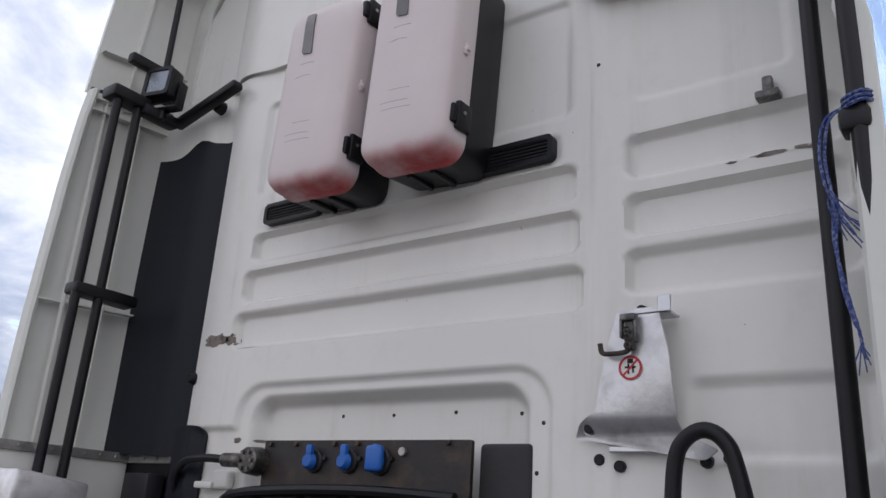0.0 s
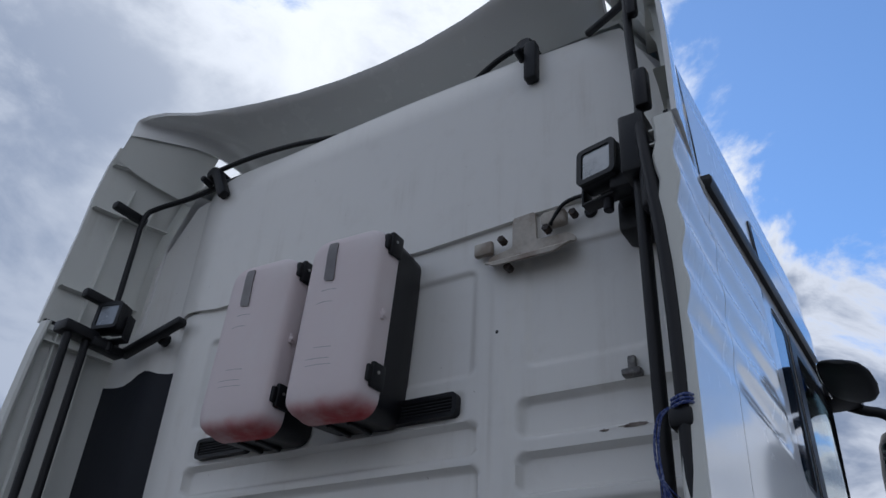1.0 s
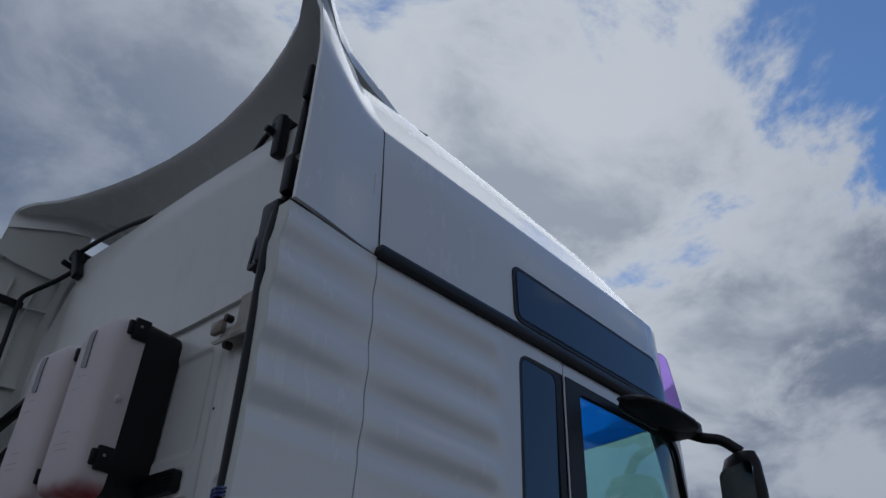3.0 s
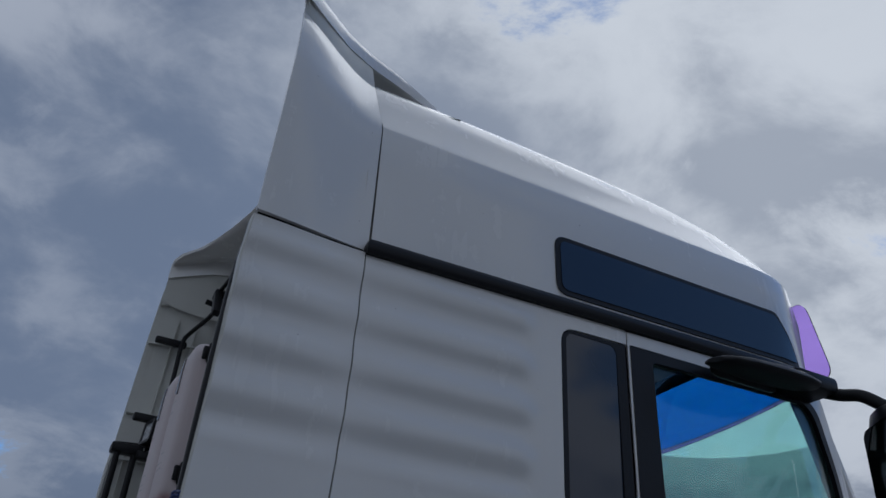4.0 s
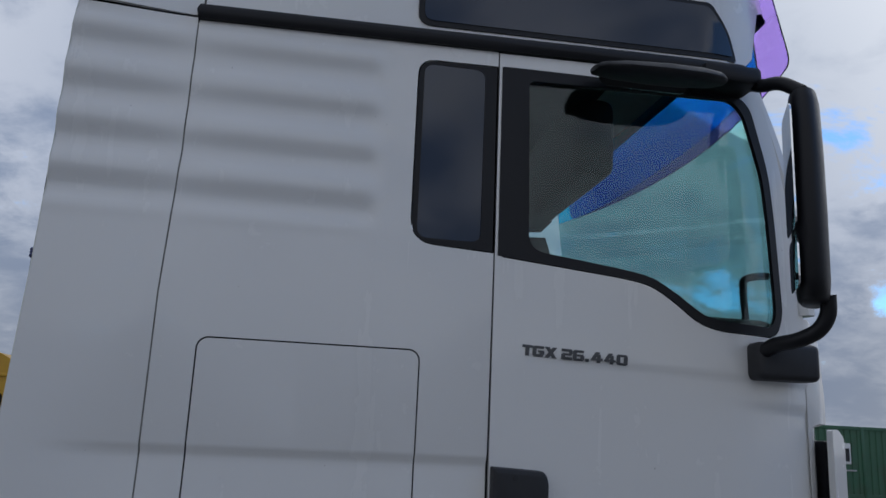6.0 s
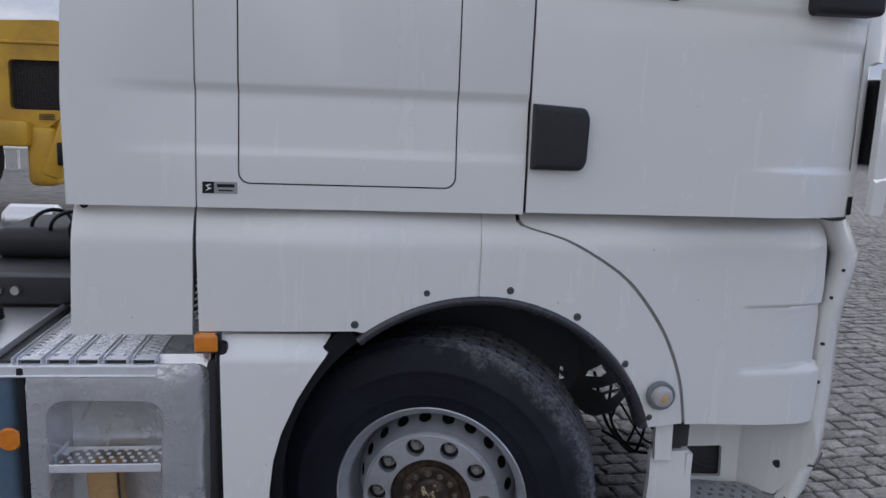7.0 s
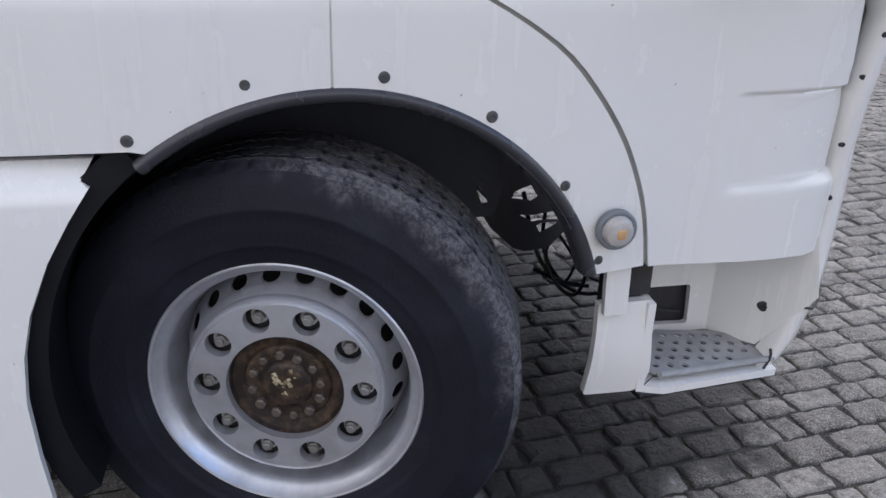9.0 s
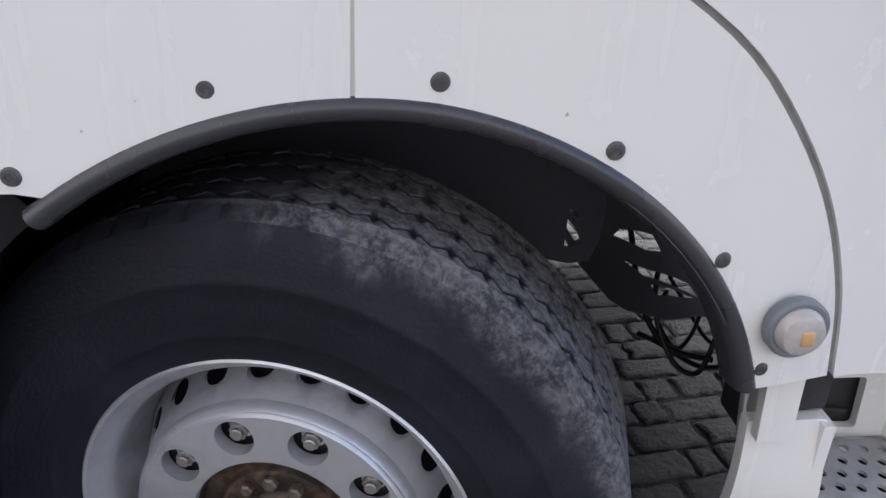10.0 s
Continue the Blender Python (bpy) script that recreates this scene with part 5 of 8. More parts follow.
def side_flap(sgn):
    """The fluted lower flap with its ribbed inner face, and the curved upper flap. The far one stands ajar."""
    Y = (lambda y: y) if sgn > 0 else (lambda y: WIDE - y)

    def piece(name, bm, mat, parent, label="", sharp=35.0):
        if sgn < 0:
            for v in bm.verts:
                v.co.y += 0.06 + (interp(v.co.z, FLARE) - 0.06) * max(0.0, 0.03 - v.co.x) / 0.33
        return part(name, bm, mat, parent, label, sharp)
    def face(x, z):
        return flap_y(x, z) if sgn > 0 else 0.012 * ease((z - 2.3) / 0.8)
    edge = [(interp(z, REAR_EDGE), z) for z in steps(1.447, 3.030, 0.04)]
    out = [(0.0165, 1.447), (0.0165, 2.2), (0.0335, 2.6), (0.0355, 3.028)] + edge[::-1]
    bm = plate(out, (), lambda u, v: (u, Y(face(u, v)), v), (0, 0.016 * sgn, 0), steps(-0.28, 0.0, 0.07), steps(2.38, 3.03, 0.013) + steps(1.59, 1.80, 0.015), True)
    flap = piece("side_flap", bm, [WHITE, WHITE_IN], truck, "white fluted side air deflector")
    # returned rear edge
    bm = bmesh.new()
    rows = []
    for x, z in edge:
        y = face(x, z)
        rows.append([(x, Y(y), z), (x - 0.004, Y(y + 0.004), z), (x - 0.003, Y(y + 0.045), z), (x + 0.006, Y(y + 0.052), z), (x + 0.016, Y(y + 0.045), z), (x + 0.016, Y(y + 0.014), z)])
    grid(bm, rows)
    bmesh.ops.recalc_face_normals(bm, faces=bm.faces)
    piece("flap_edge", bm, WHITE_IN, flap)
    for z in (1.75, 2.24, 2.955, 3.0):
        bm = bmesh.new()
        rbox(bm, (interp(z, REAR_EDGE) + 0.01, min(Y(0.024), Y(0.055)), z - 0.003), (0.0, max(Y(0.024), Y(0.055)), z + 0.003), 0.001, 1)
        piece("flap_rib", bm, WHITE_IN, flap)
    for x in (-0.235, -0.105):
        bm = bmesh.new()
        rbox(bm, (x - 0.003, min(Y(0.024), Y(0.045)), 1.47), (x + 0.003, max(Y(0.024), Y(0.045)), 3.0), 0.001, 1)
        piece("flap_rib", bm, WHITE_IN, flap)
    # upper flap
    def upper(u, v):
        """u: 0 at the seam, 1 at the rear edge; v: 0 below, 1 above."""
        seam_p = ((0.0, 0.022, 3.040), (0.30, 0.036, 3.29), (0.60, 0.050, 3.505), (0.66, 0.062, 3.545), (0.85, 0.135, 3.69), (1.0, 0.188, 3.791))
        rear_p = ((0.0, -0.022, 3.037), (0.30, -0.018, 3.32), (0.60, -0.005, 3.60), (0.66, 0.002, 3.655), (0.85, 0.035, 3.80), (1.0, 0.078, 3.895))
        ys, zs = interp(v, [(a, b) for a, b, _ in seam_p]), interp(v, [(a, c) for a, _, c in seam_p])
        yr, zr = interp(v, [(a, b) for a, b, _ in rear_p]), interp(v, [(a, c) for a, _, c in rear_p])
        xs, xr = 0.045 + 0.006 * v, -0.293 + 0.027 * v
        k = u
        lift = u ** 1.6
        return (xs + (xr - xs) * k, Y(ys + (yr - ys) * ease(u) * 0.5 + (yr - ys) * u * 0.5), zs + (zr - zs) * lift)
    bm = plate([(0, 0), (1, 0), (1, 1), (0, 1)], (), upper, (0, 0.014 * sgn, 0), steps(0, 1, 0.1)[1:-1], [0.15, 0.30, 0.45, 0.6, 0.63, 0.66, 0.72, 0.78, 0.85, 0.92], True)
    up = piece("upper_flap", bm, [WHITE, WHITE_IN], truck, "white curved upper air deflector", sharp=50)
    def level(u, height):
        """The point of the upper flap that lies at this height."""
        lo, hi_v = 0.0, 1.0
        for _ in range(18):
            mid = (lo + hi_v) / 2
            lo, hi_v = (mid, hi_v) if upper(u, mid)[2] < height else (lo, mid)
        return Vector(upper(u, lo))
    for height in (3.20, 3.585, 3.805):
        bm = bmesh.new()
        line = [level(u, height) for u in (0.06, 0.3, 0.55, 0.8, 0.97)]
        grid(bm, [[p + Vector((0, d * sgn, h)) for d, h in ((0.010, -0.003), (0.048, -0.003), (0.048, 0.003), (0.010, 0.003))] for p in line], True)
        piece("flap_rib", bm, WHITE_IN, up)
    for u in (0.32, 0.62):
        bm = bmesh.new()
        line = [Vector(upper(u, v)) for v in (0.01, 0.2, 0.4, 0.6, 0.75, 0.82)]
        grid(bm, [[p + Vector((h, d * sgn, 0)) for d, h in ((0.010, -0.003), (0.036, -0.003), (0.036, 0.003), (0.010, 0.003))] for p in line], True)
        piece("flap_rib", bm, WHITE_IN, up)
    bm = plate([(-0.342, 1.068), (-0.003, 1.068), (0.003, 1.441), (-0.328, 1.441)], (), lambda u, v: (u, Y(low_y(u, v)), v), (0, 0.018 * sgn, 0), (), zc)
    piece("lower_flap", bm, WHITE, truck, "white lower flap over the tank")
    # dark seal between the flaps
    bm = plate([(-0.285, 3.022), (0.03, 3.022), (0.03, 3.056), (-0.285, 3.050)], (), lambda u, v: (u, Y(0.022 - 0.02 * ease(-u / 0.3)), v), (0, 0.012 * sgn, 0), steps(-0.2, 0.0, 0.1))
    piece("flap_strip", bm, PLASTIC, truck)
    bm = bmesh.new()
    rows = []
    for v in steps(0, 1, 0.1):
        p = Vector(upper(0.0, v))
        rows.append([p + Vector((-0.02, 0.016 * sgn, 0)), p + Vector((0.03 if sgn > 0 else 0.075, 0.016 * sgn, 0))])
    grid(bm, rows)
    piece("flap_strip", bm, SEAL if sgn > 0 else WHITE_IN, truck)

side_flap(1)
side_flap(-1)
mirror_part(cab_side, "cab_side", truck, "white fluted rear quarter panel")
far_door = mirror_part(door, "cab_door", truck, "white cab door with black-framed window")
far_pane = mirror_part(door_pane, "pane", far_door, "green-tinted door glass")
far_pane.visible_shadow = False
for near_panel, its_name, its_label in ((skirt, "skirt_panel", "white skirt panel over the wheel arch"), (arch, "arch_panel", "white wheel arch panel"), (mud_p, "mud_panel", "white panel behind the front wheel"), (cover, "step_cover", "white lower door extension")):
    mirror_part(near_panel, its_name, truck, its_label)
far_win = mirror_part(win_frame, "rear_side_window", truck, "fixed black-edged side window")
mirror_part(pane, "pane", far_win, "smoked glass")

# ---- roof deflector ----
DEFLECTOR_SIDE = ((0.0, 0.44, 0.270, 3.830, 0.006), (0.1, 0.40, 0.268, 3.845, 0.012), (0.25, 0.30, 0.275, 3.875, 0.052), (0.42, 0.172, 0.288, 3.937, 0.074), (0.58, 0.05, 0.262, 3.950, 0.080), (0.75, -0.06, 0.208, 3.949, 0.081), (0.88, -0.17, 0.125, 3.942, 0.080), (1.0, -0.270, 0.045, 3.937, 0.083))


def deflector():
    """A curved shell over the roof: its rear edge bows forward in the middle, its ends curl down to the flaps."""
    def half(v):
        x, y, z, h = (interp(v, [(r[0], r[i]) for r in DEFLECTOR_SIDE]) for i in (1, 2, 3, 4))
        row = [(x, y, z), (x, y + 0.004, z + h * 0.55), (x, y + 0.010, z + h * 0.88), (x, y + 0.024, z + h)]
        for w in (0.05, 0.12, 0.22, 0.34, 0.48, 0.64, 0.82, 1.0):
            yy = y + 0.024 + (1.21 - y - 0.024) * w
            u = (yy - 1.21) / 1.17
            xe = 0.50 + (-0.288 * u * u - 0.50) * v + (0.06 * v * (1 - v)) * (1 - w)
            zf, ze = 3.862 + 0.02 * w, 4.045 - 0.022 * u * u
            zz = zf + (ze - zf) * (0.62 * v + 0.38 * v ** 1.8)
            k = ease(w / 0.25)
            row.append((x + (xe - x) * k, yy, (z + h) + (zz - z - h) * k))
        return row
    top, under = [], []
    for i in range(21):
        r = half(i / 20)
        full = r + [(x, WIDE - y, z) for x, y, z in r[-2::-1]]
        top.append(full)
        under.append([(x + (0.008 if i == 20 else 0.0), y + (0.010 if y < 0.6 else (-0.010 if y > WIDE - 0.6 else 0.0)), z - (0.0 if j in (0, len(full) - 1) else 0.014)) for j, (x, y, z) in enumerate(full)])
    bm = bmesh.new()
    a, b = grid(bm, top), grid(bm, under)
    n, m = len(a), len(a[0])
    for i in range(n - 1):
        for k in (0, m - 1):
            bm.faces.new((a[i][k], a[i + 1][k], b[i + 1][k], b[i][k]))
    for j in range(m - 1):
        for k in (0, n - 1):
            bm.faces.new((a[k][j], a[k][j + 1], b[k][j + 1], b[k][j]))
    bmesh.ops.recalc_face_normals(bm, faces=bm.faces)
    part("roof_deflector", bm, WHITE, truck, "white curved roof air deflector", sharp=45)


deflector()
bm = bmesh.new()
rows = []
for u in steps(0, 1, 0.1):
    x, y, z = 0.056 - 0.322 * u, 0.188 - 0.110 * (0.5 * ease(u) + 0.5 * u), 3.791 + 0.104 * u ** 1.6
    near_side = sorted((r[1], r[2], r[3]) for r in DEFLECTOR_SIDE)
    rows.append([(x, y + 0.010, z - 0.02), (x, y + 0.010, z), (x, interp(x, [(a, b) for a, b, _ in near_side]) + 0.012, interp(x, [(a, c) for a, _, c in near_side]) + 0.02)])
grid(bm, rows)
part("deflector_web", bm, WHITE_IN, truck, "white web between flap and roof deflector")
bm = bmesh.new()
rows = []
for u in steps(0, 1, 0.1):
    x, y, z = 0.056 - 0.322 * u, WIDE - 0.188 + 0.110 * (0.5 * ease(u) + 0.5 * u), 3.791 + 0.104 * u ** 1.6
    y += 0.06 + (interp(z, FLARE) - 0.06) * max(0.0, 0.03 - x) / 0.33
    ye, ze = WIDE - interp(x, [(a, b) for a, b, _ in near_side]), interp(x, [(a, c) for a, _, c in near_side])
    rows.append([(x, y - 0.026, z - 0.075), (x, ye - 0.004, ze + 0.030), (x, ye + 0.006, ze + 0.030), (x, y - 0.004, z - 0.070)])
grid(bm, rows)
part("deflector_web", bm, WHITE_IN, truck, "white web between flap and roof deflector")

# ---- rear wall ----
def sd_rect(y, z, y0, y1, z0, z1, r):
    cy, cz = (y0 + y1) / 2, (z0 + z1) / 2
    qy, qz = abs(y - cy) - (y1 - y0) / 2 + r, abs(z - cz) - (z1 - z0) / 2 + r
    return math.hypot(max(qy, 0), max(qz, 0)) + min(max(qy, qz), 0) - r


POCKETS = [(0.690, 1.845, 2.352, 2.452, 0.032, 0.025, 0.0125), (0.683, 1.862, 2.218, 2.330, 0.032, 0.027, 0.0125), (0.672, 1.880, 2.075, 2.190, 0.032, 0.027, 0.0125),
           (0.10, 0.568, 2.376, 2.492, 0.032, 0.027, 0.0125), (0.10, 0.570, 2.232, 2.342, 0.032, 0.027, 0.0125), (0.09, 0.572, 2.098, 2.208, 0.032, 0.027, 0.0125), (0.09, 0.44, 1.74, 1.915, 0.03, 0.014, 0.025),
           (0.800, 1.760, 1.40, 1.940, 0.090, 0.060, 0.045), (0.745, 1.815, 1.40, 1.966, 0.11, 0.012, 0.016), (1.60, 1.985, 1.40, 1.842, 0.035, 0.012, 0.016),
           (0.705, 1.86, 2.580, 2.935, 0.03, 0.010, 0.016), (0.185, 0.545, 2.572, 2.940, 0.03, 0.010, 0.016),
           (0.735, 1.83, 2.455, 2.545, 0.02, 0.005, 0.012)]


def wall_x(y, z):
    x = 0.0
    for y0, y1, z0, z1, r, depth, w in POCKETS:
        x = max(x, depth * ease(-sd_rect(y, z, y0, y1, z0, z1, r) / w))
    x -= 0.007 * ease(-sd_rect(y, z, 0.592, 0.655, 1.5, 3.2, 0.01) / 0.010) * ease((2.93 - z) / 0.05)
    if y < 0.16:
        x += 2.2 * (0.16 - y) ** 2
    if y > 1.96:
        x += 1.4 * (y - 1.96) ** 2
    return x


def rear_wall():
    bm = bmesh.new()
    zs = steps(1.55, 3.075, 0.0065)
    rows = [[(wall_x(y, z), y, z) for y in steps(0.02, 2.045, 0.010)] for z in zs]
    rows = [[*r, (0.09, 2.062, z)] for r, z in zip(rows, zs)]
    grid(bm, rows)
    bmesh.ops.recalc_face_normals(bm, faces=bm.faces)
    wall = part("rear_wall", bm, WHITE_REAR, truck, "white pressed-steel rear wall with pockets, dirty and rusting at the edge", sharp=60)
    # upper wall, lapping over the lower one
    bm = bmesh.new()
    rows = []
    def low_edge(y):
        return interp(y, ((0.0, 3.072), (0.35, 3.070), (0.9, 3.048), (1.86, 3.062), (2.05, 3.092), (2.17, 3.050), (2.36, 2.93)))
    def top_edge(y):
        return interp(y, ((0.0, 3.67), (0.235, 3.722), (0.50, 3.738), (0.54, 3.752), (1.05, 3.754), (1.40, 3.747), (1.62, 3.738), (1.90, 3.738), (2.05, 3.715), (2.36, 3.68)))
    for k in (0.0, 0.0, 0.02, 0.2, 0.4, 0.6, 0.8, 0.96, 1.0):
        row = []
        lo = 0.03 + 0.17 * max(0.0, k - 0.45) / 0.55
        for y in [lo + (WIDE - 0.03 - 2 * lo) * i / 78 for i in range(79)]:
            x = -0.016 + 0.9 * max(0, 0.22 - y) ** 2 + 1.5 * max(0, y - 1.93) ** 2
            x -= 0.004 * ease(-sd_rect(y, 3.4, 0.50, 0.545, 3.0, 4.0, 0.005) / 0.012)
            z0, z1 = low_edge(y), top_edge(y)
            row.append((x + (0.018 if len(rows) == 0 else (0.02 if k == 1.0 else 0.0)), y, z0 + (z1 - z0) * k))
        rows.append(row)
    grid(bm, rows)
    bmesh.ops.recalc_face_normals(bm, faces=bm.faces)
    part("upper_rear_wall", bm, WHITE_REAR, truck, "smooth white upper rear wall", sharp=60)
    # roof sheet behind the deflector
    bm = bmesh.new()
    grid(bm, [[(x, y, z) for y in steps(0.20, 2.22, 0.2)] for x, z in ((0.0, 3.735), (0.10, 3.765), (0.3, 3.80), (0.40, 3.815))])
    part("roof_step", bm, WHITE_IN, truck)
    # the wall's returns beside the flaps
    for side in (1, -1):
        ys = (lambda y: y) if side > 0 else (lambda y: WIDE - y)
        outline = [(ys(u), v) for u, v in ((0.03 if side > 0 else -0.04, 3.03), (0.34, 3.03), (0.34, 3.73), (0.19, 3.70), (0.075, 3.53), (0.045 if side > 0 else -0.02, 3.40))]
        part("wall_return", plate(outline, (), lambda u, v: (0.064, u, v), (0.006, 0, 0)), WHITE_REAR, truck, "white return of the rear wall")
    # black side panel beside the wall
    def aside(u):
        return 0.062 - 0.056 * ease((u - 2.06) / 0.16)
    part("black_side_panel", plate([(2.050, 1.755), (2.50, 1.760), (2.50, 2.40), (2.50, 2.862), (2.44, 2.848), (2.38, 2.838), (2.33, 2.838), (2.29, 2.852), (2.255, 2.874), (2.22, 2.884), (2.19, 2.878), (2.16, 2.868), (2.12, 2.866), (2.09, 2.874), (2.072, 2.870), (2.065, 2.3)], (), lambda u, v: (aside(u), u, v), (0.01, 0, 0), steps(2.06, 2.24, 0.02)), BLACK_PANEL, truck, "dull black panel between wall and flap")
    part("black_panel_top", plate([(2.045, 2.82), (2.49, 2.84), (2.49, 3.07), (2.045, 3.07)], (), lambda u, v: (aside(u) + 0.008, u, v), (0.01, 0, 0), steps(2.06, 2.24, 0.02)), WHITE_REAR, truck)
    part("rubber_corner", plate(rounded([(1.935, 1.50), (2.075, 1.50), (2.085, 1.838), (2.03, 1.848), (1.955, 1.842), (1.932, 1.815)], [0.004, 0.004, 0.01, 0.02, 0.02, 0.01]), (), lambda u, v: (wall_x(min(u, 2.03), max(v, 1.75)) - 0.010, u, v), (0.006, 0, 0), steps(1.96, 2.06, 0.02), steps(1.56, 1.84, 0.04)), BLACK_PANEL, truck, "dull black rubber corner")
    b = bmesh.new()
    cyl(b, (0.02, 2.045, 1.995), (-0.012, 2.045, 1.995), 0.022, 14, 0.015, 0.003)
    part("rubber_buffer", b, PLASTIC, truck)
    # rust where the paint has gone
    rnd = random.Random(3)
    for cy, cz, w, h, n in ((1.955, 2.112, 0.15, 0.050, 22), (1.885, 2.108, 0.05, 0.045, 14), (0.245, 2.372, 0.09, 0.012, 20), (0.165, 2.373, 0.07, 0.020, 18), (0.325, 2.368, 0.030, 0.007, 9), (1.80, 2.078, 0.10, 0.006, 9), (1.80, 1.80, 0.04, 0.02, 9), (1.73, 1.80, 0.03, 0.012, 7)):
        b = bmesh.new()
        pts = []
        for i in range(n):
            a = 2 * math.pi * i / n
            k = rnd.uniform(0.55, 1.0)
            pts.append((cy + w / 2 * k * math.cos(a), cz + h / 2 * k * math.sin(a)))
        part("rust_patch", plate(pts, (), lambda u, v: (wall_x(u, v) - 0.0015, u, v), (0.001, 0, 0), steps(cy - w / 2, cy + w / 2, 0.012), steps(cz - h / 2, cz + h / 2, 0.01)), FLAKED, wall, "flaked paint over grey-brown metal")
    return wall


wall = rear_wall()


def vent(y0, y1, z0, z1):
    v = empty("air_vent", (-0.005, (y0 + y1) / 2, (z0 + z1) / 2))
    v.parent = truck
    v.matrix_parent_inverse = Matrix.Translation(-truck.location)
    v["label"] = "black louvred air outlet"
    part("frame", plate(rrect(y0, z0, y1, z1, 0.018), (rrect(y0 + 0.014, z0 + 0.012, y1 - 0.014, z1 - 0.012, 0.008),), lambda u, w: (-0.020, u, w), (0.028, 0, 0)), PLASTIC, v)
    b = bmesh.new()
    rbox(b, (0.0, y0 + 0.008, z0 + 0.008), (0.006, y1 - 0.008, z1 - 0.008), 0.001, 1)
    part("backing", b, DARK, v)
    n = 5
    for i in range(n):
        z = z0 + 0.016 + (z1 - z0 - 0.032) * i / (n - 1)
        b = bmesh.new()
        rbox(b, (-0.018, y0 + 0.012, z - 0.0022), (-0.002, y1 - 0.012, z + 0.0022), 0.001, 1, Matrix.Translation((-0.01, 0, z)) @ pose(0, 0, 0, 0, 28, 0) @ Matrix.Translation((0.01, 0, -z)))
        part("slat", b, PLASTIC_MATT, v)


vent(0.748, 0.990, 2.468, 2.538)
vent(1.545, 1.788, 2.468, 2.538)

# clips and plugs on the wall
b = bmesh.new()
rbox(b, (-0.03, 0.212, 2.490), (0.0, 0.262, 2.508), 0.004)
rbox(b, (-0.022, 0.226, 2.50), (-0.004, 0.248, 2.545), 0.006)
part("wall_clip", b, DARK_STEEL, truck, "bare metal clip")
for y, z, r in ((2.145, 3.000, 0.026), (0.329, 3.022, 0.022)):
    b = bmesh.new()
    cyl(b, (0.02, y, z), (-0.012, y, z), r, 18, r * 0.85, 0.003)
    part("grommet", b, PLASTIC, truck)
for y, z in ((0.775, 1.83), (0.79, 1.72), (0.80, 1.66), (0.86, 1.86), (1.05, 1.868), (1.25, 1.866), (1.43, 1.868), (0.63, 2.70)):
    b = bmesh.new()
    cyl(b, (wall_x(y, z) + 0.004, y, z), (wall_x(y, z) - 0.002, y, z), 0.006, 10, 0.005, 0.001)
    part("wall_rivet", b, PLASTIC_MATT, wall)

# beige bracket with its bolts
b = plate(rounded([(0.372, 2.905), (0.42, 2.885), (0.62, 2.888), (0.662, 2.918), (0.655, 2.945), (0.575, 2.960), (0.575, 3.062), (0.500, 3.066), (0.495, 2.965), (0.400, 2.962), (0.372, 2.945)], 0.010), (),
          lambda u, v: (-0.022 - 0.040 * ease((2.930 - v) / 0.03), u, v), (0.008, 0, 0), [0.45, 0.55], [2.90, 2.91, 2.92, 2.93])
rbox(b, (-0.034, 0.640, 2.955), (-0.012, 0.702, 3.000), 0.006)
rbox(b, (-0.050, 0.392, 2.985), (-0.014, 0.470, 3.035), 0.012, 3)
brk = part("cab_bracket", b, BEIGE, truck, "beige sheet bracket, scratched and rusty")
for y, z in ((0.602, 2.985), (0.455, 2.982), (0.58, 2.885), (0.37, 3.01)):
    b = bmesh.new()
    cyl(b, (-0.02, y, z), (-0.048, y, z), 0.013, 6, bevel=0.002)
    part("bolt", b, RUST, brk)
b = bmesh.new()
tube(b, [(-0.045, 0.44, 2.985), (-0.055, 0.40, 3.03), (-0.05, 0.36, 3.05), (-0.06, 0.30, 3.04)], 0.006, 8, 4)
part("cable", b, PLASTIC, brk)

# socket panel
sp = part("socket_panel", plate(rounded([(0.935, 1.56), (1.625, 1.56), (1.625, 1.793), (0.935, 1.789)], 0.006), (), lambda u, v: (-0.035, u, v), (0.012, 0, 0)), BROWN_PANEL, truck, "dirty dark panel with blue-capped sockets")
# dark block painted as the shade in the opening beside the sockets
b = bmesh.new()
rbox(b, (0.004, 0.80, 1.50), (0.03, 0.94, 1.785), 0.03, 4)
part("socket_opening", b, DARK, truck)
for y, big in ((1.426, False), (1.305, False), (1.202, True)):
    b = bmesh.new()
    cyl(b, (-0.034, y, 1.738), (-0.046, y, 1.738), 0.030 if not big else 0.034, 20, bevel=0.003)
    for dy in (-0.037, 0.037):
        cyl(b, (-0.034, y + dy, 1.745), (-0.045, y + dy, 1.745), 0.006, 8)
    s = part("trailer_socket", b, PLASTIC_MATT, sp)
    b = bmesh.new()
    if big:
        rbox(b, (-0.072, y - 0.026, 1.712), (-0.050, y + 0.026, 1.775), 0.010, 3)
    cyl(b, (-0.050, y, 1.736), (-0.070, y, 1.736), 0.026 if big else 0.022, 24, 0.023 if big else 0.018, 0.004)
    rbox(b, (-0.066, y - 0.010, 1.745), (-0.050, y + 0.010, 1.778), 0.004)
    part("cap", b, BLUE_CAP, s, "blue spring cap")
b = bmesh.new()
cyl(b, (-0.034, 1.640, 1.735), (-0.085, 1.640, 1.735), 0.040, 20, 0.036, 0.004)
cyl(b, (-0.06, 1.66, 1.735), (-0.06, 1.76, 1.738), 0.020, 14, bevel=0.003)
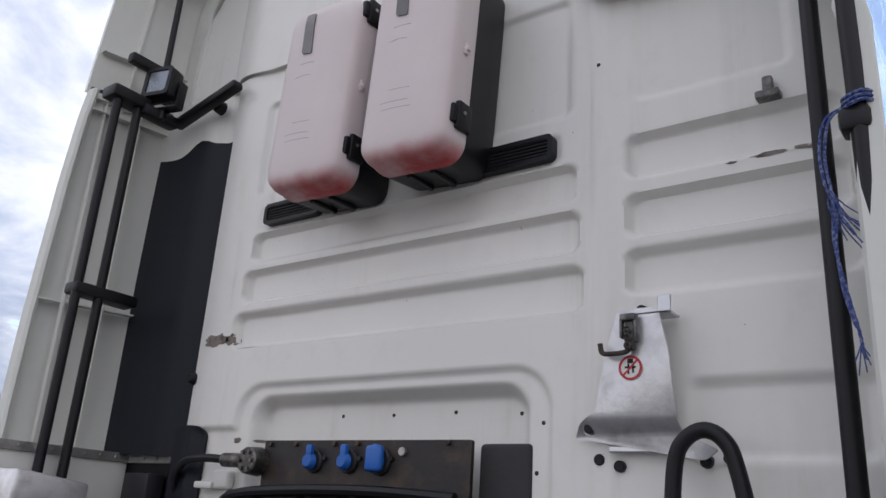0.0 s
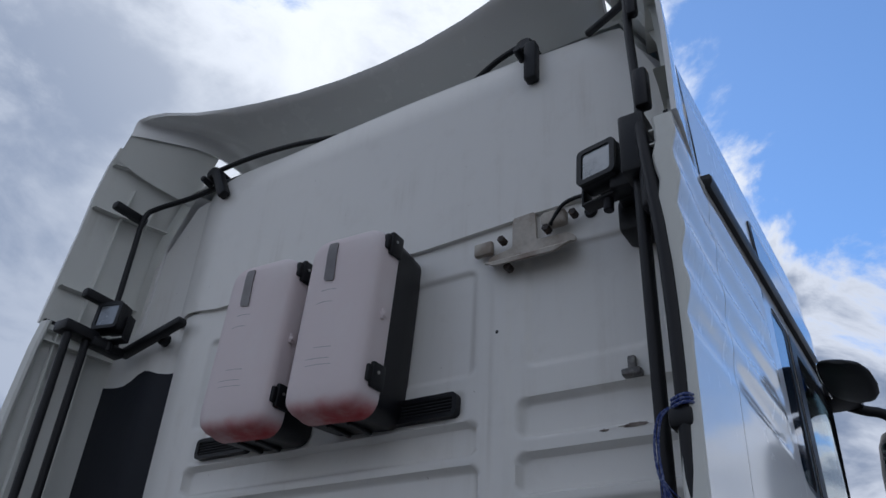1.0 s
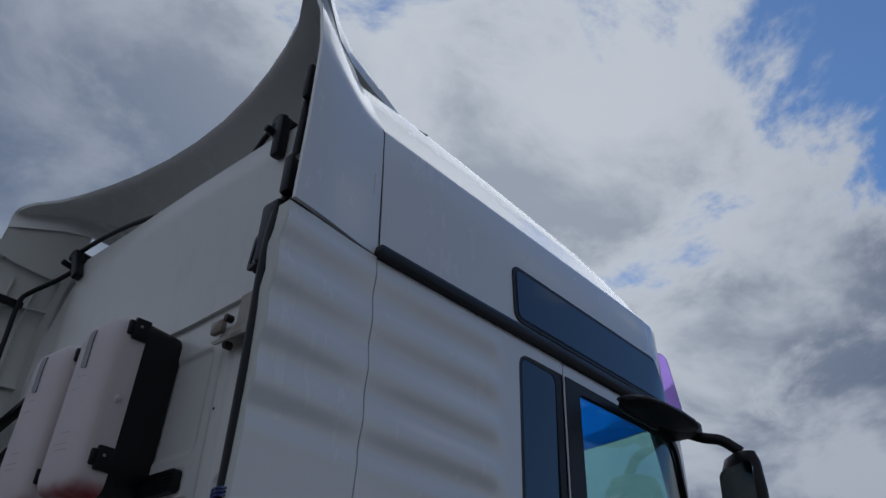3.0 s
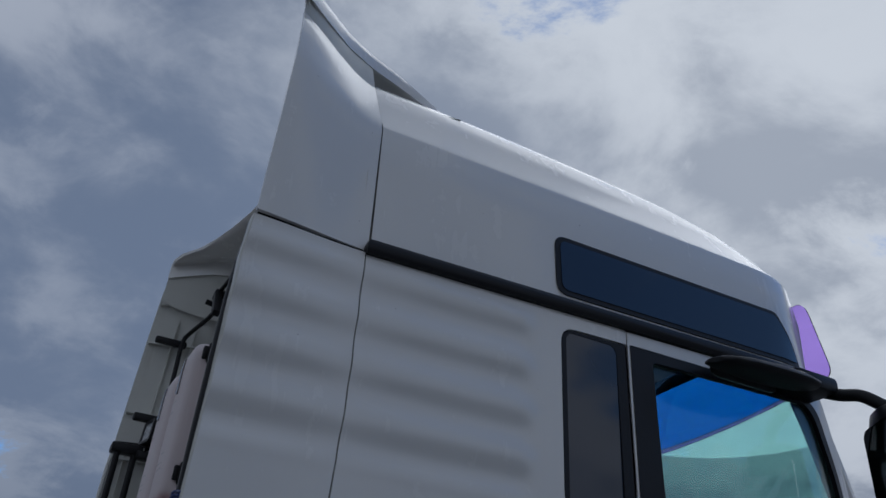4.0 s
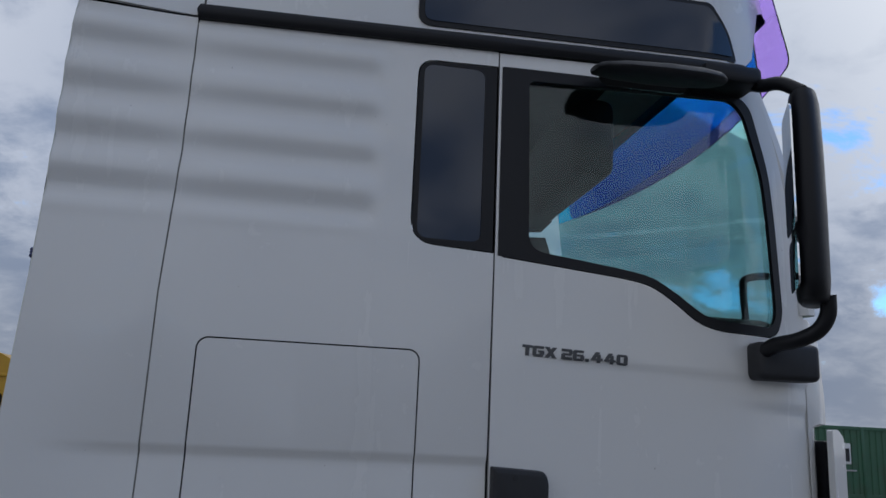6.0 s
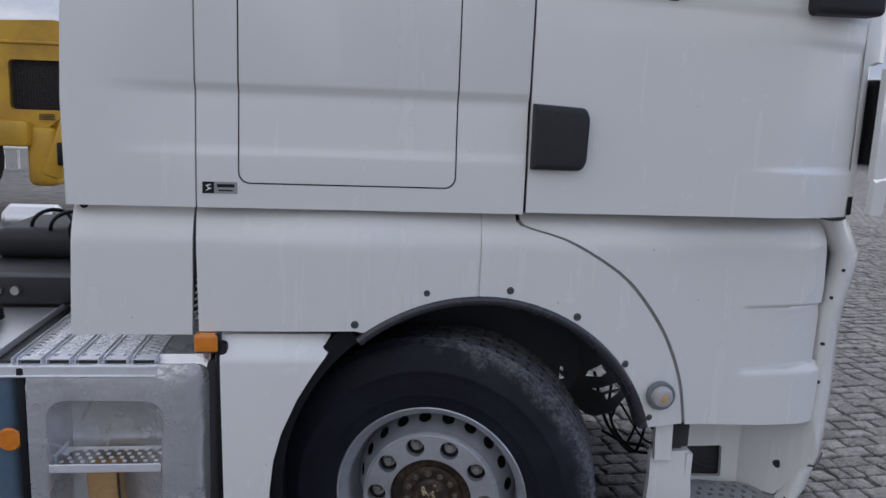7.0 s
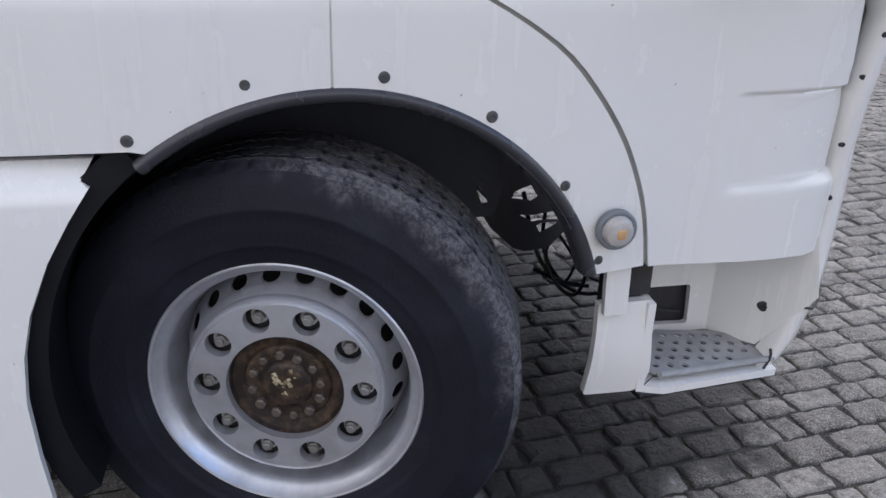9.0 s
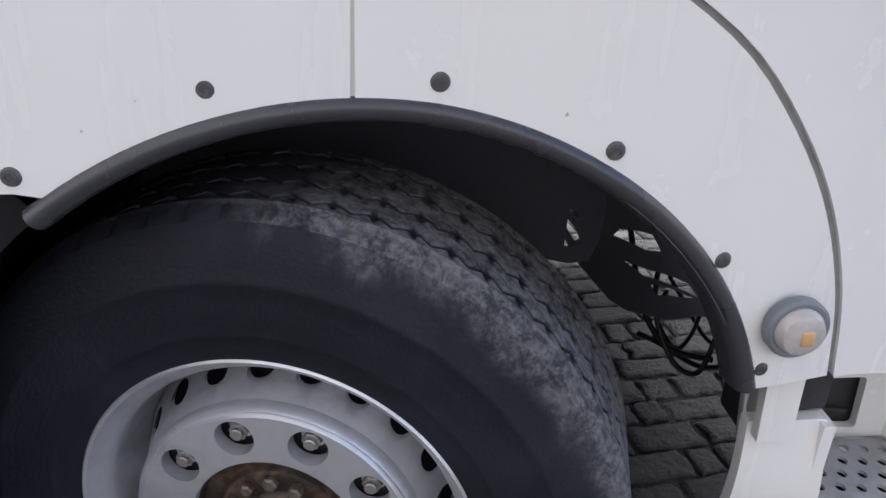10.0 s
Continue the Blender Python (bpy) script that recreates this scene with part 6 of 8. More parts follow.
for k in range(6):
    a = k * math.pi / 3
    cyl(b, (-0.084, 1.640 + 0.024 * math.cos(a), 1.735 + 0.024 * math.sin(a)), (-0.092, 1.640 + 0.024 * math.cos(a), 1.735 + 0.024 * math.sin(a)), 0.006, 8)
plug = part("trailer_plug", b, DARK_STEEL, sp, "dirty dark grey metal plug")
b = bmesh.new()
tube(b, [(-0.06, 1.75, 1.738), (-0.07, 1.83, 1.742), (-0.06, 1.93, 1.735), (-0.02, 2.02, 1.70), (0.02, 2.06, 1.62)], 0.012, 10, 5)
part("cable", b, PLASTIC, plug)
for i in range(5):
    b = bmesh.new()
    cyl(b, (-0.05, 0.97 + 0.16 * i, 1.640), (-0.05, 1.09 + 0.16 * i, 1.640), 0.02, 12, bevel=0.004)
    part("hose_sleeve", b, PLASTIC, sp)
b = bmesh.new()
tube(b, [(-0.07, 0.95, 1.655), (-0.08, 1.2, 1.665), (-0.08, 1.5, 1.66), (-0.06, 1.72, 1.64), (-0.02, 1.80, 1.58)], 0.014, 8, 5)
part("hose", b, PLASTIC, sp, "black hose below the sockets")
for y in (1.0, 1.133, 1.28, 1.36, 1.50, 1.60):
    b = bmesh.new()
    cyl(b, (-0.03, y, 1.782 if y != 1.133 else 1.762), (-0.044, y, 1.782 if y != 1.133 else 1.762), 0.007 if y != 1.133 else 0.011, 8, bevel=0.001)
    part("panel_screw", b, STEEL if y == 1.133 else RUST, sp)

# aluminium bracket with a tie-down hook
alu = part("hose_bracket", plate(rounded([(0.400, 1.745), (0.675, 1.790), (0.655, 1.815), (0.615, 1.84), (0.588, 1.965), (0.562, 2.052), (0.474, 2.050), (0.455, 1.96), (0.440, 1.80), (0.372, 1.765)], 0.008), (circle(0.640, 1.803, 0.013, 12),),
           lambda u, v: (-0.062 + 0.03 * ease((1.83 - v) / 0.04), u, v), (0.006, 0, 0), (), [1.79, 1.80, 1.81, 1.82, 1.83]), STAINED_ALU, truck, "stained aluminium hose bracket")
b = bmesh.new()
rbox(b, (-0.062, 0.446, 2.035), (-0.01, 0.545, 2.042), 0.002, 1)
rbox(b, (-0.062, 0.446, 2.035), (-0.058, 0.475, 2.075), 0.002, 1)
part("bracket_flange", b, ALU, alu)
b = bmesh.new()
rbox(b, (-0.03, 0.46, 1.76), (0.0, 0.60, 1.775), 0.003, 1)
part("bracket_foot", b, ALU, alu)
for y, z, x in ((0.527, 2.058, -0.01), (0.648, 1.812, -0.012), (0.63, 1.748, 0.0), (0.405, 1.745, 0.0), (0.585, 1.735, 0.0), (0.36, 1.752, 0.0)):
    b = bmesh.new()
    cyl(b, (x + 0.02, y, z), (x - 0.012, y, z), 0.014, 14, 0.012, 0.002)
    part("rubber_bolt", b, PLASTIC, alu)
b = bmesh.new()
rbox(b, (-0.080, 0.520, 1.960), (-0.064, 0.541, 2.030), 0.005, 2)
rbox(b, (-0.088, 0.513, 2.020), (-0.066, 0.548, 2.036), 0.004, 2)
rbox(b, (-0.085, 0.512, 1.975), (-0.070, 0.518, 2.026), 0.002)
rbox(b, (-0.085, 0.543, 1.985), (-0.070, 0.549, 2.026), 0.002)
for zz in (1.968, 1.984, 2.000):
    lathe(b, [(0.006, -0.090), (0.009, -0.087), (0.006, -0.084), (0.004, -0.087), (0.006, -0.090)], (0.0, 0.530, zz), 12, "x")
clamp = part("tie_down_clamp", b, DARK_STEEL, alu, "worn dark steel clamp")
b = bmesh.new()
tube(b, [(-0.080, 0.530, 2.00), (-0.080, 0.530, 1.965), (-0.082, 0.538, 1.955), (-0.084, 0.575, 1.953), (-0.084, 0.588, 1.958), (-0.084, 0.592, 1.976)], 0.0055, 8, 3)
part("hook", b, RUST, clamp, "rusty wire hook")
st = part("warning_sticker", plate(circle(0.534, 1.926, 0.0255, 32), (), lambda u, v: (-0.0645, u, v), (0.001, 0, 0)), WHITE_PLAIN, alu, "round white sticker with a red ring")
part("ring", plate(circle(0.534, 1.926, 0.0255, 32), (circle(0.534, 1.926, 0.0205, 32),), lambda u, v: (-0.0655, u, v), (0.0008, 0, 0)), RED_PRINT, st)
part("slash", plate([(0.518, 1.939), (0.521, 1.942), (0.550, 1.913), (0.547, 1.910)], (), lambda u, v: (-0.0657, u, v), (0.0006, 0, 0)), RED_PRINT, st)
b = bmesh.new()
for u0, v0, u1, v1 in ((0.528, 1.935, 0.540, 1.945), (0.526, 1.915, 0.530, 1.932), (0.536, 1.913, 0.540, 1.934), (0.522, 1.925, 0.546, 1.929)):
    rbox(b, (-0.0655, u0, v0), (-0.0645, u1, v1), 0)
part("print_bar", b, PLASTIC, st)
b = bmesh.new()
tube(b, [(-0.105, 0.440, 1.30), (-0.105, 0.440, 1.60), (-0.105, 0.432, 1.73), (-0.105, 0.412, 1.775), (-0.105, 0.375, 1.793), (-0.105, 0.340, 1.775), (-0.105, 0.320, 1.73), (-0.105, 0.300, 1.60), (-0.105, 0.296, 1.30)], 0.0155, 12, 4)
part("bent_tube", b, PLASTIC, truck, "black bent grab tube")

# ---- uprights, clamps and work lamps ----
def bar(name, pts, r, mat=PLASTIC, k=4, label="", parent=truck):
    b = bmesh.new()
    tube(b, pts, r, 12, k)
    return part(name, b, mat, parent, label)


bar("upright_tube", [(-0.222, 0.108, 1.25), (-0.222, 0.108, 2.2), (-0.230, 0.106, 2.90), (-0.240, 0.102, 3.09)], 0.0165, k=3, label="black vertical hose tube")
bar("upright_tube", [(-0.300, 0.072, 1.25), (-0.301, 0.070, 1.42), (-0.306, 0.040, 1.62), (-0.306, 0.035, 2.2), (-0.303, 0.040, 2.60), (-0.290, 0.065, 2.90), (-0.262, 0.085, 3.08)], 0.0165, k=3, label="black vertical hose tube")
bar("upper_tube", [(-0.255, 0.090, 3.05), (-0.245, 0.085, 3.14), (-0.225, 0.100, 3.42), (-0.21, 0.105, 3.60), (-0.12, 0.15, 3.67), (-0.02, 0.30, 3.72)], 0.013, k=3)
bar("upright_tube", [(-0.285, 2.33, 1.25), (-0.285, 2.33, 2.2), (-0.285, 2.33, 2.96)], 0.0155, k=2, label="black vertical hose tube")
bar("upright_tube", [(-0.205, 2.33, 1.25), (-0.205, 2.33, 2.2), (-0.205, 2.33, 2.96)], 0.0155, k=2, label="black vertical hose tube")
bar("upper_tube", [(-0.112, 2.352, 3.12), (-0.112, 2.350, 3.40), (-0.112, 2.340, 3.575), (-0.090, 2.300, 3.625), (-0.04, 2.15, 3.665), (0.0, 1.99, 3.715)], 0.012, k=4)


def clampbar(a, b, name="clamp_arm"):
    bm = bmesh.new()
    rbox(bm, a, b, 0.010, 2)
    return part(name, bm, PLASTIC, truck, "black clamp on the deflector")


clampbar((-0.250, 2.345, 3.555), (-0.085, 2.385, 3.590))
clampbar((-0.255, 2.345, 3.125), (-0.085, 2.385, 3.165))
clampbar((-0.320, 2.300, 2.945), (-0.170, 2.385, 2.990))
clampbar((-0.200, 2.290, 2.925), (-0.050, 2.350, 2.965))
clampbar((-0.300, 2.310, 2.235), (-0.070, 2.385, 2.275))
clampbar((-0.255, 0.065, 3.470), (-0.222, 0.095, 3.600))
clampbar((-0.275, 0.050, 3.105), (-0.235, 0.090, 3.235))
clampbar((-0.285, 0.065, 2.900), (-0.205, 0.135, 3.080))
clampbar((-0.324, 0.016, 2.230), (-0.270, 0.066, 2.272))
bm = bmesh.new()
rbox(bm, (-0.060, 2.00, 3.02), (-0.016, 2.34, 3.05), 0.008, 2, Matrix.Translation((0, 2.0, 3.03)) @ pose(0, 0, 0, -14, 0, 0) @ Matrix.Translation((0, -2.0, -3.03)))
part("lamp_stay", bm, PLASTIC, truck, "black stay from wall to deflector")
bm = bmesh.new()
rbox(bm, (-0.20, 0.10, 2.93), (-0.02, 0.20, 3.00), 0.012, 2)
rbox(bm, (-0.10, 0.09, 2.86), (0.01, 0.22, 2.97), 0.02, 2)
rbox(bm, (-0.285, 0.045, 2.780), (-0.130, 0.095, 2.985), 0.035, 3)
part("lamp_stay", bm, PLASTIC, truck, "black stay from wall to deflector")


def top_mount(y, lean, reach):
    """Black rubber mount that carries the deflector on the rear wall."""
    b = bmesh.new()
    cyl(b, (0.03, y + 0.02, 3.745), (-0.055, y + 0.02, 3.760), 0.038, 16, 0.032, 0.006)
    rbox(b, (-0.060, y - 0.028, 3.585), (-0.018, y + 0.018, 3.755), 0.010, 2, Matrix.Translation((0, y, 3.75)) @ pose(0, 0, 0, lean, 0, 0) @ Matrix.Translation((0, -y, -3.75)))
    cyl(b, (-0.03, y + 0.03, 3.70), (-0.085, y + 0.03, 3.71), 0.014, 10, bevel=0.003)
    t = part("deflector_mount", b, PLASTIC, truck, "black deflector mount on the wall's top edge")
    b = bmesh.new()
    tube(b, [(-0.03, y, 3.775), (-0.012, y + 0.25 * reach, 3.795), (0.0, y + 0.6 * reach, 3.782), (0.02, y + reach, 3.745)], 0.011, 10, 4)
    part("stay_rod", b, PLASTIC, t)


top_mount(0.505, 0, 0.27)
top_mount(2.020, -28, -0.66)


def work_lamp(at, turn):
    """A square work lamp on its stirrup, looking to -X before it is turned."""
    lamp = empty("work_lamp", (0, 0, 0), label="square black work lamp with ribbed lens", category="lamp", group="work lamps")
    b = bmesh.new()
    rbox(b, (-0.055, -0.060, -0.060), (0.010, 0.060, 0.060), 0.016, 3)
    rbox(b, (0.005, -0.045, -0.045), (0.040, 0.045, 0.045), 0.014, 2)
    part("housing", b, PLASTIC, lamp)
    part("rim", plate(rrect(-0.060, -0.060, 0.060, 0.060, 0.016), (rrect(-0.045, -0.045, 0.045, 0.045, 0.010),), lambda u, v: (-0.062, u, v), (0.010, 0, 0)), PLASTIC, lamp)
    b = bmesh.new()
    rows = []
    for i in range(31):
        y = -0.044 + 0.088 * i / 30
        rows.append([(-0.0565 - (0.0018 if i % 2 else 0.0), y, z) for z in (-0.044, 0.044)])
    grid(b, rows)
    part("lens", b, LAMP_LENS, lamp, "ribbed clear lens over a reflector", sharp=80)
    b = bmesh.new()
    rbox(b, (-0.020, -0.074, -0.085), (0.020, -0.066, 0.015), 0.003)
    rbox(b, (-0.020, 0.066, -0.085), (0.020, 0.074, 0.015), 0.003)
    rbox(b, (-0.020, -0.074, -0.092), (0.020, 0.074, -0.084), 0.003)
    cyl(b, (0, 0, -0.085), (0, 0, -0.130), 0.014, 12, bevel=0.003)
    part("stirrup", b, PLASTIC, lamp)
    lamp.matrix_basis = pose(*at, *turn)
    return lamp


w1 = work_lamp((-0.150, 0.215, 3.020), (0, 4, -12))
copy_thing(w1, pose(-0.120, 2.300, 3.055, 0, 4, 14))

# ---- extinguisher boxes ----
def extinguisher_box(at):
    """Lid towards -X; origin at the foot of the box, on the wall."""
    box = empty("extinguisher_box", (0, 0, 0), label="sun-bleached red and black fire extinguisher box on the rear wall", category="extinguisher box", group="extinguisher boxes")
    H, W = 0.590, 0.142
    b = bmesh.new()
    rows = []
    for x, k, kz in ((0.0, 0.90, 0.94), (-0.010, 0.925, 0.955), (-0.060, 0.95, 0.97), (-0.135, 0.985, 0.985), (-0.150, 0.985, 0.985)):
        rows.append([(x, u * k, H / 2 + (v - H / 2) * kz) for u, v in rrect(-W, 0.0, W, H, 0.045, 6)])
    vs = grid(b, rows, True)
    b.faces.new(vs[0])
    b.faces.new(vs[-1][::-1])
    bmesh.ops.recalc_face_normals(b, faces=b.faces)
    shell = part("shell", b, PLASTIC, box, "black back shell")
    for y in (-0.0375, 0.0375):
        b = bmesh.new()
        rbox(b, (-0.135, y - 0.0075, -0.004), (-0.03, y + 0.0075, 0.012), 0.003, 1)
        part("foot_rib", b, PLASTIC, shell)
    b = bmesh.new()
    rows = []
    for x, k, dz in ((-0.142, 1.0, 0.0), (-0.158, 1.005, 0.0), (-0.166, 1.0, 0.001), (-0.172, 0.99, 0.003), (-0.205, 0.98, 0.006), (-0.222, 0.955, 0.012), (-0.232, 0.89, 0.022), (-0.237, 0.74, 0.045), (-0.240, 0.55, 0.085)):
        rows.append([(x, u * k, H / 2 + (v - H / 2) * (1 - 2 * dz / H)) for u, v in rrect(-W, 0.0, W, H, 0.055, 6)])
    vs = grid(b, rows, True)
    b.faces.new(vs[0])
    b.faces.new(vs[-1][::-1])
    bmesh.ops.recalc_face_normals(b, faces=b.faces)
    lid = part("lid", b, FADED_RED, box, "bleached red lid", sharp=50)
    part("sight_window", plate(rounded([(0.016, 0.415), (0.056, 0.422), (0.062, 0.556), (0.026, 0.554)], 0.008), (), lambda u, v: (-0.2440 + 0.75 * max(0, v - 0.515) ** 1.6, u, v), (0.006, 0, 0), (), [0.5, 0.515, 0.53, 0.545]), SMOKE_DARK, lid, "grey sight window")
    for v, u0, u1 in ((0.385, 0.0, 0.075), (0.345, 0.01, 0.07), (0.195, -0.02, 0.110), (0.160, -0.02, 0.100), (0.140, -0.03, 0.105)):
        b = bmesh.new()
        tube(b, [(-0.2395 + 0.35 * max(0, abs(u0 + (u1 - u0) * t) - 0.07), u0 + (u1 - u0) * t, v + 0.004 * math.sin(math.pi * t)) for t in (0, 0.25, 0.5, 0.75, 1)], 0.0011, 5)
        part("lid_groove", b, GREY_PRINT, lid)
    for z in (0.075, 0.500):
        b = bmesh.new()
        rbox(b, (-0.196, -W - 0.012, z), (-0.140, -W + 0.006, z + 0.075), 0.006, 2)
        rbox(b, (-0.212, -W - 0.006, z + 0.012), (-0.190, -W + 0.012, z + 0.062), 0.005, 2)
        lt = part("latch", b, PLASTIC, box, "black latch")
        b = bmesh.new()
        cyl(b, (-0.175, -W - 0.012, z + 0.045), (-0.175, -W - 0.015, z + 0.045), 0.005, 8)
        part("rivet", b, STEEL, lt)
    b = bmesh.new()
    cyl(b, (-0.180, -W + 0.004, 0.300), (-0.180, -W - 0.012, 0.300), 0.010, 12, 0.008, 0.002)
    rbox(b, (-0.188, -W - 0.006, 0.285), (-0.172, -W + 0.002, 0.318), 0.003)
    part("lock_stud", b, FADED_RED, lid)
    for z in (0.12, 0.16, 0.20):
        b = bmesh.new()
        cyl(b, (-0.17, W - 0.004, z), (-0.17, W + 0.008, z), 0.004, 6)
        part("hinge_pin", b, PLASTIC, box)
    box.matrix_basis = pose(*at, 2.8)
    return box


SMOKE_DARK = material("grey_sight_pane", (0.16, 0.15, 0.155), 0.25, alt=(0.10, 0.09, 0.09), scale=14, amount=0.6)
box_a = extinguisher_box((0.004, 1.072, 2.450))
copy_thing(box_a, pose(0.004, 1.424, 2.446, 2.8))
for y in (1.078, 1.408):
    b = bmesh.new()
    rbox(b, (-0.004, y - 0.10, 2.50), (0.018, y + 0.10, 2.53), 0.003)
    rbox(b, (-0.004, y - 0.10, 2.97), (0.018, y + 0.10, 3.00), 0.003)
    part("box_rail", b, STEEL, truck)

# ---- blue rope on the upright ----
def rope():
    rp = empty("rope", (-0.306, 0.035, 2.28), label="frayed blue braided rope tied round a black tube", category="rope")
    c = Vector((-0.3055, 0.035, 2.280))
    b = bmesh.new()
    for i in range(3):
        tube(b, [c + Vector((0.023 * math.cos(a), 0.023 * math.sin(a), 0.008 * i - 0.006 + 0.003 * math.sin(2 * a))) for a in (2 * math.pi * j / 16 for j in range(17))], 0.0034, 7)
    part("knot", b, ROPE, rp, "three turns round the tube")
    rnd = random.Random(8)
    for side, pts in ((0, [(0.0, 0.024, 0.0), (-0.008, 0.050, -0.02), (-0.012, 0.062, -0.07), (-0.012, 0.060, -0.13), (-0.006, 0.048, -0.18), (-0.010, 0.052, -0.24), (-0.012, 0.048, -0.31), (-0.012, 0.036, -0.37)]),
                      (1, [(0.0, 0.022, 0.0), (-0.016, 0.044, -0.03), (-0.010, 0.056, -0.09), (-0.014, 0.050, -0.16), (-0.006, 0.055, -0.23), (-0.010, 0.046, -0.30), (-0.012, 0.033, -0.375), (-0.012, 0.030, -0.41)])):
        core = smooth_path([c + Vector(p) for p in pts], 8)
        b = bmesh.new()
        for s in range(3):
            tube(b, [p + Vector((0.0015 * math.cos(1.1 * i + 2.1 * s), 0.0015 * math.sin(1.1 * i + 2.1 * s), 0)) for i, p in enumerate(core)], 0.0015, 6)
        part("tail", b, ROPE, rp)
    b = bmesh.new()
    for _ in range(14):
        q = c + Vector((-0.008, 0.052, -0.14 - 0.03 * rnd.random()))
        e = Vector((rnd.uniform(-0.01, 0.01), rnd.uniform(-0.05, 0.0), -rnd.uniform(0.04, 0.09)))
        tube(b, [q, q + e * 0.5 + Vector((0, 0.006, 0)), q + e], 0.0012, 5, 3)
    part("frayed_strand", b, ROPE, rp)
    b = bmesh.new()
    for _ in range(7):
        q = c + Vector((-0.012, 0.032, -0.395))
        tube(b, [q, q + Vector((rnd.uniform(-0.008, 0.008), rnd.uniform(-0.018, 0.012), -rnd.uniform(0.02, 0.05)))], 0.0011, 5)
    part("frayed_end", b, ROPE, rp)


rope()

# low metal edging at the foot of the far flap
b = bmesh.new()
rbox(b, (-0.42, 2.375, 1.735), (0.06, 2.385, 1.765), 0.002, 1)
rbox(b, (0.045, 2.05, 1.735), (0.055, 2.385, 1.765), 0.002, 1)
edge_strip = part("edging_strip", b, STEEL, truck, "riveted dull metal edging")
for i in range(9):
    b = bmesh.new()
    x = -0.39 + 0.055 * i
    cyl(b, (x, 2.376, 1.750), (x, 2.370, 1.750), 0.006, 8, bevel=0.001)
    part("rivet", b, STEEL, edge_strip)
for i in range(5):
    b = bmesh.new()
    cyl(b, (0.046, 2.08 + 0.07 * i, 1.750), (0.040, 2.08 + 0.07 * i, 1.750), 0.006, 8, bevel=0.001)
    part("rivet", b, STEEL, edge_strip)
b = bmesh.new()
rbox(b, (-0.42, 2.385, 1.45), (0.05, 2.40, 1.74), 0.004, 1)
part("flap_foot", b, WHITE_REAR, truck, "scuffed white foot of the flap")
b = bmesh.new()
rbox(b, (0.055, 2.05, 1.45), (0.07, 2.39, 1.74), 0.004, 1)
part("rubber_apron", b, PLASTIC, truck)
b = bmesh.new()
rbox(b, (-0.02, 2.16, 1.58), (0.045, 2.29, 1.70), 0.008, 2)
part("control_box", b, PLASTIC_MATT, truck, "small grey control box")
b = bmesh.new()
rbox(b, (-0.43, 2.18, 1.52), (-0.20, 2.36, 1.665), 0.012, 2, Matrix.Translation((-0.3, 2.2, 1.6)) @ pose(0, 0, 0, 0, 7, 0) @ Matrix.Translation((0.3, -2.2, -1.6)))
part("battery_cover", b, STAINED_ALU, truck, "stained grey metal cover")
b = bmesh.new()
rbox(b, (-0.02, 1.78, 1.66), (0.01, 1.86, 1.715), 0.012, 3)
rbox(b, (-0.03, 1.84, 1.66), (0.01, 1.92, 1.68), 0.006, 2)
part("hose_clip", b, WHITE_REAR, truck)

